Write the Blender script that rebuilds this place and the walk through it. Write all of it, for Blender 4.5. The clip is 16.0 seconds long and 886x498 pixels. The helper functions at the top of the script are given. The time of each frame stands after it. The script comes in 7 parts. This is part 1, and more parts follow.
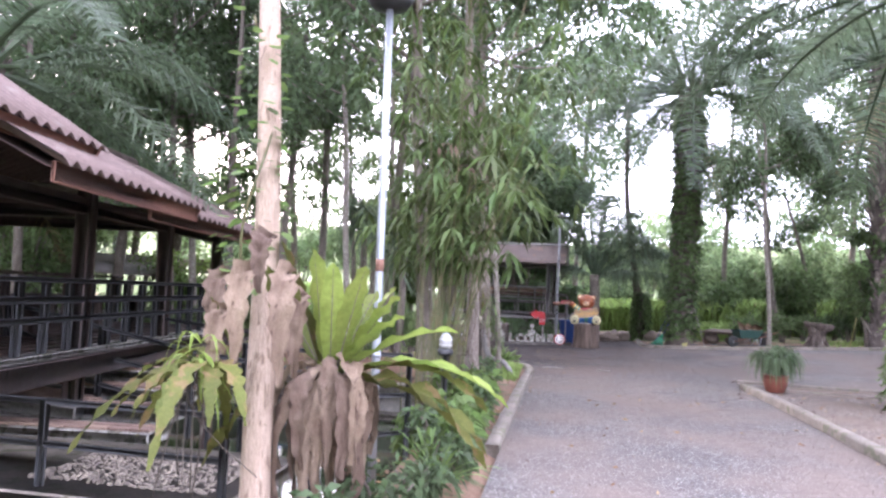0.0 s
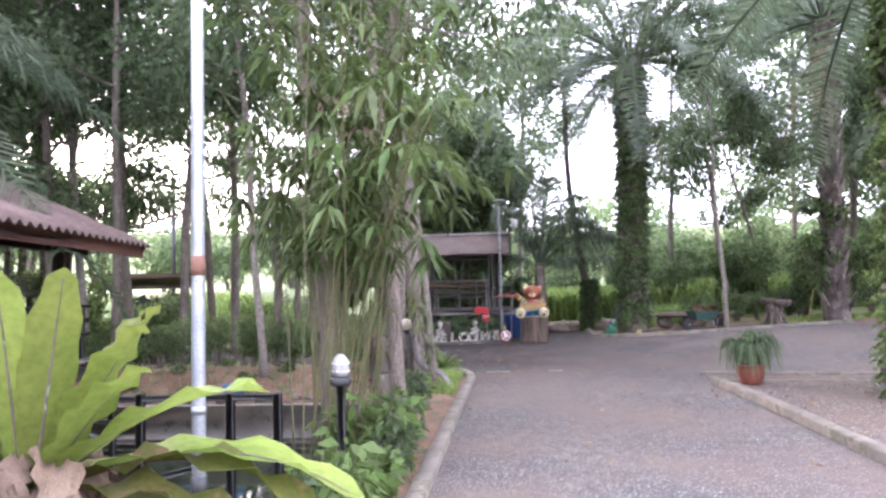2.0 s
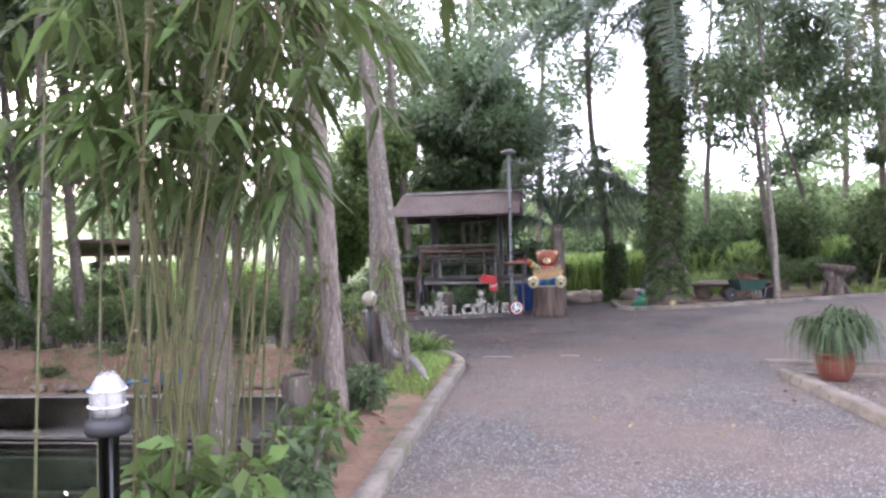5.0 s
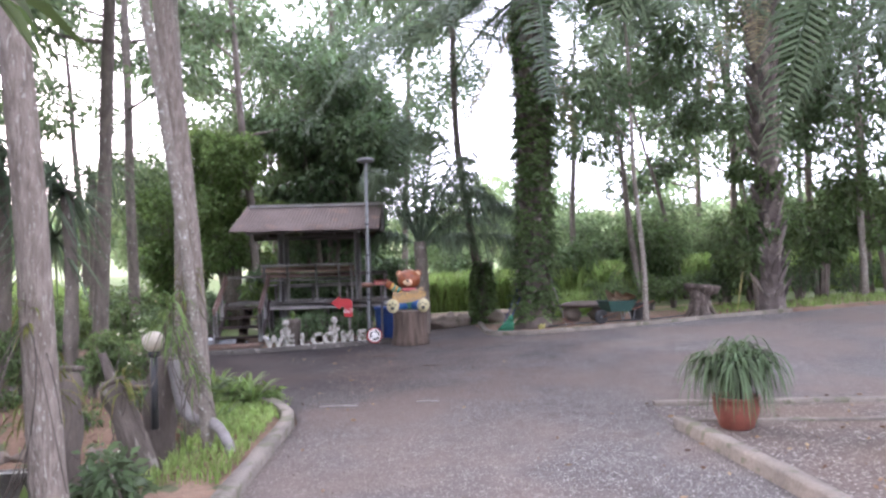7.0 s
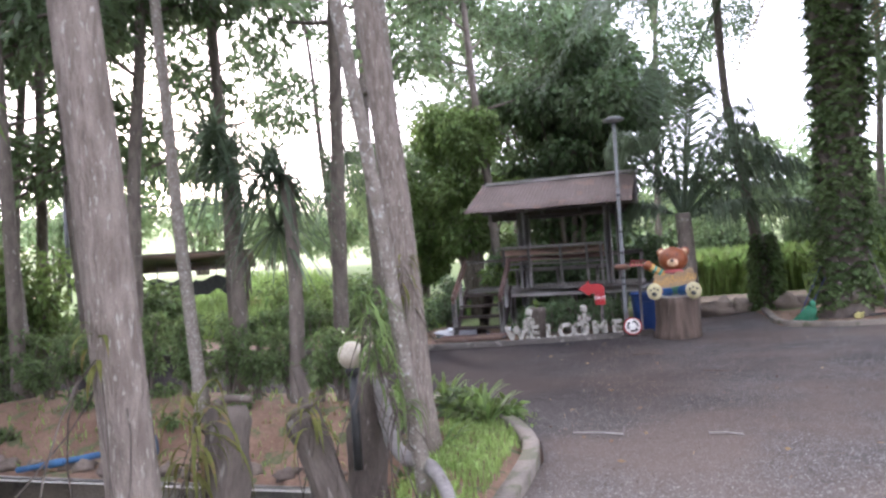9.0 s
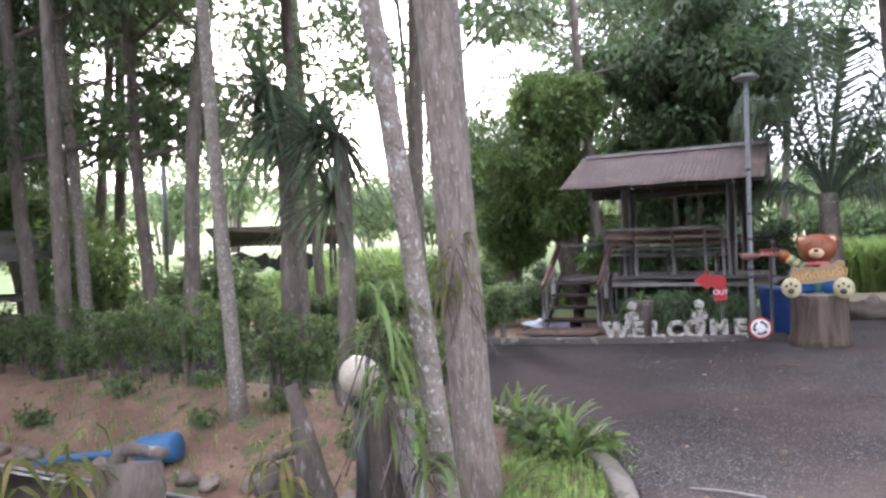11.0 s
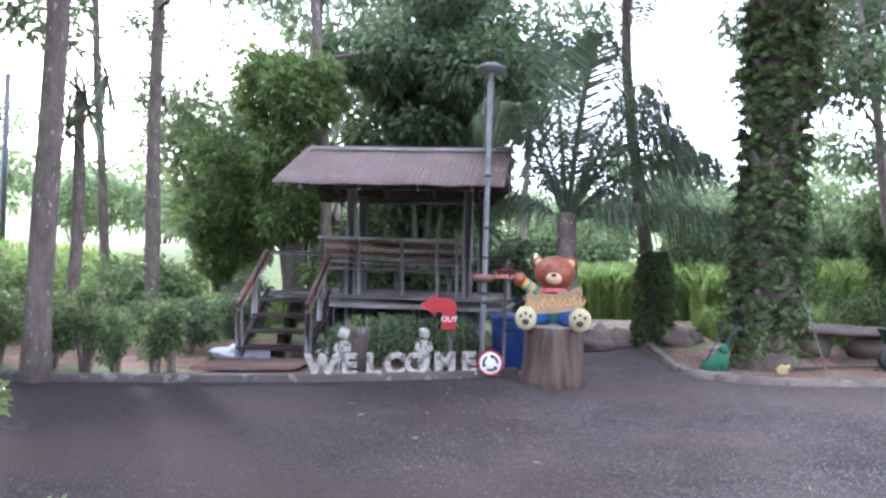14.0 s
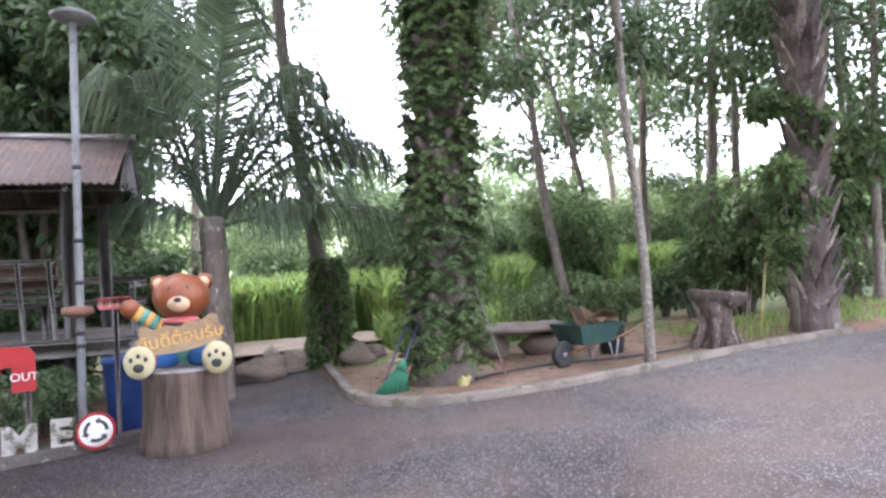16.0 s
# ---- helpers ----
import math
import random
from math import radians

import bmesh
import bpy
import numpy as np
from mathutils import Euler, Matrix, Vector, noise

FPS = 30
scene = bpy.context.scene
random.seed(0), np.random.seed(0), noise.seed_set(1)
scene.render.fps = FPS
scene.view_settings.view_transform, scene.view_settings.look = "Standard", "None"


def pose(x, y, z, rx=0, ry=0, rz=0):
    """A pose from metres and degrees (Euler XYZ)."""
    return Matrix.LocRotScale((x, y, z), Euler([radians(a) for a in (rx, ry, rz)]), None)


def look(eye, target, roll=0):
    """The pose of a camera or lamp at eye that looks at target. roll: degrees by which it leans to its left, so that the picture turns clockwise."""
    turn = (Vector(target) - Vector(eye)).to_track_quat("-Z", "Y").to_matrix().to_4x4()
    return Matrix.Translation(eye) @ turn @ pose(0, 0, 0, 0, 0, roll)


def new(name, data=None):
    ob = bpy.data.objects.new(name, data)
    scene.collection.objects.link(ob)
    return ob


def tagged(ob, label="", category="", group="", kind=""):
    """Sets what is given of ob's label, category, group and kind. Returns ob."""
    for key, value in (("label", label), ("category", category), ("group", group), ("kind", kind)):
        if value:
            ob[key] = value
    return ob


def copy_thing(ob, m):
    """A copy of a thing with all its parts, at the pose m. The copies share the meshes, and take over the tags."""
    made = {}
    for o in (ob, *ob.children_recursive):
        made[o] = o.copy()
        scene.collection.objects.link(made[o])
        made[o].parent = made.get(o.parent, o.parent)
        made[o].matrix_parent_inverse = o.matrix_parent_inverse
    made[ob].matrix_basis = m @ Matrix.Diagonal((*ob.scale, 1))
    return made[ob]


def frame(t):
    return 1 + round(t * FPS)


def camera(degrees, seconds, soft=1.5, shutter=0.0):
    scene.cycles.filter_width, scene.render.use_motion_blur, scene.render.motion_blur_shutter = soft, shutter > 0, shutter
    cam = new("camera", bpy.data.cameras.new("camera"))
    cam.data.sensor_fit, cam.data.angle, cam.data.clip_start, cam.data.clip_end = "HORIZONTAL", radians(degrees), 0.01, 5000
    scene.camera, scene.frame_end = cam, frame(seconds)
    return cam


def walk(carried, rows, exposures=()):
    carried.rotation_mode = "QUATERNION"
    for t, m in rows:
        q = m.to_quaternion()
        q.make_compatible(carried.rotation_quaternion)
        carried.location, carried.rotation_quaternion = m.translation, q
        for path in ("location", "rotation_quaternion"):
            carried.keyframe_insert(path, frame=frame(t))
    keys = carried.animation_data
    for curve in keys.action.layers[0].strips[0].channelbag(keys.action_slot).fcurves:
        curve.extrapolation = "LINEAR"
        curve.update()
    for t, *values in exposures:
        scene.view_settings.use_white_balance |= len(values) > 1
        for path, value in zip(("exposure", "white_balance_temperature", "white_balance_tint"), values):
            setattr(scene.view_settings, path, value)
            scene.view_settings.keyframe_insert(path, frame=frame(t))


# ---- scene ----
cam = camera(66.7, 16.0, soft=2.6)
PATH = [
    (0, (0.052, -0.146, 1.481), (-0.288, 1.821, 1.614), 2.4),
    (0.5, (0.076, 0.351, 1.498), (-0.214, 2.327, 1.6), 3.0),
    (1, (0.14, 0.915, 1.51), (-0.021, 2.904, 1.637), 1.9),
    (1.5, (0.172, 1.419, 1.531), (-0.045, 3.404, 1.648), -1.0),
    (2, (0.17, 1.867, 1.529), (-0.01, 3.854, 1.655), -1.5),
    (2.5, (0.217, 2.408, 1.538), (-0.022, 4.391, 1.642), -2.3),
    (3, (0.213, 2.869, 1.525), (-0.08, 4.847, 1.594), -0.0),
    (3.2, (0.231, 3.034, 1.528), (-0.016, 5.018, 1.592), -1.8),
    (5.3, (0.58, 4.826, 1.458), (0.32, 6.809, 1.474), -1.5),
    (5.5, (0.625, 4.982, 1.475), (0.407, 6.97, 1.471), -0.1),
    (6, (0.745, 5.472, 1.5), (0.858, 7.468, 1.563), -0.4),
    (6.5, (0.823, 5.996, 1.569), (1.024, 7.984, 1.647), -0.2),
    (7, (0.77, 6.463, 1.537), (0.898, 8.457, 1.609), -1.9),
    (7.5, (0.682, 7.072, 1.561), (0.625, 9.071, 1.589), -1.9),
    (8, (0.641, 7.501, 1.551), (0.429, 9.49, 1.585), -3.6),
    (8.5, (0.577, 7.967, 1.574), (0.364, 9.956, 1.606), -6.0),
    (9, (0.527, 8.438, 1.582), (-0.055, 10.351, 1.63), -3.7),
    (9.5, (0.427, 8.875, 1.579), (-0.329, 10.726, 1.607), -0.9),
    (9.7, (0.409, 8.974, 1.581), (-0.355, 10.822, 1.603), -1.8),
    (11.8, (0.033, 10.863, 1.545), (-0.88, 12.643, 1.524), -1.9),
    (12, (-0.038, 11.07, 1.523), (-0.971, 12.838, 1.479), -2.6),
    (12.5, (-0.116, 11.418, 1.555), (-1.192, 13.103, 1.492), -4.8),
    (13, (0.052, 11.698, 1.572), (-1.023, 13.383, 1.614), 0.3),
    (13.5, (0.111, 12.159, 1.547), (-0.596, 14.03, 1.553), 0.4),
    (14, (0.285, 12.667, 1.562), (0.106, 14.659, 1.593), 1.5),
    (14.5, (0.479, 13.088, 1.554), (0.648, 15.08, 1.605), 0.9),
    (15, (0.697, 13.64, 1.57), (1.24, 15.564, 1.62), -1.9),
    (15.5, (0.902, 14.118, 1.599), (1.548, 16.008, 1.707), -2.9),
    (16, (1.113, 14.527, 1.593), (1.796, 16.406, 1.644), -2.7),
]
EXPOSURE = [(0.0, 2.46, 5800, 30), (1.0, 2.52, 5850, 30), (3.0, 2.4, 5900, 30), (5.5, 2.42, 5850, 30), (6.0, 2.36, 5850, 29), (7.5, 2.38, 5850, 29), (9.0, 2.25, 5900, 26), (12.0, 2.55, 5850, 25), (12.5, 2.92, 5800, 26), (13.0, 2.92, 5600, 26), (14.0, 2.68, 5450, 28), (14.5, 2.46, 5550, 27), (15.0, 2.52, 5750, 28), (15.5, 2.75, 5800, 27), (16.0, 2.85, 5900, 26)]
walk(cam, [(t, look(eye, target, roll)) for t, eye, target, roll in PATH], EXPOSURE)

# ---- light ----
SUN_AZ, SUN_EL = 38.0, 14.0            # degrees left of +y, and up
world = bpy.data.worlds.new("world")
scene.world = world
world.use_nodes = True
wn, wl = world.node_tree.nodes, world.node_tree.links
wn.clear()
w_out = wn.new("ShaderNodeOutputWorld")
w_bg = wn.new("ShaderNodeBackground")
w_sky = wn.new("ShaderNodeTexSky")
w_sky.sky_type, w_sky.sun_disc = "NISHITA", False
w_sky.sun_elevation, w_sky.sun_rotation = radians(SUN_EL), radians(-SUN_AZ)
w_sky.dust_density, w_sky.air_density = 3.0, 1.0
w_mix = wn.new("ShaderNodeMix")
w_mix.data_type = "RGBA"
w_mix.inputs[0].default_value = 0.8
w_mix.inputs[7].default_value = (10.5, 10.9, 11.4, 1)      # high thin cloud
wl.new(w_sky.outputs[0], w_mix.inputs[6])
wl.new(w_mix.outputs[2], w_bg.inputs[0])
w_bg.inputs[1].default_value = 0.15
wl.new(w_bg.outputs[0], w_out.inputs[0])

sun = new("sun", bpy.data.lights.new("sun", "SUN"))
sun.data.energy, sun.data.angle, sun.data.color = 2.0, radians(12), (1.0, 0.9, 0.76)
_a, _e = radians(SUN_AZ), radians(SUN_EL)
sun.matrix_world = look((0, 0, 0), (math.sin(_a) * math.cos(_e), -math.cos(_a) * math.cos(_e), -math.sin(_e)))

# ---- materials ----
def mat(name, c1, c2, scale=3.0, rough=0.8, bump=0.3, bscale=40.0, c3=None, c3at=0.62, metal=0.0, island=0.0, rnd=0.0,
        trans=0.0, stretch=(1, 1, 1), spec=0.4, depth=0.01):
    """A mottled surface: two colours by coarse noise, a third in patches, fine grain, and relief."""
    m = bpy.data.materials.new(name)
    m.use_nodes = True
    n, l = m.node_tree.nodes, m.node_tree.links
    n.clear()
    out, bs = n.new("ShaderNodeOutputMaterial"), n.new("ShaderNodeBsdfPrincipled")
    tc, mp = n.new("ShaderNodeTexCoord"), n.new("ShaderNodeMapping")
    mp.inputs["Scale"].default_value = stretch
    l.new(tc.outputs["Object"], mp.inputs[0])

    def noisy(sc, det=4.0):
        t = n.new("ShaderNodeTexNoise")
        t.inputs["Scale"].default_value, t.inputs["Detail"].default_value = sc, det
        l.new(mp.outputs[0], t.inputs["Vector"])
        return t

    def mixed(fac, a, b):
        x = n.new("ShaderNodeMix")
        x.data_type = "RGBA"
        l.new(fac, x.inputs[0])
        for k, v in ((6, a), (7, b)):
            if isinstance(v, tuple):
                x.inputs[k].default_value = (*v, 1)
            else:
                l.new(v, x.inputs[k])
        return x.outputs[2]

    def ramp(src, lo, hi):
        r = n.new("ShaderNodeMapRange")
        r.inputs[1].default_value, r.inputs[2].default_value = lo, hi
        l.new(src, r.inputs[0])
        return r.outputs[0]

    col = mixed(ramp(noisy(scale).outputs["Fac"], 0.35, 0.65), c1, c2)
    if c3:
        col = mixed(ramp(noisy(scale * 2.3, 6).outputs["Fac"], c3at, c3at + 0.06), col, c3)
    hs = n.new("ShaderNodeHueSaturation")
    l.new(col, hs.inputs["Color"])
    val = ramp(noisy(scale * 14, 5).outputs["Fac"], 0.2, 0.8)
    v2 = n.new("ShaderNodeMath")
    v2.operation = "MULTIPLY_ADD"
    l.new(val, v2.inputs[0])
    v2.inputs[1].default_value, v2.inputs[2].default_value = 0.5, 0.75
    vout = v2.outputs[0]
    for amount, src in ((island, "island"), (rnd, "object")):
        if amount:
            g = n.new("ShaderNodeNewGeometry" if src == "island" else "ShaderNodeObjectInfo")
            r = g.outputs["Random Per Island"] if src == "island" else g.outputs["Random"]
            a = n.new("ShaderNodeMath")
            a.operation = "MULTIPLY_ADD"
            l.new(r, a.inputs[0])
            a.inputs[1].default_value, a.inputs[2].default_value = 2 * amount, 1 - amount
            b = n.new("ShaderNodeMath")
            b.operation = "MULTIPLY"
            l.new(vout, b.inputs[0])
            l.new(a.outputs[0], b.inputs[1])
            vout = b.outputs[0]
            h = n.new("ShaderNodeMath")
            h.operation = "MULTIPLY_ADD"
            l.new(r, h.inputs[0])
            h.inputs[1].default_value, h.inputs[2].default_value = 0.06 * amount, 0.5 - 0.03 * amount
            l.new(h.outputs[0], hs.inputs["Hue"])
    l.new(vout, hs.inputs["Value"])
    l.new(hs.outputs[0], bs.inputs["Base Color"])
    bs.inputs["Roughness"].default_value, bs.inputs["Metallic"].default_value = rough, metal
    bs.inputs["Specular IOR Level"].default_value = spec
    if bump:
        bp = n.new("ShaderNodeBump")
        bp.inputs["Strength"].default_value, bp.inputs["Distance"].default_value = bump, depth
        l.new(noisy(bscale, 6).outputs["Fac"], bp.inputs["Height"])
        l.new(bp.outputs[0], bs.inputs["Normal"])
    if trans:
        tr, ad = n.new("ShaderNodeBsdfTranslucent"), n.new("ShaderNodeMixShader")
        l.new(hs.outputs[0], tr.inputs[0])
        ad.inputs[0].default_value = trans
        l.new(bs.outputs[0], ad.inputs[1])
        l.new(tr.outputs[0], ad.inputs[2])
        l.new(ad.outputs[0], out.inputs[0])
    else:
        l.new(bs.outputs[0], out.inputs[0])
    return m


def gravel_mat(name, c1, c2, c3, size, patch, patch_at):
    """Stone chips: a cell pattern of grey tones with light chips, worn earth in patches."""
    m = mat(name, c1, c2, scale=0.35, rough=0.95, bump=0, spec=0.08)
    n, l = m.node_tree.nodes, m.node_tree.links
    bs = [x for x in n if x.type == "BSDF_PRINCIPLED"][0]
    hs = [x for x in n if x.type == "HUE_SAT"][0]
    mp = [x for x in n if x.type == "MAPPING"][0]
    vo = n.new("ShaderNodeTexVoronoi")
    vo.inputs["Scale"].default_value = size
    l.new(mp.outputs[0], vo.inputs["Vector"])
    sep = n.new("ShaderNodeSeparateColor")
    l.new(vo.outputs["Color"], sep.inputs[0])
    mr = n.new("ShaderNodeMapRange")
    mr.inputs[1].default_value, mr.inputs[2].default_value, mr.inputs[3].default_value, mr.inputs[4].default_value = 0, 1, 0.6, 1.35
    l.new(sep.outputs[0], mr.inputs[0])
    mu = n.new("ShaderNodeMix")
    mu.data_type, mu.blend_type = "RGBA", "MULTIPLY"
    mu.inputs[0].default_value = 1
    l.new(hs.outputs[0], mu.inputs[6])
    l.new(mr.outputs[0], mu.inputs[7])
    chip = n.new("ShaderNodeMapRange")
    chip.inputs[1].default_value, chip.inputs[2].default_value = 0.9, 0.93
    l.new(sep.outputs[1], chip.inputs[0])
    m2 = n.new("ShaderNodeMix")
    m2.data_type = "RGBA"
    l.new(chip.outputs[0], m2.inputs[0])
    l.new(mu.outputs[2], m2.inputs[6])
    m2.inputs[7].default_value = (*c3, 1)
    pn = n.new("ShaderNodeTexNoise")
    pn.inputs["Scale"].default_value, pn.inputs["Detail"].default_value = 0.55, 7
    l.new(mp.outputs[0], pn.inputs["Vector"])
    pr = n.new("ShaderNodeMapRange")
    pr.inputs[1].default_value, pr.inputs[2].default_value, pr.inputs[4].default_value = patch_at, patch_at + 0.2, 0.65
    l.new(pn.outputs["Fac"], pr.inputs[0])
    m3 = n.new("ShaderNodeMix")
    m3.data_type = "RGBA"
    l.new(pr.outputs[0], m3.inputs[0])
    l.new(m2.outputs[2], m3.inputs[6])
    m3.inputs[7].default_value = (*patch, 1)
    l.new(m3.outputs[2], bs.inputs["Base Color"])
    bp = n.new("ShaderNodeBump")
    bp.inputs["Strength"].default_value, bp.inputs["Distance"].default_value = 0.8, 0.006
    l.new(vo.outputs["Distance"], bp.inputs["Height"])
    l.new(bp.outputs[0], bs.inputs["Normal"])
    return m


M_ROAD = gravel_mat("chip road", (0.1, 0.091, 0.085), (0.132, 0.12, 0.11), (0.36, 0.34, 0.33), 95, (0.175, 0.135, 0.112), 0.4)
def seal_and_shade(m, dark):
    """Towards the junction: a darker seal plus painted-in tree shade, with a ragged edge."""
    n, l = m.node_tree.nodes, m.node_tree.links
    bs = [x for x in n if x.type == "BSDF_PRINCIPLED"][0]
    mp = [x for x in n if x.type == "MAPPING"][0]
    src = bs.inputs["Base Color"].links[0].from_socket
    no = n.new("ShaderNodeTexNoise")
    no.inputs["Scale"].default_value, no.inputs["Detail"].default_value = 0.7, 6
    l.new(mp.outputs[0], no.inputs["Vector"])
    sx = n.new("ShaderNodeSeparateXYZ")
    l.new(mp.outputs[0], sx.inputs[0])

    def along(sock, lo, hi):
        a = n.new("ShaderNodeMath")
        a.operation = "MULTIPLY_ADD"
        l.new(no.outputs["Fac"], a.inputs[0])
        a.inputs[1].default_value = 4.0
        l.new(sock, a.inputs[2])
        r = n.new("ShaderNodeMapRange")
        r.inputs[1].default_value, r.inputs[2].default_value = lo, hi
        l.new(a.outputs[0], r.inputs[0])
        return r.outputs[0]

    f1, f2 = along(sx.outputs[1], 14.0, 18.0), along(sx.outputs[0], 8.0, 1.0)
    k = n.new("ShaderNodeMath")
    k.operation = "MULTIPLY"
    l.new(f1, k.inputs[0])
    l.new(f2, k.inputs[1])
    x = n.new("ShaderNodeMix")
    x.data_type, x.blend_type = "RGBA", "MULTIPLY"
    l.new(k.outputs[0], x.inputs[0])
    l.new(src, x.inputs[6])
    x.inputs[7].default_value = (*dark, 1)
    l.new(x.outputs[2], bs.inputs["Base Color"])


# Darker than asphalt itself: canopy shade is multiplied into the road colour.
seal_and_shade(M_ROAD, (0.23, 0.222, 0.232))
M_LOT = gravel_mat("gravel lot", (0.098, 0.084, 0.077), (0.13, 0.111, 0.099), (0.4, 0.37, 0.35), 60, (0.165, 0.122, 0.093), 0.43)
M_SOIL = mat("orange soil", (0.15, 0.088, 0.058), (0.225, 0.145, 0.098), 1.6, 0.95, 0.6, 25, c3=(0.09, 0.1, 0.045), c3at=0.56, depth=0.04)
M_GROUND = mat("ground", (0.1, 0.14, 0.045), (0.15, 0.18, 0.065), 0.25, 0.95, 0.5, 12, c3=(0.3, 0.22, 0.13), c3at=0.6, depth=0.05)
M_KERB = mat("kerb concrete", (0.22, 0.188, 0.155), (0.145, 0.125, 0.105), 2.5, 0.9, 0.6, 60, c3=(0.12, 0.115, 0.075), c3at=0.55)
M_CONC = mat("concrete", (0.23, 0.22, 0.205), (0.16, 0.155, 0.145), 1.3, 0.85, 0.4, 30, c3=(0.15, 0.16, 0.11))
M_CONCL = mat("pale cement", (0.4, 0.38, 0.34), (0.26, 0.245, 0.215), 6, 0.85, 0.6, 60, c3=(0.13, 0.125, 0.095), c3at=0.54)
M_RENDER = mat("cement render", (0.46, 0.43, 0.38), (0.36, 0.335, 0.295), 2.0, 0.85, 0.4, 40, c3=(0.28, 0.26, 0.22), c3at=0.6)
M_STEEL = mat("galvanised steel", (0.36, 0.38, 0.4), (0.28, 0.3, 0.32), 6, 0.42, 0.1, 90, metal=0.6)
M_RUST = mat("rust", (0.17, 0.085, 0.06), (0.22, 0.12, 0.08), 14, 0.9, 0.5, 90)
M_BLACK = mat("black paint", (0.022, 0.023, 0.025), (0.04, 0.04, 0.04), 8, 0.5, 0.2, 70)
M_DARKWOOD = mat("dark wood", (0.05, 0.035, 0.03), (0.085, 0.055, 0.045), 4, 0.6, 0.4, 30, rnd=0.3, stretch=(1, 1, 0.2))
M_REDWOOD = mat("red-brown fascia", (0.2, 0.09, 0.065), (0.27, 0.13, 0.09), 5, 0.75, 0.4, 40, stretch=(1, 0.2, 1))
M_GREYWOOD = mat("weathered grey timber", (0.18, 0.165, 0.15), (0.28, 0.26, 0.245), 5, 0.9, 0.6, 45, c3=(0.15, 0.13, 0.11), rnd=0.25, stretch=(0.3, 1, 1))
M_POSTWOOD = mat("weathered grey post", (0.25, 0.24, 0.235), (0.35, 0.34, 0.325), 5, 0.9, 0.6, 45, c3=(0.2, 0.18, 0.16), rnd=0.2, stretch=(1, 1, 0.2))
M_BROWNPLANK = mat("brown plank", (0.2, 0.12, 0.09), (0.3, 0.2, 0.16), 5, 0.85, 0.6, 45, c3=(0.4, 0.36, 0.32), rnd=0.35, stretch=(0.2, 1, 1))
M_ROOF = mat("weathered corrugated sheet", (0.095, 0.07, 0.06), (0.13, 0.098, 0.085), 1.2, 0.85, 0.25, 40, c3=(0.15, 0.1, 0.078), c3at=0.6)
M_TILE = mat("brown fibre tile", (0.115, 0.078, 0.068), (0.155, 0.108, 0.096), 1.5, 0.85, 0.3, 40, c3=(0.16, 0.125, 0.11))
M_RIDGE = mat("pale ridge cap", (0.42, 0.39, 0.37), (0.34, 0.31, 0.29), 4, 0.7, 0.3, 50)
M_BARK = mat("pale bark", (0.16, 0.128, 0.106), (0.27, 0.225, 0.19), 30, 0.95, 1.0, 60, c3=(0.36, 0.335, 0.29), c3at=0.6, stretch=(1, 1, 0.25), depth=0.028)
M_BARKT = mat("tan bark", (0.36, 0.265, 0.2), (0.47, 0.36, 0.28), 14, 0.95, 1.0, 60, c3=(0.26, 0.19, 0.14), c3at=0.58, stretch=(1, 1, 0.2), depth=0.03)
M_BARKL = mat("lichen bark", (0.19, 0.16, 0.13), (0.27, 0.235, 0.2), 18, 0.95, 1.0, 60, c3=(0.42, 0.41, 0.37), c3at=0.58, stretch=(1, 1, 0.7), depth=0.03)
M_BARKD = mat("dark bark", (0.11, 0.09, 0.075), (0.18, 0.15, 0.125), 12, 0.95, 1.0, 50, c3=(0.38, 0.38, 0.34), c3at=0.64, stretch=(1, 1, 0.35), depth=0.02)
M_PALMBARK = mat("palm trunk", (0.12, 0.1, 0.085), (0.2, 0.165, 0.14), 5, 0.95, 0.9, 30, c3=(0.1, 0.13, 0.05), island=0.35, depth=0.02)
M_STUMP = mat("stump wood", (0.06, 0.043, 0.033), (0.125, 0.09, 0.07), 9, 0.95, 1.0, 30, c3=(0.12, 0.09, 0.07), stretch=(1, 1, 0.15), depth=0.02)
M_DRIFT = mat("driftwood", (0.12, 0.098, 0.08), (0.062, 0.049, 0.04), 7, 0.9, 1.0, 30, c3=(0.22, 0.195, 0.165), stretch=(1, 1, 0.2), depth=0.02)
M_LEAF = mat("tree leaves", (0.085, 0.125, 0.06), (0.12, 0.17, 0.078), 0.6, 0.5, 0, island=0.5, trans=0.5)
M_LEAFD = mat("dark tree leaves", (0.075, 0.12, 0.052), (0.11, 0.16, 0.07), 0.6, 0.5, 0, island=0.5, trans=0.4)
M_LEAFL = mat("light leaves", (0.11, 0.17, 0.05), (0.155, 0.22, 0.065), 0.6, 0.55, 0, island=0.5, trans=0.5)
M_HEDGE = mat("hedge leaves", (0.1, 0.15, 0.058), (0.145, 0.205, 0.075), 0.8, 0.5, 0, island=0.5, trans=0.5)
# Paler than the near leaves: distance haze is mixed into this colour.
M_HAZELEAF = mat("haze-paled far foliage", (0.17, 0.24, 0.115), (0.23, 0.3, 0.14), 0.4, 0.7, 0, island=0.4, trans=0.45)
M_BAMBOO = mat("bamboo leaves", (0.075, 0.115, 0.036), (0.12, 0.16, 0.052), 0.9, 0.5, 0, c3=(0.3, 0.28, 0.08), c3at=0.68, island=0.5, trans=0.5)
M_CANE = mat("bamboo stems", (0.075, 0.085, 0.035), (0.13, 0.115, 0.05), 3, 0.5, 0.1, 40, c3=(0.16, 0.11, 0.07), island=0.4)
M_PALM = mat("palm leaflets", (0.088, 0.125, 0.076), (0.125, 0.162, 0.092), 0.5, 0.45, 0, island=0.4, trans=0.5)
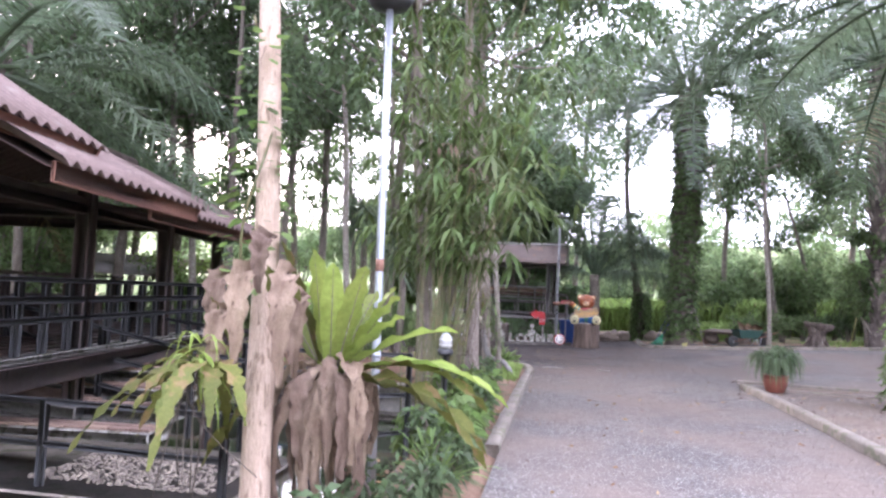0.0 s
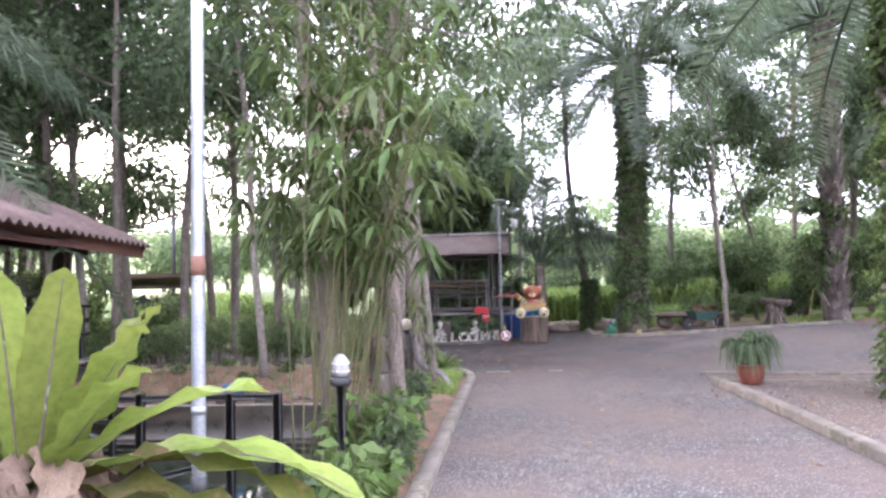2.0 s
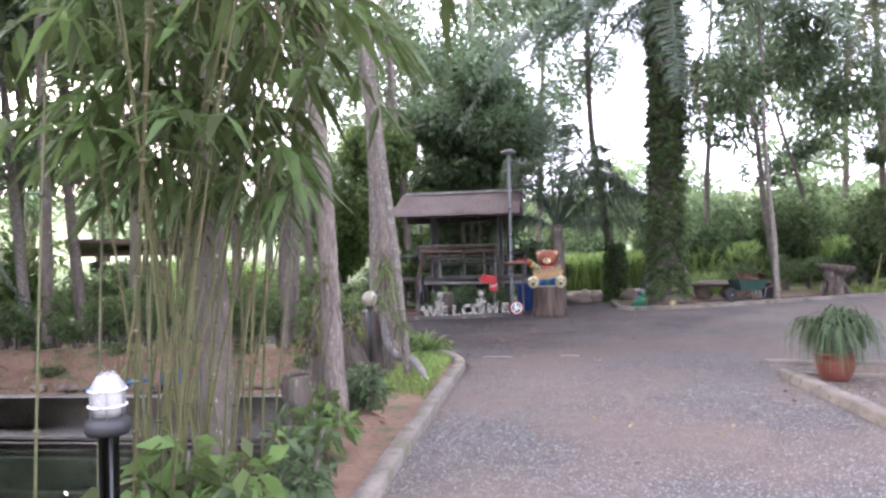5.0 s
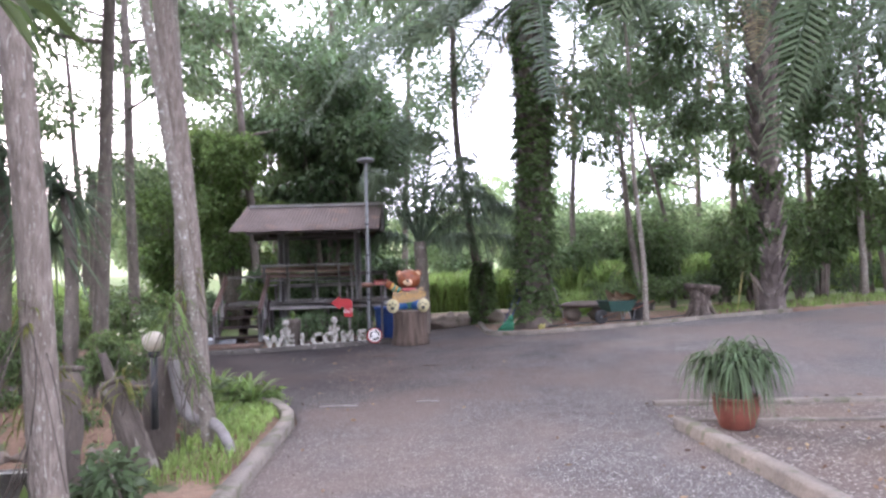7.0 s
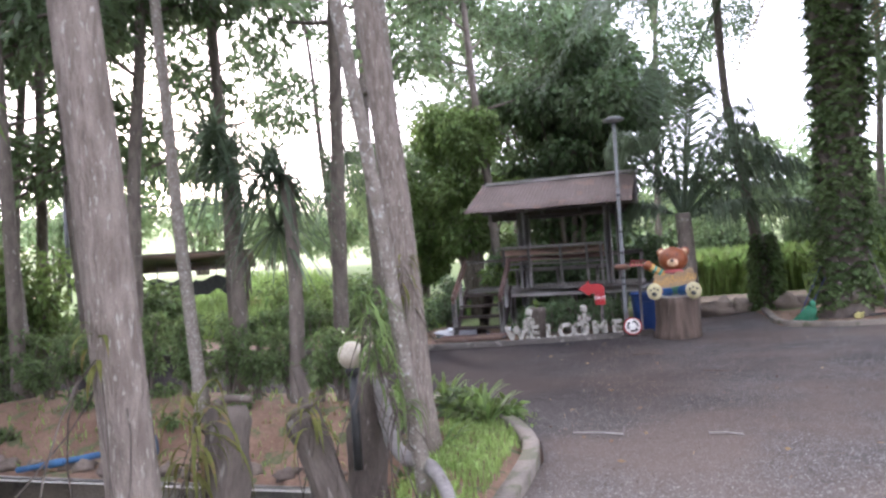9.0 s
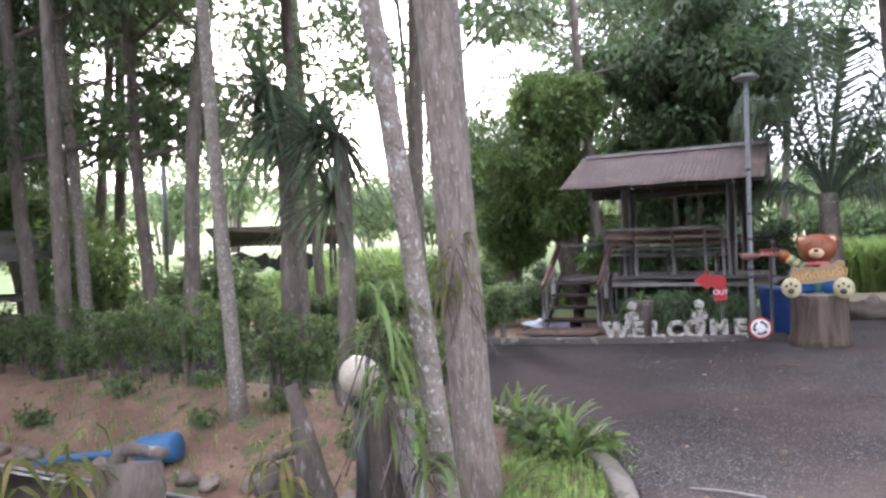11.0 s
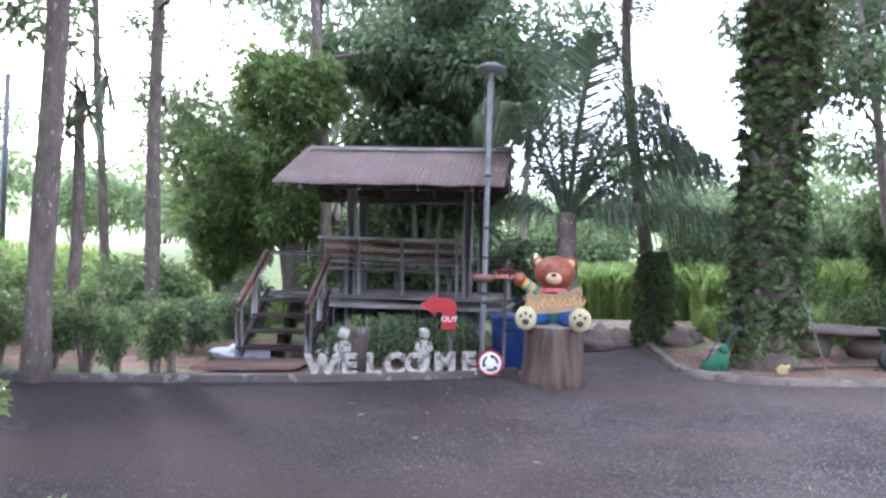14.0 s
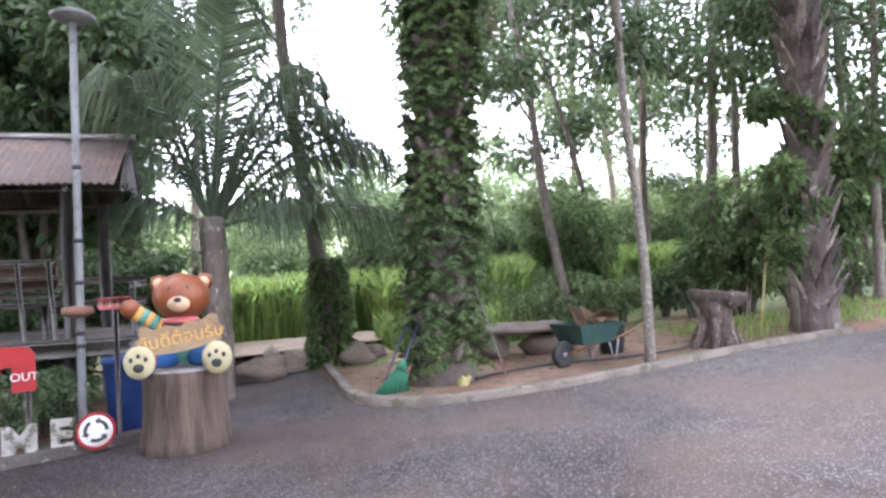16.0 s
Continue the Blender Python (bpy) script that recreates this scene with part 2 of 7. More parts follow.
M_GRASS = mat("tall grass", (0.2, 0.29, 0.075), (0.26, 0.36, 0.11), 0.5, 0.6, 0, c3=(0.36, 0.32, 0.16), c3at=0.66, island=0.4, trans=0.5)
M_STRAP = mat("fresh fern frond", (0.27, 0.33, 0.075), (0.18, 0.25, 0.05), 3, 0.4, 0.15, 30, rnd=0.25, trans=0.45)
M_STRAPD = mat("mature fern frond", (0.085, 0.1, 0.024), (0.125, 0.122, 0.032), 4, 0.65, 0.2, 30, c3=(0.17, 0.12, 0.055), c3at=0.57, spec=0.2, rnd=0.3, trans=0.35)
M_DEAD = mat("withered frond", (0.26, 0.19, 0.138), (0.165, 0.112, 0.08), 12, 0.9, 1.0, 40, c3=(0.1, 0.065, 0.045), rnd=0.4, trans=0.15, stretch=(1, 1, 0.5), depth=0.02)
M_DEADP = mat("withered palm leaflets", (0.2, 0.16, 0.09), (0.26, 0.21, 0.12), 3, 0.8, 0, island=0.4, trans=0.3)
M_TERRA = mat("terracotta", (0.22, 0.07, 0.045), (0.16, 0.05, 0.035), 5, 0.6, 0.3, 40)
M_STONE = mat("field stone", (0.145, 0.115, 0.09), (0.21, 0.168, 0.135), 3, 0.9, 0.8, 20, c3=(0.12, 0.11, 0.085), rnd=0.3, depth=0.02)
M_PEBBLE = mat("pebbles", (0.2, 0.165, 0.13), (0.14, 0.115, 0.092), 6, 0.7, 0.1, 40, island=0.5)
M_BRICK = mat("brick paver", (0.24, 0.155, 0.118), (0.3, 0.21, 0.165), 4, 0.9, 0.4, 40, rnd=0.3)
M_WATER = mat("pond water", (0.025, 0.035, 0.02), (0.035, 0.045, 0.025), 0.5, 0.06, 0.08, 4, spec=0.5)
M_BLUE = mat("blue plastic", (0.012, 0.035, 0.13), (0.018, 0.05, 0.17), 4, 0.45, 0.1, 30)
M_SKYBLUE = mat("light blue plastic", (0.03, 0.1, 0.21), (0.04, 0.13, 0.26), 4, 0.5, 0.1, 30)
M_RED = mat("red paint", (0.38, 0.02, 0.022), (0.3, 0.016, 0.018), 5, 0.5, 0.1, 40)
M_WHITE = mat("white paint", (0.78, 0.77, 0.74), (0.68, 0.67, 0.64), 6, 0.6, 0.15, 50)
M_GLOBE = mat("opal globe", (0.48, 0.43, 0.34), (0.4, 0.35, 0.27), 5, 0.35, 0.05, 30)
M_GREEN = mat("green plastic", (0.025, 0.15, 0.085), (0.035, 0.2, 0.11), 6, 0.6, 0.2, 50)
M_TRAY = mat("green painted tray", (0.022, 0.062, 0.052), (0.035, 0.085, 0.07), 6, 0.55, 0.2, 40, c3=(0.2, 0.12, 0.07), c3at=0.66)
M_FUR = mat("brown glazed paint", (0.19, 0.052, 0.02), (0.25, 0.078, 0.03), 5, 0.35, 0.1, 40)
M_TAN = mat("tan paint", (0.55, 0.36, 0.22), (0.62, 0.42, 0.27), 6, 0.5, 0.1, 40)
M_CREAM = mat("cream paint", (0.48, 0.43, 0.26), (0.4, 0.35, 0.2), 8, 0.6, 0.1, 40)
M_BLUEP = mat("blue paint", (0.04, 0.17, 0.42), (0.03, 0.12, 0.34), 6, 0.5, 0.1, 40)
M_PINK = mat("pink paint", (0.6, 0.16, 0.16), (0.5, 0.12, 0.12), 6, 0.5, 0.1, 40)
M_TEAL = mat("teal paint", (0.1, 0.3, 0.24), (0.12, 0.36, 0.28), 6, 0.5, 0.1, 40)
M_GOLD = mat("ochre paint", (0.6, 0.32, 0.07), (0.66, 0.4, 0.12), 6, 0.5, 0.1, 40)
M_BOARD = mat("carved board", (0.28, 0.19, 0.11), (0.35, 0.25, 0.15), 4, 0.8, 0.4, 40, stretch=(0.3, 1, 1))
M_CARD = mat("cardboard", (0.4, 0.26, 0.16), (0.34, 0.21, 0.13), 4, 0.9, 0.2, 30)
M_LITTER = mat("fallen leaves", (0.17, 0.105, 0.06), (0.24, 0.16, 0.09), 3, 0.9, 0, island=0.6)
M_FABRIC = mat("pale plastic sheet", (0.6, 0.62, 0.66), (0.5, 0.52, 0.56), 4, 0.5, 0.3, 20)
M_TOOL = mat("faded blue-violet paint", (0.09, 0.1, 0.24), (0.07, 0.08, 0.19), 8, 0.6, 0.2, 50)
M_ROOTW = mat("weathered root wood", (0.055, 0.042, 0.035), (0.13, 0.102, 0.086), 7, 0.95, 1.0, 30, c3=(0.24, 0.2, 0.175), c3at=0.58, stretch=(1, 1, 0.4), depth=0.03)
M_SCAR = mat("ragged palm boots", (0.1, 0.08, 0.07), (0.2, 0.165, 0.145), 4, 0.95, 0.9, 30, c3=(0.3, 0.26, 0.23), c3at=0.6, island=0.6, depth=0.02)
M_POLE = mat("dull grey pole paint", (0.17, 0.175, 0.18), (0.22, 0.225, 0.23), 6, 0.6, 0.2, 60, c3=(0.14, 0.12, 0.1), c3at=0.62)
M_MILK = mat("dusty milk glass", (0.4, 0.39, 0.36), (0.32, 0.31, 0.28), 8, 0.4, 0.1, 40)
M_KERBD = mat("dark mottled kerb", (0.09, 0.08, 0.07), (0.06, 0.053, 0.047), 2.5, 0.9, 0.6, 60, c3=(0.17, 0.155, 0.135), c3at=0.58)
M_TRACK = mat("pale dirt track", (0.32, 0.25, 0.185), (0.24, 0.18, 0.13), 2.0, 0.95, 0.6, 25, c3=(0.14, 0.16, 0.07), c3at=0.6, depth=0.03)
M_YELLOW = mat("yellow bamboo", (0.42, 0.38, 0.14), (0.34, 0.3, 0.12), 5, 0.5, 0.1, 40)


# ---- mesh tools ----
rng = np.random.default_rng(7)


class MB:
    """Gathers vertices and faces for one mesh."""

    def __init__(self):
        self.v, self.f, self.n = [], [], 0

    def add(self, verts, faces, mi=0, m=None):
        verts = np.asarray(verts, float).reshape(-1, 3)
        if m is not None:
            a = np.array(m)
            verts = verts @ a[:3, :3].T + a[:3, 3]
        groups = {}
        for f in faces:
            groups.setdefault(len(f), []).append(f)
        for k, fs in groups.items():
            self.f.append((np.asarray(fs, np.int64) + self.n, mi))
        self.v.append(verts)
        self.n += len(verts)
        return self

    def quads(self, verts, mi=0):
        """verts: N x 4 x 3, each one face with its own vertices."""
        verts = np.asarray(verts, float)
        k = verts.shape[1]
        self.f.append((np.arange(len(verts) * k).reshape(-1, k) + self.n, mi))
        self.v.append(verts.reshape(-1, 3))
        self.n += len(verts) * k
        return self

    def tube(self, pts, radii, n=8, mi=0, caps=True, rough=0.0):
        pts = np.asarray(pts, float)
        radii = np.broadcast_to(np.asarray(radii, float), (len(pts),))
        d = np.gradient(pts, axis=0)
        d /= np.linalg.norm(d, axis=1)[:, None] + 1e-9
        ref = np.array([1.0, 0, 0]) if abs(d[0][0]) < 0.8 else np.array([0, 1.0, 0])
        vs = []
        ang = np.arange(n) * 2 * math.pi / n
        for p, t, r in zip(pts, d, radii):
            u = np.cross(t, ref)
            u /= np.linalg.norm(u)
            w = np.cross(t, u)
            rr = r * (1 + rough * rng.uniform(-1, 1, n)) if rough else np.full(n, r)
            vs.append(p + (np.cos(ang) * rr)[:, None] * u + (np.sin(ang) * rr)[:, None] * w)
        fs = []
        for i in range(len(pts) - 1):
            for j in range(n):
                k = (j + 1) % n
                fs.append((i * n + j, i * n + k, (i + 1) * n + k, (i + 1) * n + j))
        self.add(np.concatenate(vs), fs, mi)
        if caps:
            self.f.append((np.array([list(range(n))[::-1]]) + self.n - len(pts) * n, mi))
            self.f.append((np.array([list(range(n))]) + self.n - n, mi))
        return self

    def box(self, size, m=None, mi=0, b=0.006):
        """A box with chamfered edges, centred."""
        h = np.array(size, float) / 2
        b = min(b, h.min() * 0.45)
        vs = []
        for sx in (-1, 1):
            for sy in (-1, 1):
                for sz in (-1, 1):
                    s = np.array([sx, sy, sz])
                    for ax in range(3):
                        q = h - b
                        q[ax] = h[ax]
                        vs.append(s * q)
        fs = []
        c = lambda x, y, z: 3 * (4 * x + 2 * y + z)
        for ax in range(3):
            o = [a for a in range(3) if a != ax]
            for sgn in (0, 1):
                quad = []
                for p, q in ((0, 0), (1, 0), (1, 1), (0, 1)):
                    k = [0, 0, 0]
                    k[ax], k[o[0]], k[o[1]] = sgn, p, q
                    quad.append(c(*k) + ax)
                if (sgn == 0) != (ax == 1):
                    quad = quad[::-1]
                fs.append(tuple(quad))
            for p in (0, 1):
                for q in (0, 1):
                    k0, k1 = [0, 0, 0], [0, 0, 0]
                    k0[o[0]] = k1[o[0]] = p
                    k0[o[1]] = k1[o[1]] = q
                    k1[ax] = 1
                    e = [c(*k0) + o[0], c(*k1) + o[0], c(*k1) + o[1], c(*k0) + o[1]]
                    if (p == q) != (ax == 1):
                        e = e[::-1]
                    fs.append(tuple(e[::-1]))
        for x in (0, 1):
            for y in (0, 1):
                for z in (0, 1):
                    t = [c(x, y, z), c(x, y, z) + 1, c(x, y, z) + 2]
                    fs.append(tuple(t if (x + y + z) % 2 else t[::-1]))
        return self.add(vs, fs, mi, m)

    def beam(self, a, b, w, h, mi=0, bev=0.006):
        """A squared timber from a to b."""
        a, b = Vector(a), Vector(b)
        d = b - a
        q = d.to_track_quat("Y", "Z").to_matrix().to_4x4()
        return self.box((w, d.length, h), Matrix.Translation((a + b) / 2) @ q, mi, bev)

    def lathe(self, prof, n=20, m=None, mi=0, ridges=0.0, waves=0):
        vs, fs = [], []
        for r, z in prof:
            for j in range(n):
                a = 2 * math.pi * j / n
                q = r * (1 + ridges * math.sin(waves * a + z * 3) + (ridges * 0.6 * math.sin(waves * 2.3 * a + 1)))
                vs.append((q * math.cos(a), q * math.sin(a), z))
        for i in range(len(prof) - 1):
            for j in range(n):
                k = (j + 1) % n
                fs.append((i * n + j, i * n + k, (i + 1) * n + k, (i + 1) * n + j))
        fs.append(tuple(range(n))[::-1])
        fs.append(tuple(range((len(prof) - 1) * n, len(prof) * n)))
        return self.add(vs, fs, mi, m)

    def ball(self, c, r, mi=0, nu=16, nv=10, m=None, lump=0.0, seed=0.0):
        r = (r, r, r) if isinstance(r, (int, float)) else r
        vs, fs = [], []
        for i in range(nv + 1):
            th = math.pi * i / nv
            for j in range(nu):
                a = 2 * math.pi * j / nu
                p = Vector((math.sin(th) * math.cos(a), math.sin(th) * math.sin(a), math.cos(th)))
                k = 1 + lump * noise.noise(p * 1.7 + Vector((seed, seed * 2, 0)))
                vs.append((p.x * r[0] * k, p.y * r[1] * k, p.z * r[2] * k))
        for i in range(nv):
            for j in range(nu):
                k = (j + 1) % nu
                fs.append((i * nu + j, (i + 1) * nu + j, (i + 1) * nu + k, i * nu + k))
        mm = Matrix.Translation(c) @ (m if m is not None else Matrix())
        return self.add(vs, fs, mi, mm)

    def ribbon(self, pts, widths, up=(0, 0, 1), fold=0.15, mi=0, wave=0.0, waves=3.0):
        """A leaf blade along pts, folded a little on its midrib."""
        pts = np.asarray(pts, float)
        d = np.gradient(pts, axis=0)
        d /= np.linalg.norm(d, axis=1)[:, None] + 1e-9
        side = np.cross(d, np.asarray(up, float))
        side /= np.linalg.norm(side, axis=1)[:, None] + 1e-9
        nrm = np.cross(side, d)
        k = np.linspace(0, 1, len(pts))
        w = np.asarray(widths, float)[:, None] / 2
        wv = (wave * np.sin(k * waves * 2 * math.pi))[:, None]
        l = pts - side * w + nrm * (w * fold + wv)
        r = pts + side * w + nrm * (w * fold - wv)
        n = len(pts)
        fs = [(i, i + 1, n + i + 1, n + i) for i in range(n - 1)] + [(n + i, n + i + 1, 2 * n + i + 1, 2 * n + i) for i in range(n - 1)]
        return self.add(np.concatenate([l, pts, r]), fs, mi)

    def leaves(self, c, d, length, width, mi=0, droop=0.0):
        """Pointed leaves: from c along unit d, each a bent kite."""
        c, d = np.asarray(c, float), np.asarray(d, float)
        k = len(c)
        length = np.broadcast_to(length, (k,))[:, None]
        width = np.broadcast_to(width, (k,))[:, None]
        s = np.cross(d, rng.normal(size=(k, 3)))
        s /= np.linalg.norm(s, axis=1)[:, None] + 1e-9
        mid = c + d * length * 0.45
        tip = c + d * length - np.array([0, 0, 1.0]) * droop * length
        return self.quads(np.stack([c, mid + s * width / 2, tip, mid - s * width / 2], 1), mi)

    def crumple(self, pts, widths, up, seed, amp=0.03, fold=0.3, cols=7):
        """A dried, wavy blade: a grid along pts with ragged edges and noise relief."""
        pts = np.asarray(pts, float)
        d = unit(np.gradient(pts, axis=0))
        side = unit(np.cross(d, np.asarray(up, float)))
        nrm = np.cross(side, d)
        n, vs = len(pts), []
        for i in range(n):
            for j in range(cols):
                u = (j / (cols - 1)) * 2 - 1
                w = widths[i] / 2 * (1 + 0.22 * math.sin(i * 2.1 + seed + (3 if u > 0 else 0)) * abs(u))
                q = noise.noise(Vector((i * 0.55, u * 1.8, seed * 3.7))) * amp + noise.noise(Vector((i * 1.7, u * 4.0, seed))) * amp * 0.4
                vs.append(pts[i] + side[i] * (u * w) + nrm[i] * (q + abs(u) ** 1.5 * fold * w))
        fs = [(i * cols + j, i * cols + j + 1, (i + 1) * cols + j + 1, (i + 1) * cols + j) for i in range(n - 1) for j in range(cols - 1)]
        return self.add(vs, fs)

    def mesh(self, name, mats, smooth=True):
        me = bpy.data.meshes.new(name)
        v = np.concatenate(self.v).astype(np.float32)
        me.vertices.add(len(v))
        me.vertices.foreach_set("co", v.ravel())
        idx = np.concatenate([f.ravel() for f, _ in self.f])
        cnt = np.concatenate([np.full(len(f), f.shape[1]) for f, _ in self.f])
        mi = np.concatenate([np.full(len(f), k) for f, k in self.f])
        me.loops.add(len(idx))
        me.loops.foreach_set("vertex_index", idx.astype(np.int32))
        me.polygons.add(len(cnt))
        st = np.zeros(len(cnt), np.int32)
        st[1:] = np.cumsum(cnt)[:-1]
        me.polygons.foreach_set("loop_start", st)
        me.polygons.foreach_set("material_index", mi.astype(np.int32))
        me.polygons.foreach_set("use_smooth", np.full(len(cnt), smooth))
        for x in mats:
            me.materials.append(x)
        me.update(calc_edges=True)
        return me


def part(name, mb, material, parent=None, label="", smooth=True, m=None):
    """Links mb as one mesh object under a thing or a part."""
    mats = material if isinstance(material, (list, tuple)) else [material]
    ob = new(name, mb if isinstance(mb, bpy.types.Mesh) else mb.mesh(name, mats, smooth))
    if parent is not None:
        ob.parent = parent
    if m is not None:
        ob.matrix_basis = m
    if label:
        ob["label"] = label
    return ob


def thing(name, label, category, m=None, group="", kind=""):
    ob = new(name)
    ob.empty_display_size = 0.1
    if m is not None:
        ob.matrix_basis = m
    return tagged(ob, label, category, group, kind)


def arc(p0, p1, p2, n=8):
    """Points on a bowed line from p0 by p1 to p2."""
    t = np.linspace(0, 1, n)[:, None]
    p0, p1, p2 = (np.asarray(p, float) for p in (p0, p1, p2))
    return (1 - t) ** 2 * p0 + 2 * t * (1 - t) * p1 + t * t * p2


def unit(a):
    a = np.asarray(a, float)
    return a / (np.linalg.norm(a, axis=-1, keepdims=True) + 1e-9)


def text_mesh(body, size, depth, bevel=0.0, bold=0.0):
    cu = bpy.data.curves.new("lettering", "FONT")
    cu.body, cu.size, cu.extrude, cu.bevel_depth, cu.offset = body, size, depth, bevel, bold
    cu.align_x, cu.resolution_u = "CENTER", 3
    ob = bpy.data.objects.new("lettering", cu)
    scene.collection.objects.link(ob)
    bpy.context.view_layer.update()
    me = bpy.data.meshes.new_from_object(ob.evaluated_get(bpy.context.evaluated_depsgraph_get()))
    bpy.data.objects.remove(ob)
    bpy.data.curves.remove(cu)
    return me


# ---- the ground ----
def step(a, b, x):
    t = np.clip((x - a) / (b - a), 0, 1)
    return t * t * (3 - 2 * t)


WATER_Z = -1.22


def rise(x, y):
    """The junction climbs gently to the east."""
    return 0.043 * np.clip(np.asarray(x, float) - 1, 0, 12) * step(14.5, 19.5, np.asarray(y, float))


def height(x, y):
    """The lie of the land: beds, the sunk pond, the bank behind it and the hill far off."""
    x, y = np.asarray(x, float), np.asarray(y, float)
    z = 0.03 + 0.02 * np.sin(x * 1.7 + y * 0.9) * np.sin(y * 1.3 - x * 0.6)
    pond = step(-1.15, -2.3, x) * step(1.5, 2.6, y) * (1 - step(14.25, 14.35, y)) * step(-14, -12.5, x)
    bank = step(-1.7, -2.6, x) * step(14.28, 14.3, y) * (1 - step(14.6, 15.9, y))
    z = z - 1.65 * pond - 0.5 * bank
    xe = np.interp(y, [13.75, 14.35, 15.05, 15.5, 15.9, 16.4, 16.6, 16.7, 17.5], [-0.45, -0.57, -0.97, -1.47, -2.02, -3.1, -6.1, -14.1, -60])
    ye = np.interp(x, [-14, -5.5, -3.35, -2.03, -0.1, 0.5, 0.85, 1.0, 1.25, 2.6, 2.76, 2.9, 3.3, 4.05, 5.1, 6.45, 8.1, 9.8, 14], [20.05, 20.15, 20.55, 20.88, 21.63, 22.0, 22.4, 24, 27, 27, 22.2, 21.85, 21.5, 21.3, 21.27, 21.43, 21.65, 21.6, 21.65])
    z = z - 0.1 * step(xe - 0.16, xe - 0.06, x) * (1 - step(ye - 0.02, ye + 0.1, y))
    far = np.hypot(x, y - 10)
    z = z + 14 * step(60, 160, far) + 0.25 * step(24, 40, y)
    trail = step(-7, -12, x) * step(24, 34, y) * 1.6
    return z + trail + rise(x, y)


def graded(lo, hi, dense, fine, reach):
    a = list(np.arange(lo, hi + 1e-6, dense))
    s = dense
    up, dn = [a[-1]], [a[0]]
    while up[-1] < reach:
        s *= 1.22
        up.append(up[-1] + s)
        dn.append(dn[-1] - s)
    return np.array(dn[:0:-1] + a + up[1:])


gx, gy = graded(-13, 11, 0.2, 0, 900), graded(-3, 30, 0.2, 0, 900)
X, Y = np.meshgrid(gx, gy)
Z = height(X, Y)
nx, ny = len(gx), len(gy)
gi = np.arange(nx * ny).reshape(ny, nx)
gf = np.stack([gi[:-1, :-1], gi[:-1, 1:], gi[1:, 1:], gi[1:, :-1]], -1).reshape(-1, 4)
g = MB()
g.v.append(np.stack([X, Y, Z], -1).reshape(-1, 3))
g.n = nx * ny
cx, cy = X[:-1, :-1].ravel(), Y[:-1, :-1].ravel()
bare = ((cx < -0.4) & (cx > -14) & (cy > 2) & (cy < 17)) | ((cy > 21) & (cy < 24.6) & (cx > -14) & (cx < 14)) | ((cx > 0.8) & (cx < 3) & (cy > 24) & (cy < 29))
g.f.append((gf[bare], 0))
g.f.append((gf[~bare], 1))
ground = tagged(part("ground", g, [M_SOIL, M_GROUND]), "bare orange soil and rough green ground", "ground", kind="structure")

LEFT_EDGE = [(-0.47, -40), (-0.47, 0), (-0.46, 6.3), (-0.45, 9.3), (-0.42, 12), (-0.37, 13.75), (-0.5, 14.35), (-0.9, 15.05), (-1.4, 15.5), (-1.95, 15.9), (-3, 16.4), (-6, 16.6), (-14, 16.7), (-60, 17.5)]
HUT_EDGE = [(-60, 20.2), (-14, 20.0), (-5.5, 20.1), (-3.35, 20.5), (-2.03, 20.83), (-0.1, 21.58), (0.5, 21.95), (0.85, 22.4)]
EAST_EDGE = [(3.05, 27), (2.95, 25.3), (2.74, 22.15), (2.9, 21.8), (3.3, 21.45), (4.05, 21.25), (5.1, 21.22), (6.45, 21.38), (8.1, 21.6), (9.8, 21.55), (14, 21.6), (60, 24)]
RIGHT_EDGE = [(60, 12.4), (15, 13.0), (6.4, 13.38), (3.45, 13.7), (3.3, 12.75), (3.32, 11), (3.3, 9.8), (3.25, 8), (3.2, 6), (3.15, 0), (3.15, -40)]


def sheet(name, outline, z, material, label, category):
    b = MB()
    b.add([(x, y, z) for x, y in outline], [tuple(range(len(outline)))])
    ob = tagged(part(name, b, material, smooth=False), label, category, kind="structure")
    bm = bmesh.new()
    bm.from_mesh(ob.data)
    for x in (1, 3, 6, 9, 13):
        bmesh.ops.bisect_plane(bm, geom=bm.verts[:] + bm.edges[:] + bm.faces[:], plane_co=(x, 0, 0), plane_no=(1, 0, 0))
    for y in np.arange(14.5, 20, 0.5):
        bmesh.ops.bisect_plane(bm, geom=bm.verts[:] + bm.edges[:] + bm.faces[:], plane_co=(0, y, 0), plane_no=(0, 1, 0))
    bmesh.ops.triangulate(bm, faces=bm.faces[:])
    for v in bm.verts:
        v.co.z += float(rise(v.co.x, v.co.y))
    bm.to_mesh(ob.data)
    bm.free()
    return ob


road_outline = LEFT_EDGE + HUT_EDGE + [(1.1, 24), (1.1, 27.5)] + EAST_EDGE + RIGHT_EDGE
sheet("road", road_outline[::-1], 0.0, M_ROAD, "grey chip-sealed gravel road with worn earthy patches", "road")
sheet("gravel_lot", RIGHT_EDGE[::-1] + [(60, -40)],
      0.004, M_LOT, "brownish gravel parking ground with scattered leaves", "gravel")


sheet("ground_track", [(0.5, 26.9), (2.2, 26.7), (4.4, 26.5), (5.2, 27.0), (5.0, 28.0), (3.4, 28.6), (1.8, 29.2), (0.3, 29.4)], 0.17, M_TRACK, "pale dirt track crossing behind the rocks", "track")


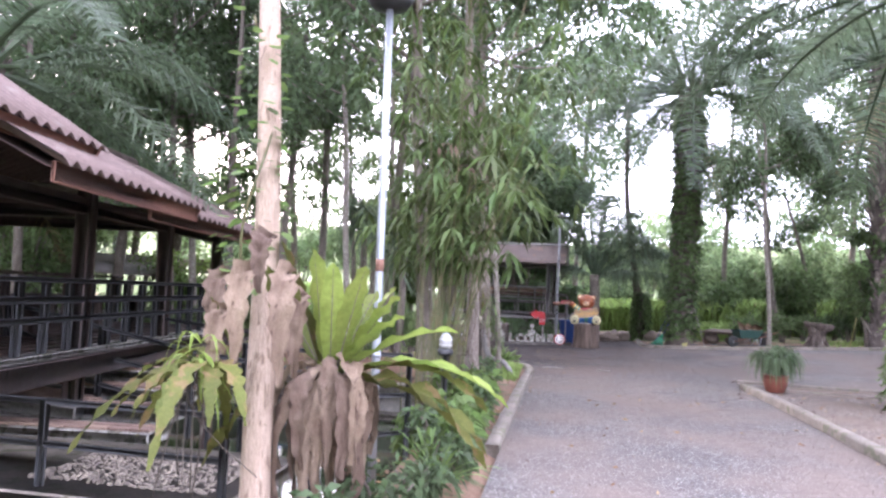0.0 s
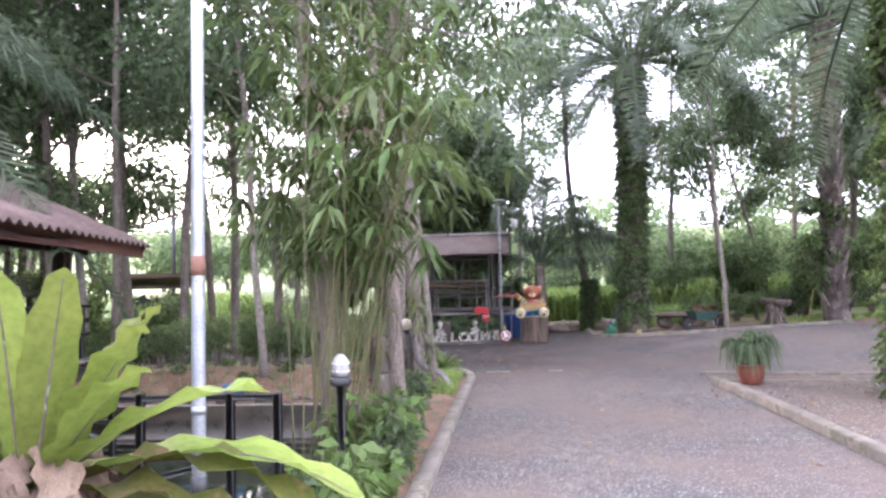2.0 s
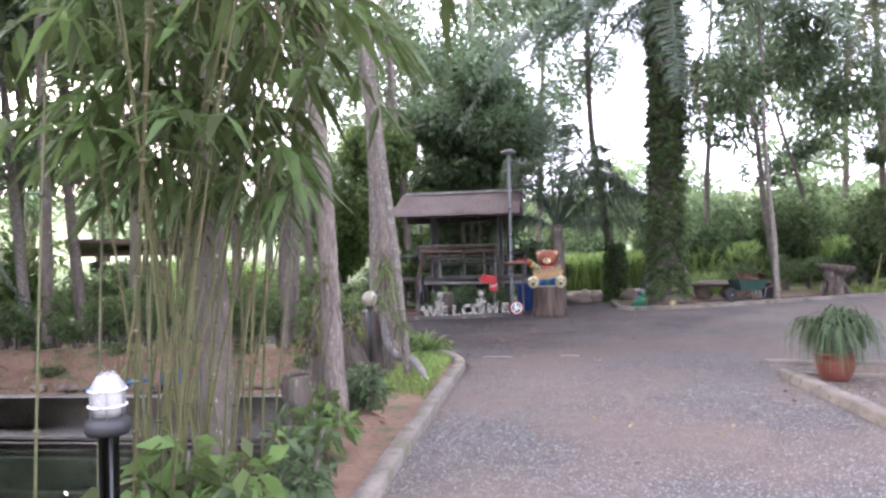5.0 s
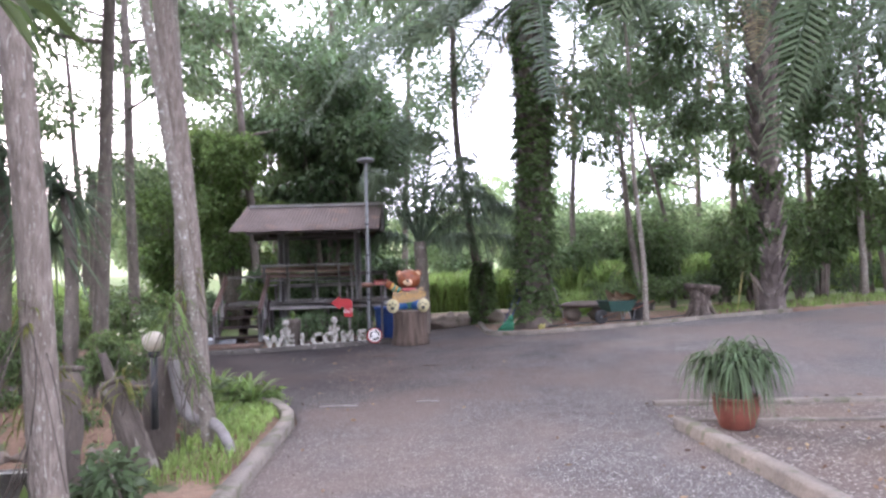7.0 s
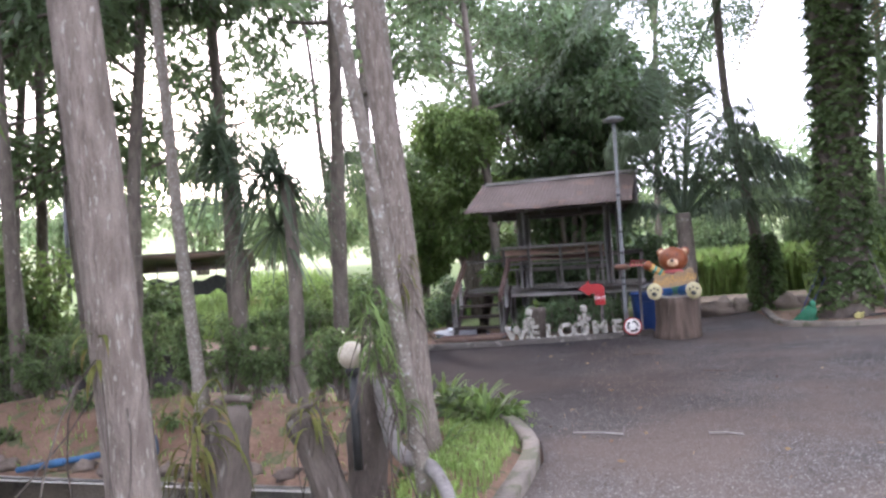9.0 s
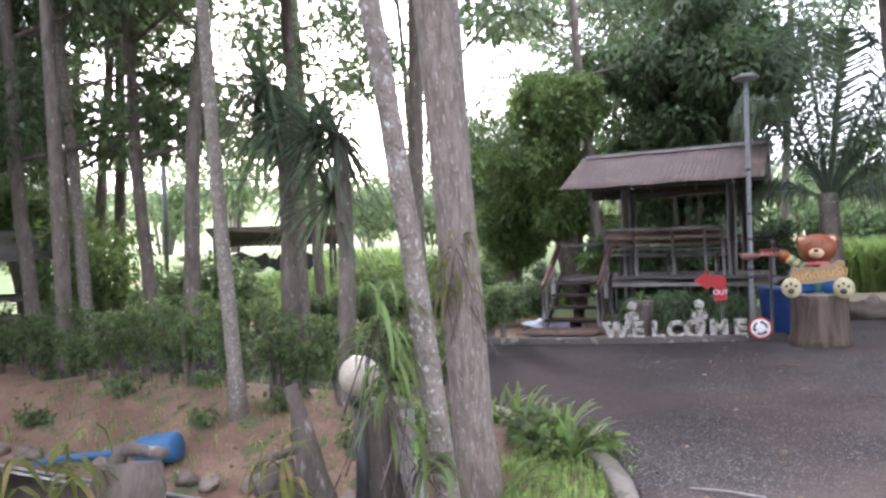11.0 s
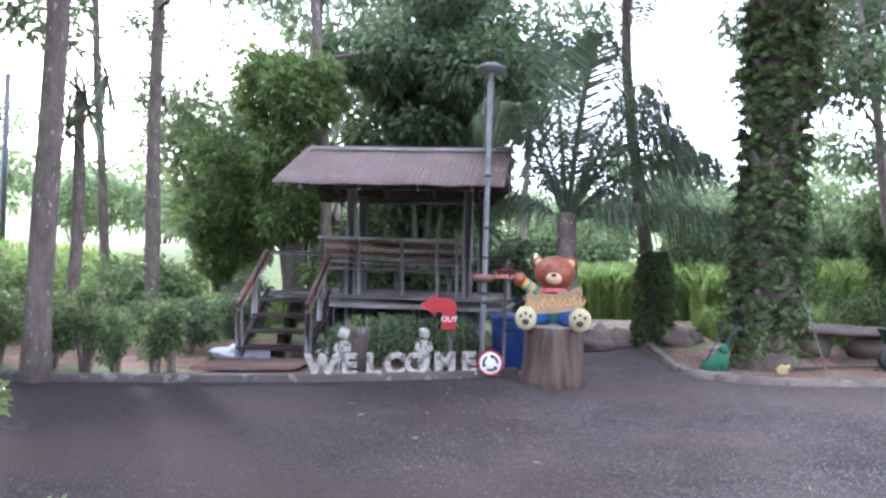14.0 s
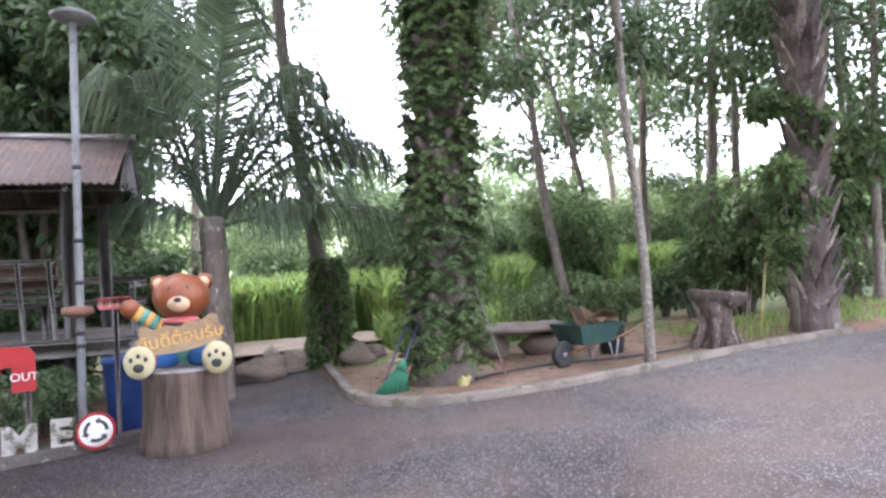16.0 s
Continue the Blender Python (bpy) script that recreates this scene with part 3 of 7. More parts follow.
def kerb(name, pts, w, h, label, z0=0.0, closed=False):
    """A cast kerb with rounded top edges along a line."""
    fine = []
    for a, b in zip(pts[:-1], pts[1:]):
        k = max(1, int(math.dist(a, b) / 0.3))
        for i in range(k):
            fine.append((a[0] + (b[0] - a[0]) * i / k, a[1] + (b[1] - a[1]) * i / k))
    fine.append(pts[-1])
    p = np.array(fine)
    for _ in range(3):
        p[1:-1] = 0.5 * p[1:-1] + 0.25 * (p[:-2] + p[2:])
    d = unit(np.gradient(p, axis=0))
    s = np.stack([-d[:, 1], d[:, 0]], 1)
    prof = [(-0.5, -0.08), (-0.5, h - 0.02), (-0.42, h), (0.42, h), (0.5, h - 0.02), (0.5, -0.08)]
    vs = []
    for i, (q, t) in enumerate(zip(p, s)):
        for a, zz in prof:
            r = rng.uniform(-0.006, 0.006)
            vs.append((q[0] + t[0] * a * w + r, q[1] + t[1] * a * w + r, z0 + zz + float(rise(*q)) + (rng.uniform(-0.008, 0.004) if zz > 0 else 0)))
    k = len(prof)
    fs = [(i * k + j, i * k + j + 1, (i + 1) * k + j + 1, (i + 1) * k + j) for i in range(len(p) - 1) for j in range(k - 1)]
    fs += [tuple(range(k)), tuple(range((len(p) - 1) * k, len(p) * k))[::-1]]
    b = MB().add(vs, fs)
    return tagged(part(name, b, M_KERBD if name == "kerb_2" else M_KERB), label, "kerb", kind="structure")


kerb("kerb_1", [(x - 0.06, y) for x, y in LEFT_EDGE[2:11]], 0.14, 0.09, "weathered pale concrete kerb round the planting bed")
kerb("kerb_2", [(x, y + 0.06) for x, y in HUT_EDGE[1:7]], 0.13, 0.1, "low dark mottled concrete kerb before the timber hut")
kerb("kerb_3", [(x, y + 0.05) for x, y in EAST_EDGE[1:10]], 0.13, 0.085, "pale concrete kerb curving round the palm bed")
kerb("kerb_4", [(x + 0.08, y) for x, y in RIGHT_EDGE[4:10]][::-1], 0.15, 0.11, "pale concrete kerb edging the gravel lot")
kerb("kerb_5", [(3.52, 13.8), (6.5, 13.42), (14, 13.05), (30, 12.7)], 0.1, 0.05, "thin pale concrete edging strip")
kerb("kerb_6", [(3.6, 12.97), (5.55, 12.62), (14, 12.2)], 0.09, 0.025, "sunken concrete edging strip")

# pond
w = MB()
w.add([(-12.5, 1.8, WATER_Z), (-1.6, 1.8, WATER_Z), (-1.6, 14.2, WATER_Z), (-12.5, 14.2, WATER_Z)], [(0, 1, 2, 3)])
tagged(part("water", w, M_WATER, smooth=False), "still dark green pond water", "pond", kind="structure")
w = MB()
w.box((10.4, 0.14, 1.0), pose(-7.5, 14.24, -0.98, 0, 0, 0.3), b=0.015)
pw = tagged(part("wall_pond", w, M_RENDER), "grey cement retaining wall of the pond", "wall", kind="structure")
w = MB()
w.box((10.4, 0.35, 0.2), pose(-7.5, 14.02, -1.2, 0, 0, 0.3), b=0.02)
tagged(part("trim_pond_ledge", w, M_KERB), "tan cement ledge along the pond wall", "ledge", kind="structure")


# ---- the pavilion over the pond ----
PAV = pose(-4.6, 10.6, 0, 0, 0, 9)


def tiled_roof(name, parent, x0, x1, y0, y1, z0, slope, lean=0.0):
    """One slope of waved fibre tiles, eave at x0, rising towards x1, with the sheet's thickness."""
    pitch = 0.17
    ncol = int((y1 - y0) / pitch * 6)
    rows = 8
    vs, fs = [], []
    for side in (0, 1):
        for i in range(rows + 1):
            for j in range(ncol + 1):
                y = y0 + (y1 - y0) * j / ncol
                x = x0 + (x1 - x0) * i / rows
                lap = 0.012 * ((i * 1.0) % 2)
                z = z0 + abs(x - x0) * slope + 0.028 * math.sin(2 * math.pi * y / pitch) + lap - 0.014 * side
                vs.append((x, y, z))
    k, half = ncol + 1, (rows + 1) * (ncol + 1)
    for i in range(rows):
        for j in range(ncol):
            a = i * k + j
            fs.append((a, a + 1, a + k + 1, a + k))
            fs.append((half + a, half + a + k, half + a + k + 1, half + a + 1))
    for j in range(ncol):
        fs.append((j, half + j, half + j + 1, j + 1))
    return part(name, MB().add(vs, fs), M_TILE, parent)


pavilion = thing("pond_pavilion", "dark timber pavilion with brown waved-tile roofs, standing over the pond", "pavilion", PAV)
ROOFS = [(-0.36, -3.3, -10, -5.1, 2.7, 0.62), (0.1, -2.9, -6.6, -3.75, 2.33, 0.5), (0.0, -2.6, -4.8, 0.0, 2.25, 0.47)]
for x0, x1, y0, y1, z0, sl in ROOFS:
    tiled_roof("roof_slope", pavilion, x0, x1, y0, y1, z0, sl)
    w = abs(x1 - x0)
    tiled_roof("roof_slope", pavilion, 2 * x1 - x0, x1, y0, y1, z0, sl)
    part("fascia", MB().box((0.03, y1 - y0 - 0.1, 0.16), pose(x0 - 0.1, (y0 + y1) / 2, z0 - 0.08)), M_REDWOOD, pavilion, "red-brown fascia board")
    part("ceiling_panel", MB().add([(x0 - 0.12, y0, z0 - 0.05), (x1, y0, z0 + w * sl - 0.12), (x1, y1 - 0.06, z0 + w * sl - 0.12), (x0 - 0.12, y1 - 0.06, z0 - 0.05)], [(0, 1, 2, 3)]), M_DARKWOOD, pavilion, smooth=False)
    e1, e2, e3 = (x0 - 0.05, y1 - 0.1, z0 - 0.06), (x1, y1 - 0.1, z0 + w * sl - 0.1), (2 * x1 - x0, y1 - 0.1, z0 - 0.06)
    part("barge_board", MB().beam(e1, e2, 0.03, 0.16), M_REDWOOD, pavilion)
    part("ridge_cap", MB().tube([(x1, y0, z0 + w * sl + 0.02), (x1, y1, z0 + w * sl + 0.02)], 0.08, 10), M_TILE, pavilion)
for y in (-0.9, -2.8, -4.7, -6.8, -8.6):
    for x in (-0.75, -4.4):
        part("post", MB().box((0.15, 0.15, 4.2), pose(x, y, 0.3), b=0.01), M_DARKWOOD, pavilion)
    part("tie_beam", MB().box((3.8, 0.1, 0.16), pose(-2.6, y, 2.34)), M_DARKWOOD, pavilion)
part("plate_beam", MB().box((0.1, 9, 0.16), pose(-0.75, -4.8, 2.2)), M_DARKWOOD, pavilion)
for i in range(18):
    # The edge plank is pale: sunlight on the floor's rim, put into its colour.
    part("floor_plank", MB().box((0.21, 6.6, 0.05), pose(-0.72 - 0.22 * i, -3.5, 0.78), b=0.005), M_DARKWOOD if i else M_CONCL, pavilion)
part("edge_beam", MB().box((0.12, 6.6, 0.2), pose(-0.55, -3.5, 0.66)), M_DARKWOOD, pavilion)
for xx in (-0.7, -4.4):
    part("top_rail", MB().box((0.09, 9.0, 0.05), pose(xx, -4.8, 1.46)), M_BLACK, pavilion)
    part("mid_rail", MB().box((0.05, 9.0, 0.07), pose(xx, -4.8, 1.28)), M_BLACK, pavilion)
    part("mid_rail", MB().box((0.05, 9.0, 0.06), pose(xx, -4.8, 1.1)), M_BLACK, pavilion)
    for i in range(24):
        part("baluster", MB().box((0.045, 0.09, 0.66), pose(xx, -9.1 + i * 0.375, 1.12), b=0.005), M_BLACK, pavilion)
for i in range(9):
    part("baluster", MB().box((0.09, 0.045, 0.66), pose(-0.95 - i * 0.4, -0.35, 1.12), b=0.005), M_BLACK, pavilion)
part("top_rail", MB().box((3.7, 0.09, 0.05), pose(-2.55, -0.35, 1.46)), M_BLACK, pavilion)


def pavilion_table(m):
    t = thing("pavilion_table", "dark timber table on the pavilion floor", "table", m, "pavilion tables")
    for i in range(4):
        part("top_board", MB().box((0.19, 1.5, 0.04), pose(-0.3 + 0.2 * i, 0, 0.72)), M_DARKWOOD, t)
    for x in (-0.3, 0.3):
        for y in (-0.6, 0.6):
            part("leg", MB().box((0.07, 0.07, 0.7), pose(x, y, 0.35)), M_DARKWOOD, t)
    return t


def pavilion_bench(m):
    t = thing("pavilion_bench", "dark timber bench beside the table", "bench", m, "pavilion benches")
    part("seat", MB().box((0.3, 1.5, 0.04), pose(0, 0, 0.42)), M_DARKWOOD, t)
    for y in (-0.6, 0.6):
        part("leg", MB().box((0.26, 0.06, 0.4), pose(0, y, 0.2)), M_DARKWOOD, t)
    return t


for y in (-2.0, -4.4, -6.8):
    pavilion_table(PAV @ pose(-2.4, y, 0.805))
    for x in (-1.75, -3.05):
        pavilion_bench(PAV @ pose(x, y, 0.805))

# concrete walkway with pebble panel, and its black rails
slab = thing("pond_walkway", "concrete walkway with brick pavers and a pebble panel on cement legs", "walkway", pose(0, 0, 0, 0, 0, 0))
part("slab", MB().box((4.6, 1.5, 0.14), pose(-4.4, 4.75, -0.05), b=0.015), M_KERB, slab)
for x in (-6.2, -4.4, -2.4):
    for y in (4.2, 5.3):
        part("cement_leg", MB().box((0.18, 0.18, 1.6), pose(x, y, -0.9), b=0.015), M_CONCL, slab)
pb = MB()
for i in range(1500):
    x, y = rng.uniform(-3.75, -2.3), rng.uniform(4.3, 5.25)
    r = rng.uniform(0.013, 0.022)
    pb.ball((x, y, 0.02), (r, r * rng.uniform(0.6, 1), r * 0.6), nu=6, nv=3, m=pose(0, 0, 0, 0, 0, rng.uniform(0, 180)))
tagged(part("pebble_panel", pb, M_PEBBLE, slab), kind="stuff")
pv = MB().box((0.2, 0.1, 0.03), b=0.004).mesh("brick", [M_BRICK], False)
for i in range(4):
    yb, zt = 5.65 + 0.42 * i, 0.1 + 0.13 * i
    part("stair_step", MB().box((2.3, 0.44, 0.13), pose(-4.75 - 0.05 * i, yb, zt - 0.065, 0, 0, 6), b=0.012), M_CONCL, slab)
    for k in range(11):
        part("brick", pv, M_BRICK, slab, m=pose(-4.75 - 0.05 * i, yb, zt, 0, 0, 6) @ pose(-1.04 + 0.208 * k, -0.13, 0.012))
        part("brick", pv, M_BRICK, slab, m=pose(-4.75 - 0.05 * i, yb, zt, 0, 0, 6) @ pose(-0.98 + 0.2 * k, 0.0, 0.012))
RAMP = pose(-5.9, 6.45, 0.3, 0, 5, 9)
ramp = MB().box((2.6, 1.9, 0.12), RAMP, b=0.01)
part("ramp", ramp, M_CONC, slab)
for i in range(13):
    for j in range(16):
        part("brick", pv, M_BRICK, slab, m=RAMP @ pose(-1.2 + 0.205 * i * 0.96 + 0.1 * (j % 2) - 0.05, -0.86 + 0.113 * j, 0.072))


def pipe_rail(name, posts, rails, label, r=0.025):
    """A square-tube rail: posts as (x, y, foot, top), rails as fractions of the height."""
    t = thing(name, label, "railing")
    for x, y, a, b in posts:
        part("post", MB().beam((x, y, a), (x, y, b), 0.05, 0.05, bev=0.004), M_BLACK, t)
    for f in rails:
        for p, q in zip(posts[:-1], posts[1:]):
            part("rail", MB().beam((p[0], p[1], p[2] + (p[3] - p[2]) * f), (q[0], q[1], q[2] + (q[3] - q[2]) * f), 0.045, 0.04, bev=0.004), M_BLACK, t)
    return t


pipe_rail("pond_railing", [(-1.3, 6.1, -0.3, 0.91), (-1.62, 6.12, -0.4, 0.91), (-2.25, 6.16, -0.9, 0.91), (-3.0, 6.2, -1.0, 0.91)], (0.98, 0.68, 0.4), "black square-tube railing at the pond edge")
pipe_rail("walkway_railing", [(-2.1, 4.1, 0.0, 0.62), (-3.5, 4.15, 0.0, 0.62), (-5.2, 4.2, 0.0, 0.62)], (0.98, 0.5), "black square-tube railing beside the pebble walkway")
pipe_rail("walkway_railing", [(-2.2, 5.6, 0.0, 0.75), (-3.4, 5.9, 0.0, 0.85), (-4.6, 6.2, 0.1, 1.0), (-6.0, 6.5, 0.3, 1.2)], (0.98, 0.66, 0.34), "black square-tube railing climbing to the pavilion")
pipe_rail("walkway_railing", [(-3.2, 7.4, -0.9, 0.95), (-4.1, 7.6, -0.9, 1.0), (-5.4, 7.8, -0.9, 1.1)], (0.98, 0.75, 0.5), "black square-tube railing of the far walkway")


# ---- lamps and poles ----
def lamp_pole(name, base, top, r, label, height_head, ring_z=None, paint=None):
    t = thing(name, label, "lamp post", pose(*base))
    d = Vector(top) - Vector(base)
    pt = lambda z: tuple(d * (z / d.z))
    part("pole", MB().tube([pt(-0.3), pt(1.0), pt(2.5), pt(d.z)], [r, r, r * 0.95, r * 0.9], 16), paint or M_STEEL, t, "grey steel pole")
    if ring_z:
        part("rust_band", MB().tube([pt(ring_z - 0.05), pt(ring_z + 0.05)], r * 1.03, 16), M_RUST, t, "rusty band")
        part("pipe_clamp", MB().tube([pt(0.55), pt(0.65)], r * 1.25, 12), M_BLACK, t)
        part("collar", MB().tube([pt(0.95), pt(0.99)], r * 1.1, 14), M_STEEL, t)
    h = d.normalized() * 0.05 + d
    if paint:
        part("lamp_head", MB().lathe([(r, -0.09), (0.19, -0.05), (0.2, -0.02), (0.12, 0.02), (0.01, 0.03)], 20, pose(*h)), paint, t, "flat grey lamp disc")
        return t
    part("lamp_head", MB().lathe([(0.05, -0.06), (0.16, -0.03), (0.2, 0.03), (0.14, 0.1), (0.02, 0.14)], 18, pose(*h)), M_BLACK, t, "black lamp head")
    return t


lamp_pole("street_lamp", (-1.35, 5.1, 0), (-1.42, 5.24, 3.87), 0.034, "galvanised steel lamp post with a rusty band", 3.87, 1.69)
pole2 = lamp_pole("street_lamp", (0.03, 21.72, 0), (0.06, 21.72, 4.13), 0.037, "tall dull grey lamp post beside the timber hut", 4.35, None, M_POLE)
part("bracket_tray", MB().lathe([(0.08, 0), (0.14, 0.03), (0.135, 0.09), (0.03, 0.1)], 16, pose(0.0, -0.08, 1.28)), M_RUST, pole2, "rust-red tray clamped to the pole")
for z in (1.0, 1.12, 1.6, 2.0, 2.7):
    part("strap", MB().tube([(0.007 * z, 0, z - 0.02), (0.007 * z, 0, z + 0.02)], 0.043, 12), M_BLACK, pole2)

garden = thing("bulkhead_lamp", "small caged bulkhead lamp on a dark post among the bamboo", "garden lamp", pose(-1.11, 7.0, 0.07))
part("post", MB().box((0.06, 0.06, 0.95), pose(0, 0, 0.3), b=0.008), M_BLACK, garden)
part("cap", MB().lathe([(0.075, 0), (0.085, 0.02), (0.085, 0.05), (0.06, 0.07)], 16, pose(0, 0, 0.76)), M_BLACK, garden)
part("glass", MB().lathe([(0.05, 0), (0.062, 0.03), (0.06, 0.11), (0.04, 0.15), (0.01, 0.165)], 16, pose(0, 0, 0.83)), M_MILK, garden, "milky glass")
for k in range(6):
    a = k * math.pi / 3
    part("cage_wire", MB().tube([(0.066 * math.cos(a), 0.066 * math.sin(a), 0.82), (0.068 * math.cos(a), 0.068 * math.sin(a), 0.94), (0.02 * math.cos(a), 0.02 * math.sin(a), 1.0)], 0.003, 5), M_STEEL, garden)
for z in (0.87, 0.93):
    part("cage_ring", MB().tube([(0.069 * math.cos(a), 0.069 * math.sin(a), z) for a in np.linspace(0, 6.28, 17)], 0.004, 5, caps=False), M_WHITE, garden)


def gnarled(pts, r0, r1, b, n=9, rough=0.12):
    k = len(pts)
    p = np.array(pts, float)
    t = np.linspace(0, 1, k * 4)
    q = np.stack([np.interp(t, np.linspace(0, 1, k), p[:, i]) for i in range(3)], 1)
    for _ in range(3):
        q[1:-1] = 0.5 * q[1:-1] + 0.25 * (q[:-2] + q[2:])
    return b.tube(q, np.linspace(r0, r1, len(q)), n, rough=rough)


drift = thing("driftwood_stump", "weathered grey driftwood stump with a twisting root beside the kerb", "stump", pose(-1.53, 12.85, 0) @ Matrix.Diagonal((1.08, 1.08, 1.08, 1)))
part("stump_body", gnarled([(0.02, 0, -0.3), (0.04, 0.02, 0.3), (0.08, 0.03, 0.78)], 0.15, 0.1, MB(), 12, 0.2), M_DRIFT, drift)
part("stump_arm", gnarled([(-0.1, -0.1, -0.3), (-0.2, -0.12, 0.3), (-0.38, -0.1, 0.85)], 0.12, 0.03, MB(), 10, 0.2), M_DRIFT, drift)
part("root", gnarled([(0.18, -0.02, 0.76), (0.22, -0.04, 0.45), (0.32, -0.1, 0.27), (0.55, -0.16, 0.26), (0.7, -0.3, 0.1), (0.78, -0.42, -0.08)], 0.05, 0.042, MB(), 9, 0.15), M_GREYWOOD, drift, "pale twisting root")
globe = thing("globe_lamp", "round opal globe lamp on a short dark stem", "garden lamp", pose(-1.43, 12.6, 0.05))
part("globe", MB().ball((0, 0, 0.967), (0.094, 0.094, 0.092), nu=28, nv=18), M_GLOBE, globe)
part("stem", MB().tube([(0, 0, 0.2), (0, 0, 0.88)], 0.03, 10), M_BLACK, globe)
part("neck", MB().lathe([(0.045, 0), (0.05, 0.03), (0.042, 0.05)], 14, pose(0, 0, 0.835)), M_BLACK, globe)


def cut_stub(m, h, r, label):
    t = thing("tree_stub", label, "stump", m, "cut trunks by the pond")
    part("trunk", gnarled([(0, 0, -0.3), (-0.02, 0.02, h * 0.5), (-0.1, 0.05, h)], r * 1.15, r, MB(), 12, 0.15), M_DRIFT, t)
    part("broken_edge", gnarled([(-0.16, 0.05, h - 0.1), (-0.17, 0.06, h + 0.04), (0.02, 0.08, h + 0.05)], 0.03, 0.02, MB(), 6, 0.2), M_DRIFT, t)
    return t


cut_stub(pose(-1.2, 9.5, 0), 0.58, 0.12, "broken grey trunk stub with a fern in it")
cut_stub(pose(-1.68, 11.42, -0.05, -8, 4, 0), 0.95, 0.11, "slender broken trunk carrying orchids")
cut_stub(pose(-1.36, 12.22, -0.05, 0, -16, 0), 0.78, 0.095, "leaning broken trunk carrying orchids")

# blue drum and pipe on the bank
drum = thing("blue_drum", "small light-blue plastic drum lying on the soil bank", "drum", pose(-5.18, 14.75, -0.28, 0, 80, 20))
part("shell", MB().lathe([(0.13, -0.2), (0.15, -0.17), (0.145, -0.06), (0.155, 0), (0.145, 0.06), (0.15, 0.17), (0.13, 0.2)], 22), M_SKYBLUE, drum)
pipe = thing("blue_pipe", "light-blue plastic water pipe on the pond wall", "pipe", pose(0, 0, 0))
part("tube", MB().tube([(-6.45, 14.32, -0.42), (-5.5, 14.62, -0.3)], 0.035, 10), M_SKYBLUE, pipe)
part("coupling", MB().tube([(-6.1, 14.43, -0.376), (-5.95, 14.477, -0.357)], 0.045, 10), M_SKYBLUE, pipe)


# ---- the timber hut ----
HUT_X0, HUT_X1 = -3.05, 0.36
hut = thing("timber_hut", "weathered-timber hut on posts with corrugated roof and bench rail", "hut")


def corrugated(name, parent, y0, z0, y1, z1, skew):
    """Corrugated sheets from the eave (y0, z0) up to the ridge (y1, z1)."""
    ncol = 44 * 4
    vs, fs = [], []
    for side in (0, 1):
        for i in range(7):
            f = i / 6
            for j in range(ncol + 1):
                g2 = j / ncol
                xa = (HUT_X0 - 0.2 * (1 - f)) + ((HUT_X1 - 0.08 * (1 - f)) - (HUT_X0 - 0.2 * (1 - f))) * g2
                zz = z0 + (z1 - z0) * f + 0.013 * math.sin(2 * math.pi * j / 4) - 0.008 * side + 0.008 * math.sin(j * 0.13 + i)
                vs.append((xa, y0 + (y1 - y0) * f, zz))
    k, half = ncol + 1, 7 * (ncol + 1)
    for i in range(6):
        for j in range(ncol):
            a = i * k + j
            fs.append((a, a + 1, a + k + 1, a + k))
            fs.append((half + a, half + a + k, half + a + k + 1, half + a + 1))
    for j in range(ncol):
        fs.append((j, half + j, half + j + 1, j + 1))
    return part(name, MB().add(vs, fs), M_ROOF, parent)


corrugated("roof_sheet", hut, 22.55, 2.66, 23.7, 3.38, 0)
corrugated("roof_sheet", hut, 25.35, 2.6, 23.7, 3.38, 0)
part("ridge_cap", MB().box((3.4, 0.13, 0.03), pose(-1.27, 23.63, 3.37, 32, 0, 0)), M_RIDGE, hut, "pale metal ridge cap")
part("ridge_cap", MB().box((3.4, 0.13, 0.03), pose(-1.27, 23.75, 3.375, -26, 0, 0)), M_RIDGE, hut)
for x in (0.33, -2.86):
    part("gable_board", MB().add([(x, 22.72, 2.72), (x, 25.2, 2.62), (x, 23.7, 3.32), (x + 0.03, 22.72, 2.72), (x + 0.03, 25.2, 2.62), (x + 0.03, 23.7, 3.32)], [(0, 1, 2), (5, 4, 3), (0, 3, 4, 1), (1, 4, 5, 2), (2, 5, 3, 0)]), M_DARKWOOD, hut, smooth=False)
for x in (-2.8, -1.9, -1.0, -0.2, 0.36):
    part("rafter", MB().beam((x, 22.6, 2.61), (x, 23.7, 3.3), 0.05, 0.09), M_GREYWOOD, hut)
    part("rafter", MB().beam((x, 25.3, 2.55), (x, 23.7, 3.3), 0.05, 0.09), M_GREYWOOD, hut)
for y, z in ((22.85, 2.66), (25.0, 2.62), (23.7, 3.24)):
    part("purlin", MB().box((3.3, 0.08, 0.1), pose(-1.25, y, z)), M_GREYWOOD, hut)
for x, y in ((-2.15, 23.3), (-0.28, 23.3), (-2.3, 24.9), (-0.1, 24.9)):
    part("post", MB().box((0.15, 0.15, 2.95), pose(x, y, 1.2), b=0.012), M_POSTWOOD, hut)
for i in range(16):
    part("deck_plank", MB().box((2.95, 0.13, 0.035), pose(-1.05, 23.02 + i * 0.138, 0.955), b=0.005), M_GREYWOOD, hut)
part("deck_beam", MB().box((2.95, 0.07, 0.16), pose(-1.05, 22.97, 0.86)), M_GREYWOOD, hut)
part("deck_beam", MB().box((2.95, 0.07, 0.16), pose(-1.05, 25.1, 0.86)), M_GREYWOOD, hut)
part("deck_beam", MB().box((0.07, 2.1, 0.16), pose(-2.5, 24.03, 0.86)), M_GREYWOOD, hut)
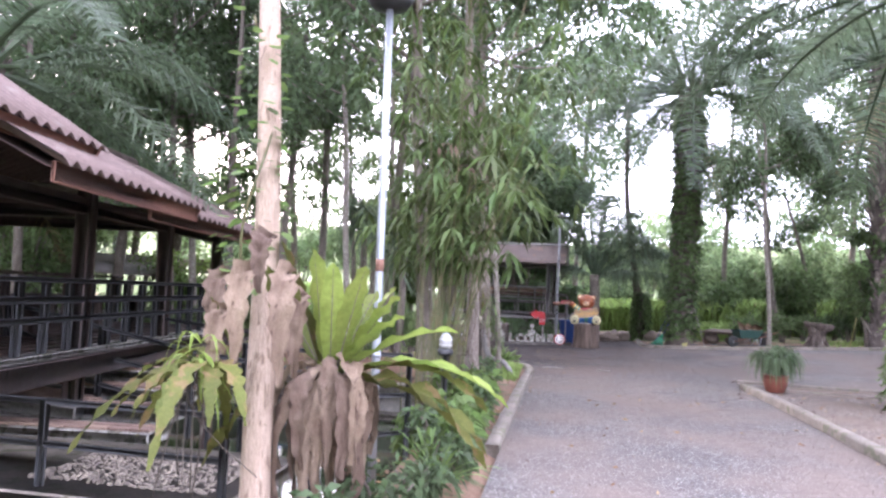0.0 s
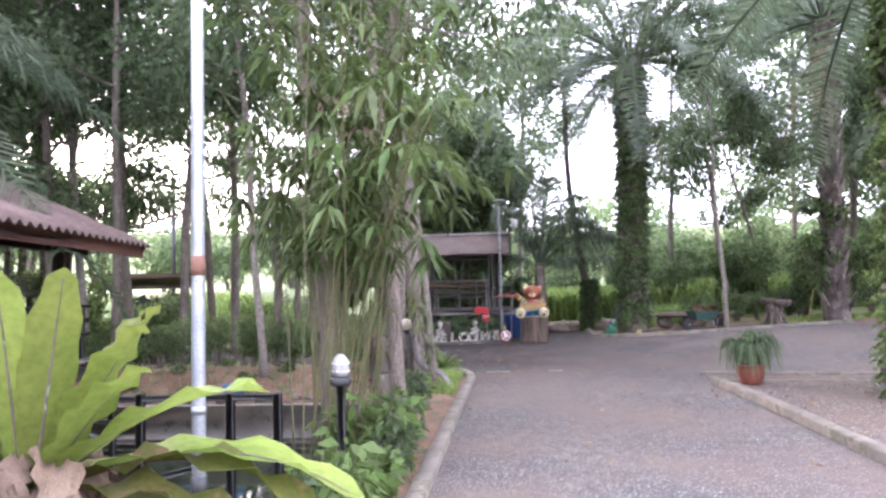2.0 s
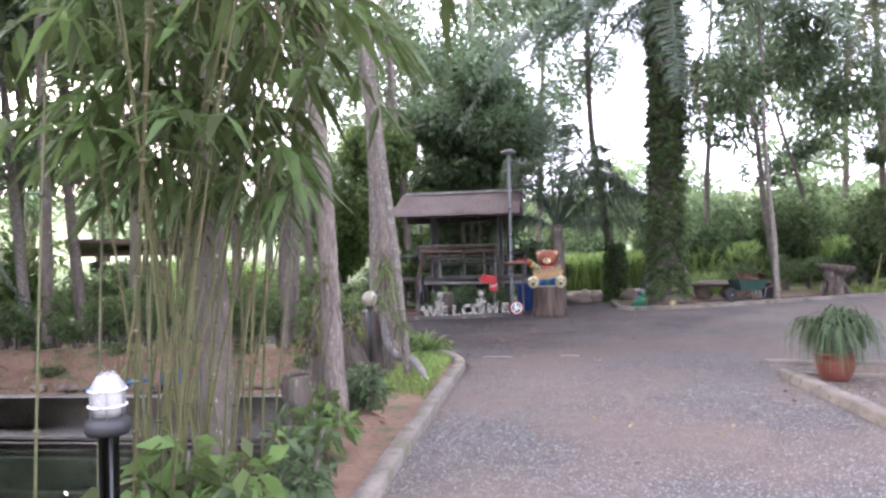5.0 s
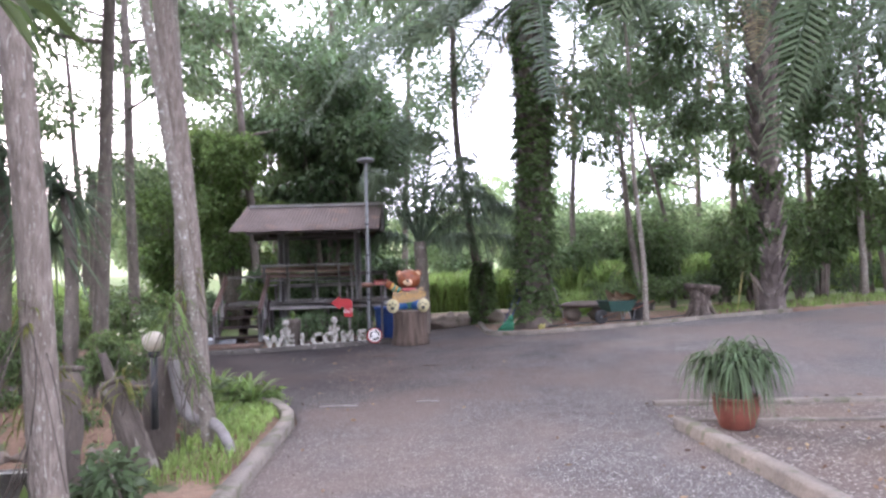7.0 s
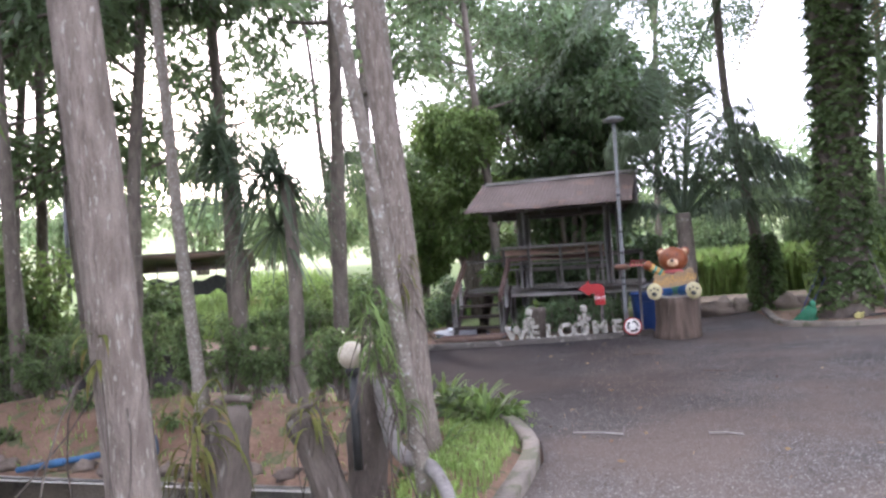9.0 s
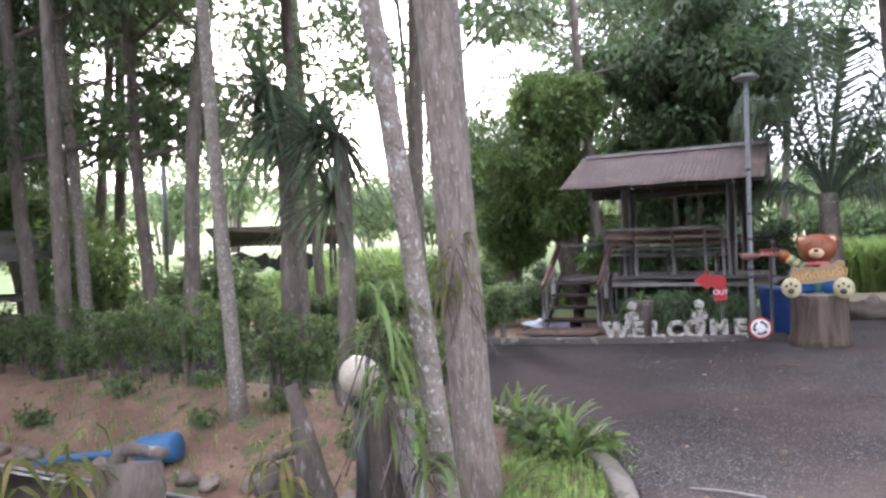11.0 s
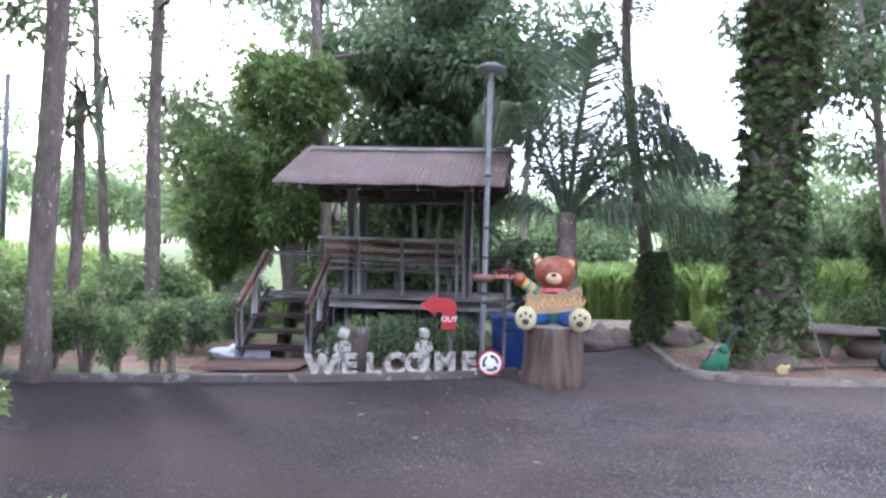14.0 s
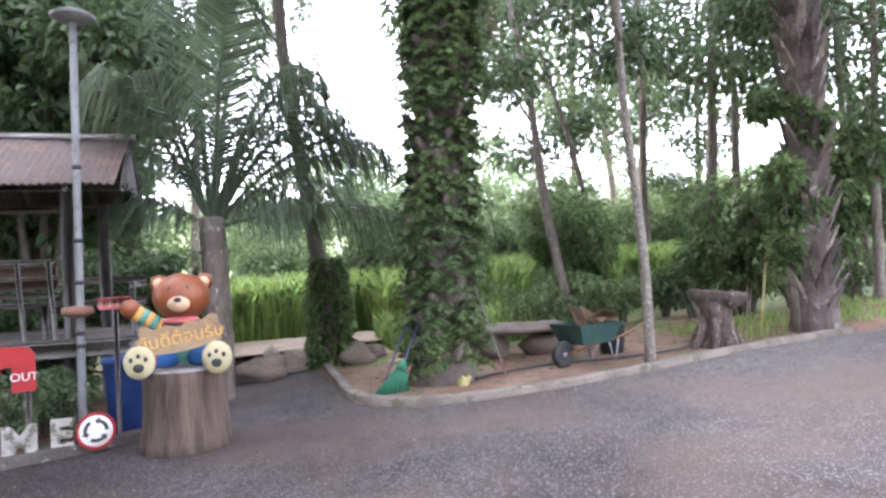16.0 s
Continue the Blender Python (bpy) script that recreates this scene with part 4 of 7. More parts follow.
part("deck_beam", MB().box((0.07, 2.1, 0.16), pose(0.4, 24.03, 0.86)), M_GREYWOOD, hut)
for x in (-2.4, -1.05, 0.3):
    for y in (23.1, 24.95):
        part("stilt", MB().box((0.12, 0.12, 0.95), pose(x, y, 0.38), b=0.01), M_GREYWOOD, hut)
# bench rail along the front, leaning out
BX0, BX1, BY = -2.55, -0.38, 23.0
for x in (-2.5, -1.95, -1.27, -0.72, -0.42):
    part("bench_stay", MB().beam((x, BY + 0.1, 0.98), (x, BY - 0.14, 1.86), 0.05, 0.06), M_GREYWOOD, hut)
for z, dy, mt, hh in ((1.85, -0.16, M_GREYWOOD, 0.05), (1.74, -0.1, M_BROWNPLANK, 0.13), (1.6, -0.06, M_BROWNPLANK, 0.1), (1.49, -0.02, M_GREYWOOD, 0.06)):
    part("bench_back_board", MB().box((BX1 - BX0 + 0.05, 0.03, hh), pose((BX0 + BX1) / 2, BY + dy + 0.02, z, -14, 0.4, 0)), mt, hut)
part("bench_seat", MB().box((2.15, 0.32, 0.04), pose(-1.45, BY + 0.22, 1.38)), M_GREYWOOD, hut)
for x in (-2.3, -1.4, -0.55):
    part("bench_leg", MB().box((0.07, 0.07, 0.42), pose(x, BY + 0.3, 1.17)), M_GREYWOOD, hut)
for x in (0.38,):
    part("side_rail_post", MB().box((0.06, 0.06, 0.6), pose(x, 23.1, 1.25)), M_POSTWOOD, hut)
    part("side_rail", MB().box((0.06, 1.9, 0.08), pose(x, 24.0, 1.55)), M_GREYWOOD, hut)
    part("side_rail", MB().box((0.05, 1.9, 0.06), pose(x, 24.0, 1.3)), M_GREYWOOD, hut)
part("back_rail", MB().box((2.9, 0.05, 0.1), pose(-1.05, 25.05, 1.62)), M_GREYWOOD, hut)
part("back_rail", MB().box((2.9, 0.05, 0.08), pose(-1.05, 25.05, 1.32)), M_GREYWOOD, hut)
part("brace", MB().beam((0.36, 22.95, 0.86), (0.62, 22.8, 1.02), 0.06, 0.08), M_POSTWOOD, hut)
# stairs
for i in range(4):
    part("tread", MB().box((0.95, 0.3, 0.045), pose(-2.95, 22.02 + i * 0.27, 0.24 + i * 0.21, 0, 0, 2)), M_DARKWOOD, hut)
    part("riser_block", MB().box((0.2, 0.08, 0.17), pose(-2.9, 22.1 + i * 0.27, 0.13 + i * 0.21)), M_DARKWOOD, hut)
for x in (-3.42, -2.42):
    part("stringer", MB().beam((x, 21.95, 0.12), (x, 23.1, 0.98), 0.05, 0.16), M_DARKWOOD, hut)
    part("newel", MB().box((0.09, 0.09, 0.85), pose(x, 21.95, 0.42)), M_POSTWOOD, hut)
    part("handrail", MB().beam((x, 21.85, 0.82), (x, 23.0, 1.58), 0.06, 0.17), M_BROWNPLANK, hut)
    part("baluster", MB().box((0.07, 0.07, 0.6), pose(x, 22.5, 0.9)), M_POSTWOOD, hut)
part("landing_rail", MB().box((0.9, 0.05, 0.06), pose(-2.95, 23.05, 1.6)), M_GREYWOOD, hut)
part("landing_rail", MB().box((0.06, 1.9, 0.06), pose(-3.42, 24.0, 1.6)), M_GREYWOOD, hut)
part("landing", MB().box((1.1, 2.0, 0.05), pose(-2.98, 24.0, 0.94)), M_GREYWOOD, hut)
for i in range(7):
    part("step_plank", MB().box((1.3, 0.115, 0.03), pose(-2.95, 20.95 + i * 0.125, 0.12, 0, 0, 12), b=0.004), M_BROWNPLANK, hut)

bag = thing("plastic_sheet", "crumpled pale plastic sheet lying under the hut stairs", "sheet", pose(-3.6, 22.4, 0.03))
sb = MB()
for i in range(3):
    sb.ball((0.35 * i + (0.9 if i == 2 else 0), 0.1 * i, 0.06), (0.34, 0.24, 0.11), nu=20, nv=12, lump=0.9, seed=i * 3.3)
part("folds", sb, M_FABRIC, bag)

# lettering and figures before the hut
LET = [("W", -1.95), ("E", -1.63), ("L", -1.34), ("C", -1.08), ("O", -0.81), ("M", -0.45), ("E", -0.14)]
for ch, x in LET:
    y = 20.93 + 0.388 * (x + 2.03)
    t = thing("cement_letter", "pale chipped cement letter standing on the kerb", "letter", pose(x, y, 0.07, 90 - 4, 0, 8 + rng.uniform(-4, 4)), "welcome letters")
    part("letter_body", text_mesh(ch, 0.37, 0.035, 0.007, 0.013), M_CONCL, t)
    t.children[0].data.materials.clear()
    t.children[0].data.materials.append(M_CONCL)
    part("letter_foot", MB().box((0.24, 0.02, 0.1), pose(0, -0.012, 0), b=0.004), M_CONCL, t)


def child_statue(m, label):
    b = MB()
    b.lathe([(0.1, 0), (0.11, 0.05), (0.08, 0.07)], 16)
    for s in (-1, 1):
        b.tube([(0.04 * s, 0, 0.06), (0.05 * s, -0.03, 0.16), (0.035 * s, 0, 0.27)], [0.035, 0.04, 0.045], 10)
        b.tube([(0.075 * s, 0, 0.42), (0.11 * s, -0.03, 0.34), (0.04 * s, -0.08, 0.3)], [0.03, 0.028, 0.022], 8)
    b.ball((0, 0, 0.35), (0.085, 0.07, 0.12))
    b.ball((0, -0.01, 0.535), (0.075, 0.075, 0.08), nu=20, nv=14)
    b.ball((0, 0.01, 0.57), (0.078, 0.078, 0.06))
    return tagged(part("garden_statue", b, M_CONCL, m=m @ Matrix.Diagonal((0.95, 0.95, 0.95, 1))), label, "statue", "cement garden statues")


child_statue(pose(-0.73, 21.5, 0.06, 0, 0, 10), "small pale cement garden figure among the letters")
child_statue(pose(-1.72, 21.14, 0.06, 0, 0, -15), "small stained cement garden figure beside a planter")
planter = thing("log_planter", "grey log planter with a spiky plant", "planter", pose(-1.6, 21.38, 0.03))
part("log", gnarled([(0, 0, 0), (0, 0.01, 0.3), (0.02, 0, 0.62)], 0.14, 0.16, MB(), 12, 0.18), M_DRIFT, planter)
pl = MB()
for k in range(14):
    a = rng.uniform(0, 6.28)
    r = rng.uniform(0.1, 0.25)
    pl.ribbon(arc((0, 0, 0.58), (r * 0.4 * math.cos(a), r * 0.4 * math.sin(a), 0.8), (r * math.cos(a), r * math.sin(a), rng.uniform(0.55, 0.85)), 5), [0.03, 0.035, 0.03, 0.02, 0.004])
part("spiky_leaves", pl, M_LEAFL, planter)

# red arrow sign with lettering
arrow = thing("arrow_sign", "red painted arrow sign with white OUT lettering on a post", "sign", pose(-0.51, 21.6, 0.905, 90, 0, 6))
outl = [(0.19, -0.27), (0.19, 0.06), (0.15, 0.12), (0.08, 0.14), (-0.08, 0.14), (-0.08, 0.21), (-0.3, 0.05), (-0.08, -0.1), (-0.08, -0.05), (0.0, -0.04), (0.0, -0.27)]
k = len(outl)
ab = MB().add([(x, y, 0.012) for x, y in outl] + [(x, y, -0.012) for x, y in outl], [tuple(range(k)), tuple(range(2 * k - 1, k - 1, -1))] + [(i, k + i, k + (i + 1) % k, (i + 1) % k) for i in range(k)])
part("panel", ab, M_RED, arrow, smooth=False)
tx = part("lettering", text_mesh("OUT", 0.105, 0.002), M_WHITE, arrow, "white painted word", m=Matrix.Translation((0.1, -0.17, 0.0165)))
tx.data.materials.clear()
tx.data.materials.append(M_WHITE)
part("post", MB().box((0.05, 0.92, 0.04), pose(0.12, -0.5, -0.034)), M_GREYWOOD, arrow)

disc = thing("roundabout_sign", "small round white traffic sign with red rim and black arrows", "sign", pose(0.15, 21.66, 0.2, 82, 0, 4))
part("plate", MB().lathe([(0.168, -0.008), (0.17, 0), (0.168, 0.006)], 40), M_WHITE, disc)
ring = MB()
ring.lathe([(0.171, 0.0), (0.171, 0.01), (0.145, 0.01), (0.145, 0.0)], 40)
ring.f = ring.f[:1]
part("rim", ring, M_RED, disc, "red rim")
for q in range(3):
    vs, a0 = [], q * 2.094
    for i in range(9):
        a = a0 + i * 0.16
        vs += [(0.075 * math.cos(a), 0.075 * math.sin(a), 0.0105), (0.108 * math.cos(a), 0.108 * math.sin(a), 0.0105)]
    fs = [(2 * i, 2 * i + 1, 2 * i + 3, 2 * i + 2) for i in range(8)]
    a = a0 + 8 * 0.16
    vs += [(0.055 * math.cos(a), 0.055 * math.sin(a), 0.0105), (0.13 * math.cos(a), 0.13 * math.sin(a), 0.0105), (0.095 * math.cos(a + 0.4), 0.095 * math.sin(a + 0.4), 0.0105)]
    fs.append((18, 19, 20))
    part("arrow", MB().add(vs, fs), M_BLACK, disc, smooth=False)

# stump and bear
stump = thing("tree_stump", "large ridged brown cement tree stump by the road", "stump", pose(0.95, 21.45, 0))
part("bark", MB().lathe([(0.42, -0.05), (0.4, 0.1), (0.375, 0.35), (0.37, 0.6), (0.38, 0.74)], 90, ridges=0.022, waves=19), M_STUMP, stump)
part("cut_face", MB().lathe([(0.36, 0.735), (0.35, 0.752), (0.1, 0.757)], 40), M_GREYWOOD, stump)

B = MB()
TZ = 0.76
B.ball((0, 0.02, 0.24 + TZ), (0.2, 0.16, 0.22), 5)                       # body in a teal shirt
B.ball((0, -0.02, 0.66 + TZ), (0.26, 0.235, 0.225), 0, 30, 20)           # head
for s in (-1, 1):
    B.ball((0.2 * s, 0.02, 0.79 + TZ), (0.085, 0.05, 0.085), 0)
    B.ball((0.2 * s, -0.02, 0.79 + TZ), (0.055, 0.035, 0.055), 1)
    B.ball((0.075 * s, -0.215, 0.74 + TZ), (0.021, 0.014, 0.027), 6)
    B.tube(arc((0.1 * s, 0, 0.1 + TZ), (0.2 * s, -0.14, 0.12 + TZ), (0.3 * s, -0.3, 0.1 + TZ), 7), [0.1, 0.105, 0.1, 0.095, 0.09, 0.085, 0.08], 14, 2)
    B.lathe([(0.1, 0.0), (0.115, 0.02), (0.115, 0.07), (0.1, 0.09)], 20, pose(0.3 * s, -0.27, 0.1 + TZ, 90, 0, 10 * s), 4)
    B.ball((0.33 * s, -0.36, 0.1 + TZ), (0.135, 0.06, 0.15), 3, 22, 14)
    B.ball((0.33 * s, -0.405, 0.06 + TZ), (0.05, 0.025, 0.045), 6)
    for dx, dz in ((-0.06, 0.13), (0.0, 0.16), (0.06, 0.13)):
        B.ball((0.33 * s + dx, -0.405, dz + TZ), (0.02, 0.02, 0.024), 6)
B.ball((0, -0.235, 0.6 + TZ), (0.1, 0.07, 0.075), 1)
B.ball((0, -0.3, 0.64 + TZ), (0.035, 0.022, 0.024), 6)
for i, c in enumerate((5, 7, 5, 7, 5, 7)):
    f0, f1 = i / 6, (i + 1) / 6
    pa = np.array((-0.14, 0, 0.36 + TZ)) * (1 - f0) + np.array((-0.4, -0.1, 0.54 + TZ)) * f0
    pb2 = np.array((-0.14, 0, 0.36 + TZ)) * (1 - f1) + np.array((-0.4, -0.1, 0.54 + TZ)) * f1
    B.tube([pa, pb2], 0.075, 14, c)
    pa = np.array((0.14, 0, 0.36 + TZ)) * (1 - f0) + np.array((0.3, -0.16, 0.3 + TZ)) * f0
    pb2 = np.array((0.14, 0, 0.36 + TZ)) * (1 - f1) + np.array((0.3, -0.16, 0.3 + TZ)) * f1
    B.tube([pa, pb2], 0.075, 14, c)
B.ball((-0.44, -0.11, 0.57 + TZ), (0.09, 0.08, 0.09), 0)
B.ball((0.0, -0.1, 0.44 + TZ), (0.17, 0.1, 0.045), 8)
bear = tagged(part("bear_statue", B, [M_FUR, M_TAN, M_BLUEP, M_CREAM, M_RED, M_TEAL, M_BLACK, M_GOLD, M_PINK], m=pose(0.95, 21.45, 0, 0, 0, -6)),
              "glazed brown bear statue in striped shirt sitting on the stump", "statue")
board = thing("welcome_board", "brown carved board with ochre script held by the bear statue", "sign", pose(0.94, 21.11, TZ + 0.295, 90, 0, -6) @ pose(0, 0, 0, 0, 0, 9))
bb = MB()
n2 = 12
for zz in (0.0125, -0.0125):
    bb.v.append(np.array([(-0.34 + 0.68 * i / n2, s * 0.12 + 0.04 * (i / n2 * 2 - 1) ** 2 + (0.02 * math.sin(i * 1.9) if s > 0 else 0), zz) for s in (-1, 1) for i in range(n2 + 1)]))
kk = n2 + 1
bb.n = 4 * kk
q = [(i, i + 1, kk + i + 1, kk + i) for i in range(n2)] + [(2 * kk + i + kk, 2 * kk + i + kk + 1, 2 * kk + i + 1, 2 * kk + i) for i in range(n2)]
q += [(i, 2 * kk + i, 2 * kk + i + 1, i + 1) for i in range(n2)] + [(kk + i, kk + i + 1, 3 * kk + i + 1, 3 * kk + i) for i in range(n2)]
q += [(0, kk, 3 * kk, 2 * kk), (n2, 2 * kk + n2, 3 * kk + n2, kk + n2)]
bb.f.append((np.array(q), 0))
part("plank", bb, M_BOARD, board, smooth=False)
tx = part("lettering", text_mesh("ยินดีต้อนรับ", 0.16, 0.004), M_GOLD, board, "ochre painted script", m=Matrix.Translation((0, -0.045, 0.018)))
tx.data.materials.clear()
tx.data.materials.append(M_GOLD)
plaque = thing("number_plaque", "faded pink wooden plaque with pale marks behind the bear", "sign", pose(0.32, 21.9, 1.38, 90, 0, -4))
part("plank", MB().box((0.3, 0.12, 0.02)), M_PINK, plaque)
for i in range(4):
    part("mark", MB().box((0.035, 0.06, 0.004), pose(-0.1 + 0.065 * i, 0, 0.013), b=0.001), M_TAN, plaque)
part("stake", MB().box((0.045, 1.3, 0.03), pose(0, -0.7, -0.026)), M_GREYWOOD, plaque)

bin1 = thing("rubbish_bin", "dark blue plastic rubbish bin behind the stump", "bin", pose(0.42, 22.42, 0))
part("body", MB().lathe([(0.22, 0), (0.25, 0.04), (0.285, 0.7), (0.285, 0.74)], 28), M_BLUE, bin1)
part("rim", MB().lathe([(0.29, 0.72), (0.31, 0.74), (0.31, 0.79), (0.27, 0.8)], 28), M_BLUE, bin1)
part("handle", MB().tube([(-0.1, -0.29, 0.66), (-0.1, -0.32, 0.62), (0.1, -0.32, 0.62), (0.1, -0.29, 0.66)], 0.012, 6), M_BLUE, bin1)

# ---- things in the palm bed ----
barrow = thing("wheelbarrow", "green steel wheelbarrow loaded with torn cardboard", "wheelbarrow", pose(5.9, 22.3, 0.2, 0, 0, 12))
tb = MB().add([(-0.38, -0.3, 0.56), (0.38, -0.3, 0.56), (0.38, 0.3, 0.56), (-0.38, 0.3, 0.56), (-0.28, -0.22, 0.3), (0.26, -0.22, 0.3), (0.26, 0.22, 0.3), (-0.28, 0.22, 0.3),
               (-0.36, -0.28, 0.56), (0.36, -0.28, 0.56), (0.36, 0.28, 0.56), (-0.36, 0.28, 0.56), (-0.27, -0.2, 0.32), (0.25, -0.2, 0.32), (0.25, 0.2, 0.32), (-0.27, 0.2, 0.32)],
              [(0, 4, 5, 1), (1, 5, 6, 2), (2, 6, 7, 3), (3, 7, 4, 0), (4, 7, 6, 5), (8, 9, 13, 12), (9, 10, 14, 13), (10, 11, 15, 14), (11, 8, 12, 15), (12, 13, 14, 15), (0, 1, 9, 8), (1, 2, 10, 9), (2, 3, 11, 10), (3, 0, 8, 11)])
part("tray", tb, M_TRAY, barrow, smooth=False)
wh = part("wheel", MB().lathe([(0.1, -0.035), (0.16, -0.04), (0.18, 0), (0.16, 0.04), (0.1, 0.035)], 22, pose(-0.42, 0, 0.18, 90)), M_BLACK, barrow)
part("hub", MB().lathe([(0.03, -0.05), (0.035, 0), (0.03, 0.05)], 12, pose(-0.42, 0, 0.18, 90)), M_STEEL, wh)
for s in (-1, 1):
    part("handle", MB().tube([(-0.42, 0.07 * s, 0.18), (-0.1, 0.16 * s, 0.28), (0.4, 0.24 * s, 0.36), (0.85, 0.27 * s, 0.52)], 0.017, 8), M_RUST, barrow)
    part("leg", MB().tube([(0.2, 0.2 * s, 0.33), (0.28, 0.22 * s, 0.0), (0.36, 0.22 * s, 0.34)], 0.015, 8), M_STEEL, barrow)
for i, (x, y, rx, ry, rz) in enumerate(((-0.1, 0, 60, 20, 20), (0.15, 0.05, 35, -25, 60), (0.28, -0.05, 20, 30, 100))):
    c = thing("cardboard_piece", "torn brown cardboard lying in the wheelbarrow", "cardboard", pose(5.9, 22.3, 0.2, 0, 0, 12) @ pose(x, y, 0.62, rx, ry, rz), "torn cardboard")
    part("sheet", MB().box((0.45 - 0.08 * i, 0.3, 0.008), b=0.002), M_CARD, c)
bucket = thing("black_bucket", "black plastic bucket behind the wheelbarrow", "bucket", pose(6.55, 22.7, 0.25))
part("shell", MB().lathe([(0.15, 0), (0.16, 0.02), (0.2, 0.4), (0.215, 0.42), (0.19, 0.42), (0.15, 0.06)], 22), M_BLACK, bucket)
slabs = thing("stone_slab", "flat grey stone slab resting on rocks behind the palm", "stone", pose(5.6, 23.65, 0.19))
part("top", MB().ball((0, 0, 0.42), (0.85, 0.45, 0.09), nu=18, nv=8, lump=0.35, seed=2.0), M_STONE, slabs)
part("support", MB().ball((0.35, -0.1, 0.17), (0.4, 0.25, 0.2), nu=14, nv=8, lump=0.5, seed=5.0), M_STONE, slabs)
part("support", MB().ball((-0.45, 0, 0.17), (0.25, 0.22, 0.2), nu=14, nv=8, lump=0.5, seed=7.0), M_STONE, slabs)
root = thing("root_table", "dark gnarled tree root stool with flat top", "stump", pose(7.85, 22.1, 0.29) @ Matrix.Diagonal((0.8, 0.8, 0.85, 1)))
part("top", MB().lathe([(0.24, 0.62), (0.42, 0.74), (0.47, 0.88), (0.43, 0.92), (0.1, 0.9)], 26, pose(0, 0, 0, 0, 6, 0), ridges=0.12, waves=4), M_ROOTW, root)
part("trunk", MB().lathe([(0.42, -0.05), (0.3, 0.15), (0.24, 0.45), (0.34, 0.76)], 22, ridges=0.16, waves=3), M_ROOTW, root)
for k in range(7):
    a = k * 0.9 + 0.3
    part("root_limb", gnarled([(0.2 * math.cos(a), 0.2 * math.sin(a), 0.45), (0.34 * math.cos(a + 0.2), 0.3 * math.sin(a + 0.2), 0.2), (0.5 * math.cos(a + 0.1), 0.42 * math.sin(a + 0.1), -0.04)], 0.08, 0.045, MB(), 8, 0.2), M_ROOTW, root)


def rock(m, s, seed, label="rounded brown field stone at the bed edge"):
    return tagged(part("rock", MB().ball((0, 0, 0), s, nu=14, nv=9, lump=0.7, seed=seed), M_STONE, m=m), label, "rock", "edge rocks")


for i, (x, y, sx, sz) in enumerate(((1.95, 24.95, 0.42, 0.2), (2.45, 25.3, 0.3, 0.2), (3.05, 25.6, 0.33, 0.16), (1.45, 25.3, 0.22, 0.13), (3.4, 25.0, 0.3, 0.22), (3.75, 25.3, 0.25, 0.15), (4.6, 24.2, 0.25, 0.16), (2.2, 25.8, 0.3, 0.2))):
    rock(pose(x, y, sz * 0.55 + float(rise(x, y)), 0, 0, i * 40), (sx, sx * 0.7, sz), i * 3.1)
for i in range(16):
    x = -7.4 + i * 0.35 + rng.uniform(-0.1, 0.1)
    rock(pose(x, 14.48 + rng.uniform(-0.04, 0.1), -0.42, 0, 0, i * 50), (rng.uniform(0.08, 0.16), 0.09, 0.07), i * 1.7, "small pale stone on the pond wall")
for i in range(26):
    y = 5.4 + i * 0.33
    x = -1.75 - 0.3 * rng.random()
    rock(pose(x, y, float(height(x, y)) + 0.02, 0, 0, i * 50), (rng.uniform(0.1, 0.2), 0.12, 0.1), i * 2.3, "grey bank stone above the pond")


def leaning_tool(name, foot, top, r, material, label, head=None):
    t = thing(name, label, name.split("_")[-1])
    part("handle", MB().tube([foot, top], r, 8), material, t)
    if head:
        head(t, Vector(foot), Vector(top))
    return t


def broom_head(t, f, p):
    d = (p - f).normalized()
    b = MB()
    for i in range(60):
        a = rng.uniform(-1, 1)
        b.tube([tuple(f + d * 0.32 + Vector((a * 0.05, 0, 0))), tuple(f + Vector((a * 0.22, rng.uniform(-0.04, 0.04), -0.02)))], 0.008, 4)
    part("bristles", b, M_GREEN, t, "green plastic bristles")
    part("ferrule", MB().lathe([(0.07, 0), (0.05, 0.08), (0.02, 0.12)], 10, Matrix.Translation(f + d * 0.28) @ d.to_track_quat("Z", "X").to_matrix().to_4x4()), M_GREEN, t)


def rake_head(t, f, p):
    for i in range(9):
        a = (i - 4) / 4
        part("tine", MB().tube([tuple(f + (p - f) * 0.16), (f.x + a * 0.2, f.y - 0.05, f.z + 0.02)], 0.004, 5), M_RUST, t)


leaning_tool("garden_broom", (3.18, 22.2, 0.15), (3.62, 22.35, 0.95), 0.009, M_TOOL, "broom with blue handle and green bristles leaning on the palm", broom_head)
leaning_tool("blue_pole", (3.1, 22.4, 0.12), (3.6, 22.45, 1.2), 0.009, M_TOOL, "thin blue pole leaning on the palm trunk")
leaning_tool("leaf_rake", (4.62, 22.1, 0.2), (4.28, 22.3, 1.5), 0.012, M_GREYWOOD, "leaf rake leaning on the palm trunk", rake_head)
leaning_tool("bamboo_pole", (8.85, 22.3, 0.34), (9.15, 22.4, 1.55), 0.018, M_YELLOW, "yellow bamboo pole leaning by the far palm")
hose = thing("garden_hose", "dark hose lying on the soil of the palm bed", "hose")
part("tube", MB().tube([(x, 22.0 + 0.25 * math.sin(x * 1.6) + (x - 4) * 0.08, 0.07 + float(rise(x, 22))) for x in np.linspace(4.2, 7.6, 26)], 0.018, 7), M_BLACK, hose)
peel = thing("yellow_wrapper", "crumpled yellow wrapper on the soil", "litter", pose(4.0, 21.95, 0.16))
part("foil", MB().ball((0, 0, 0.05), (0.07, 0.05, 0.09), nu=10, nv=8, lump=1.2, seed=4), M_YELLOW, peel)

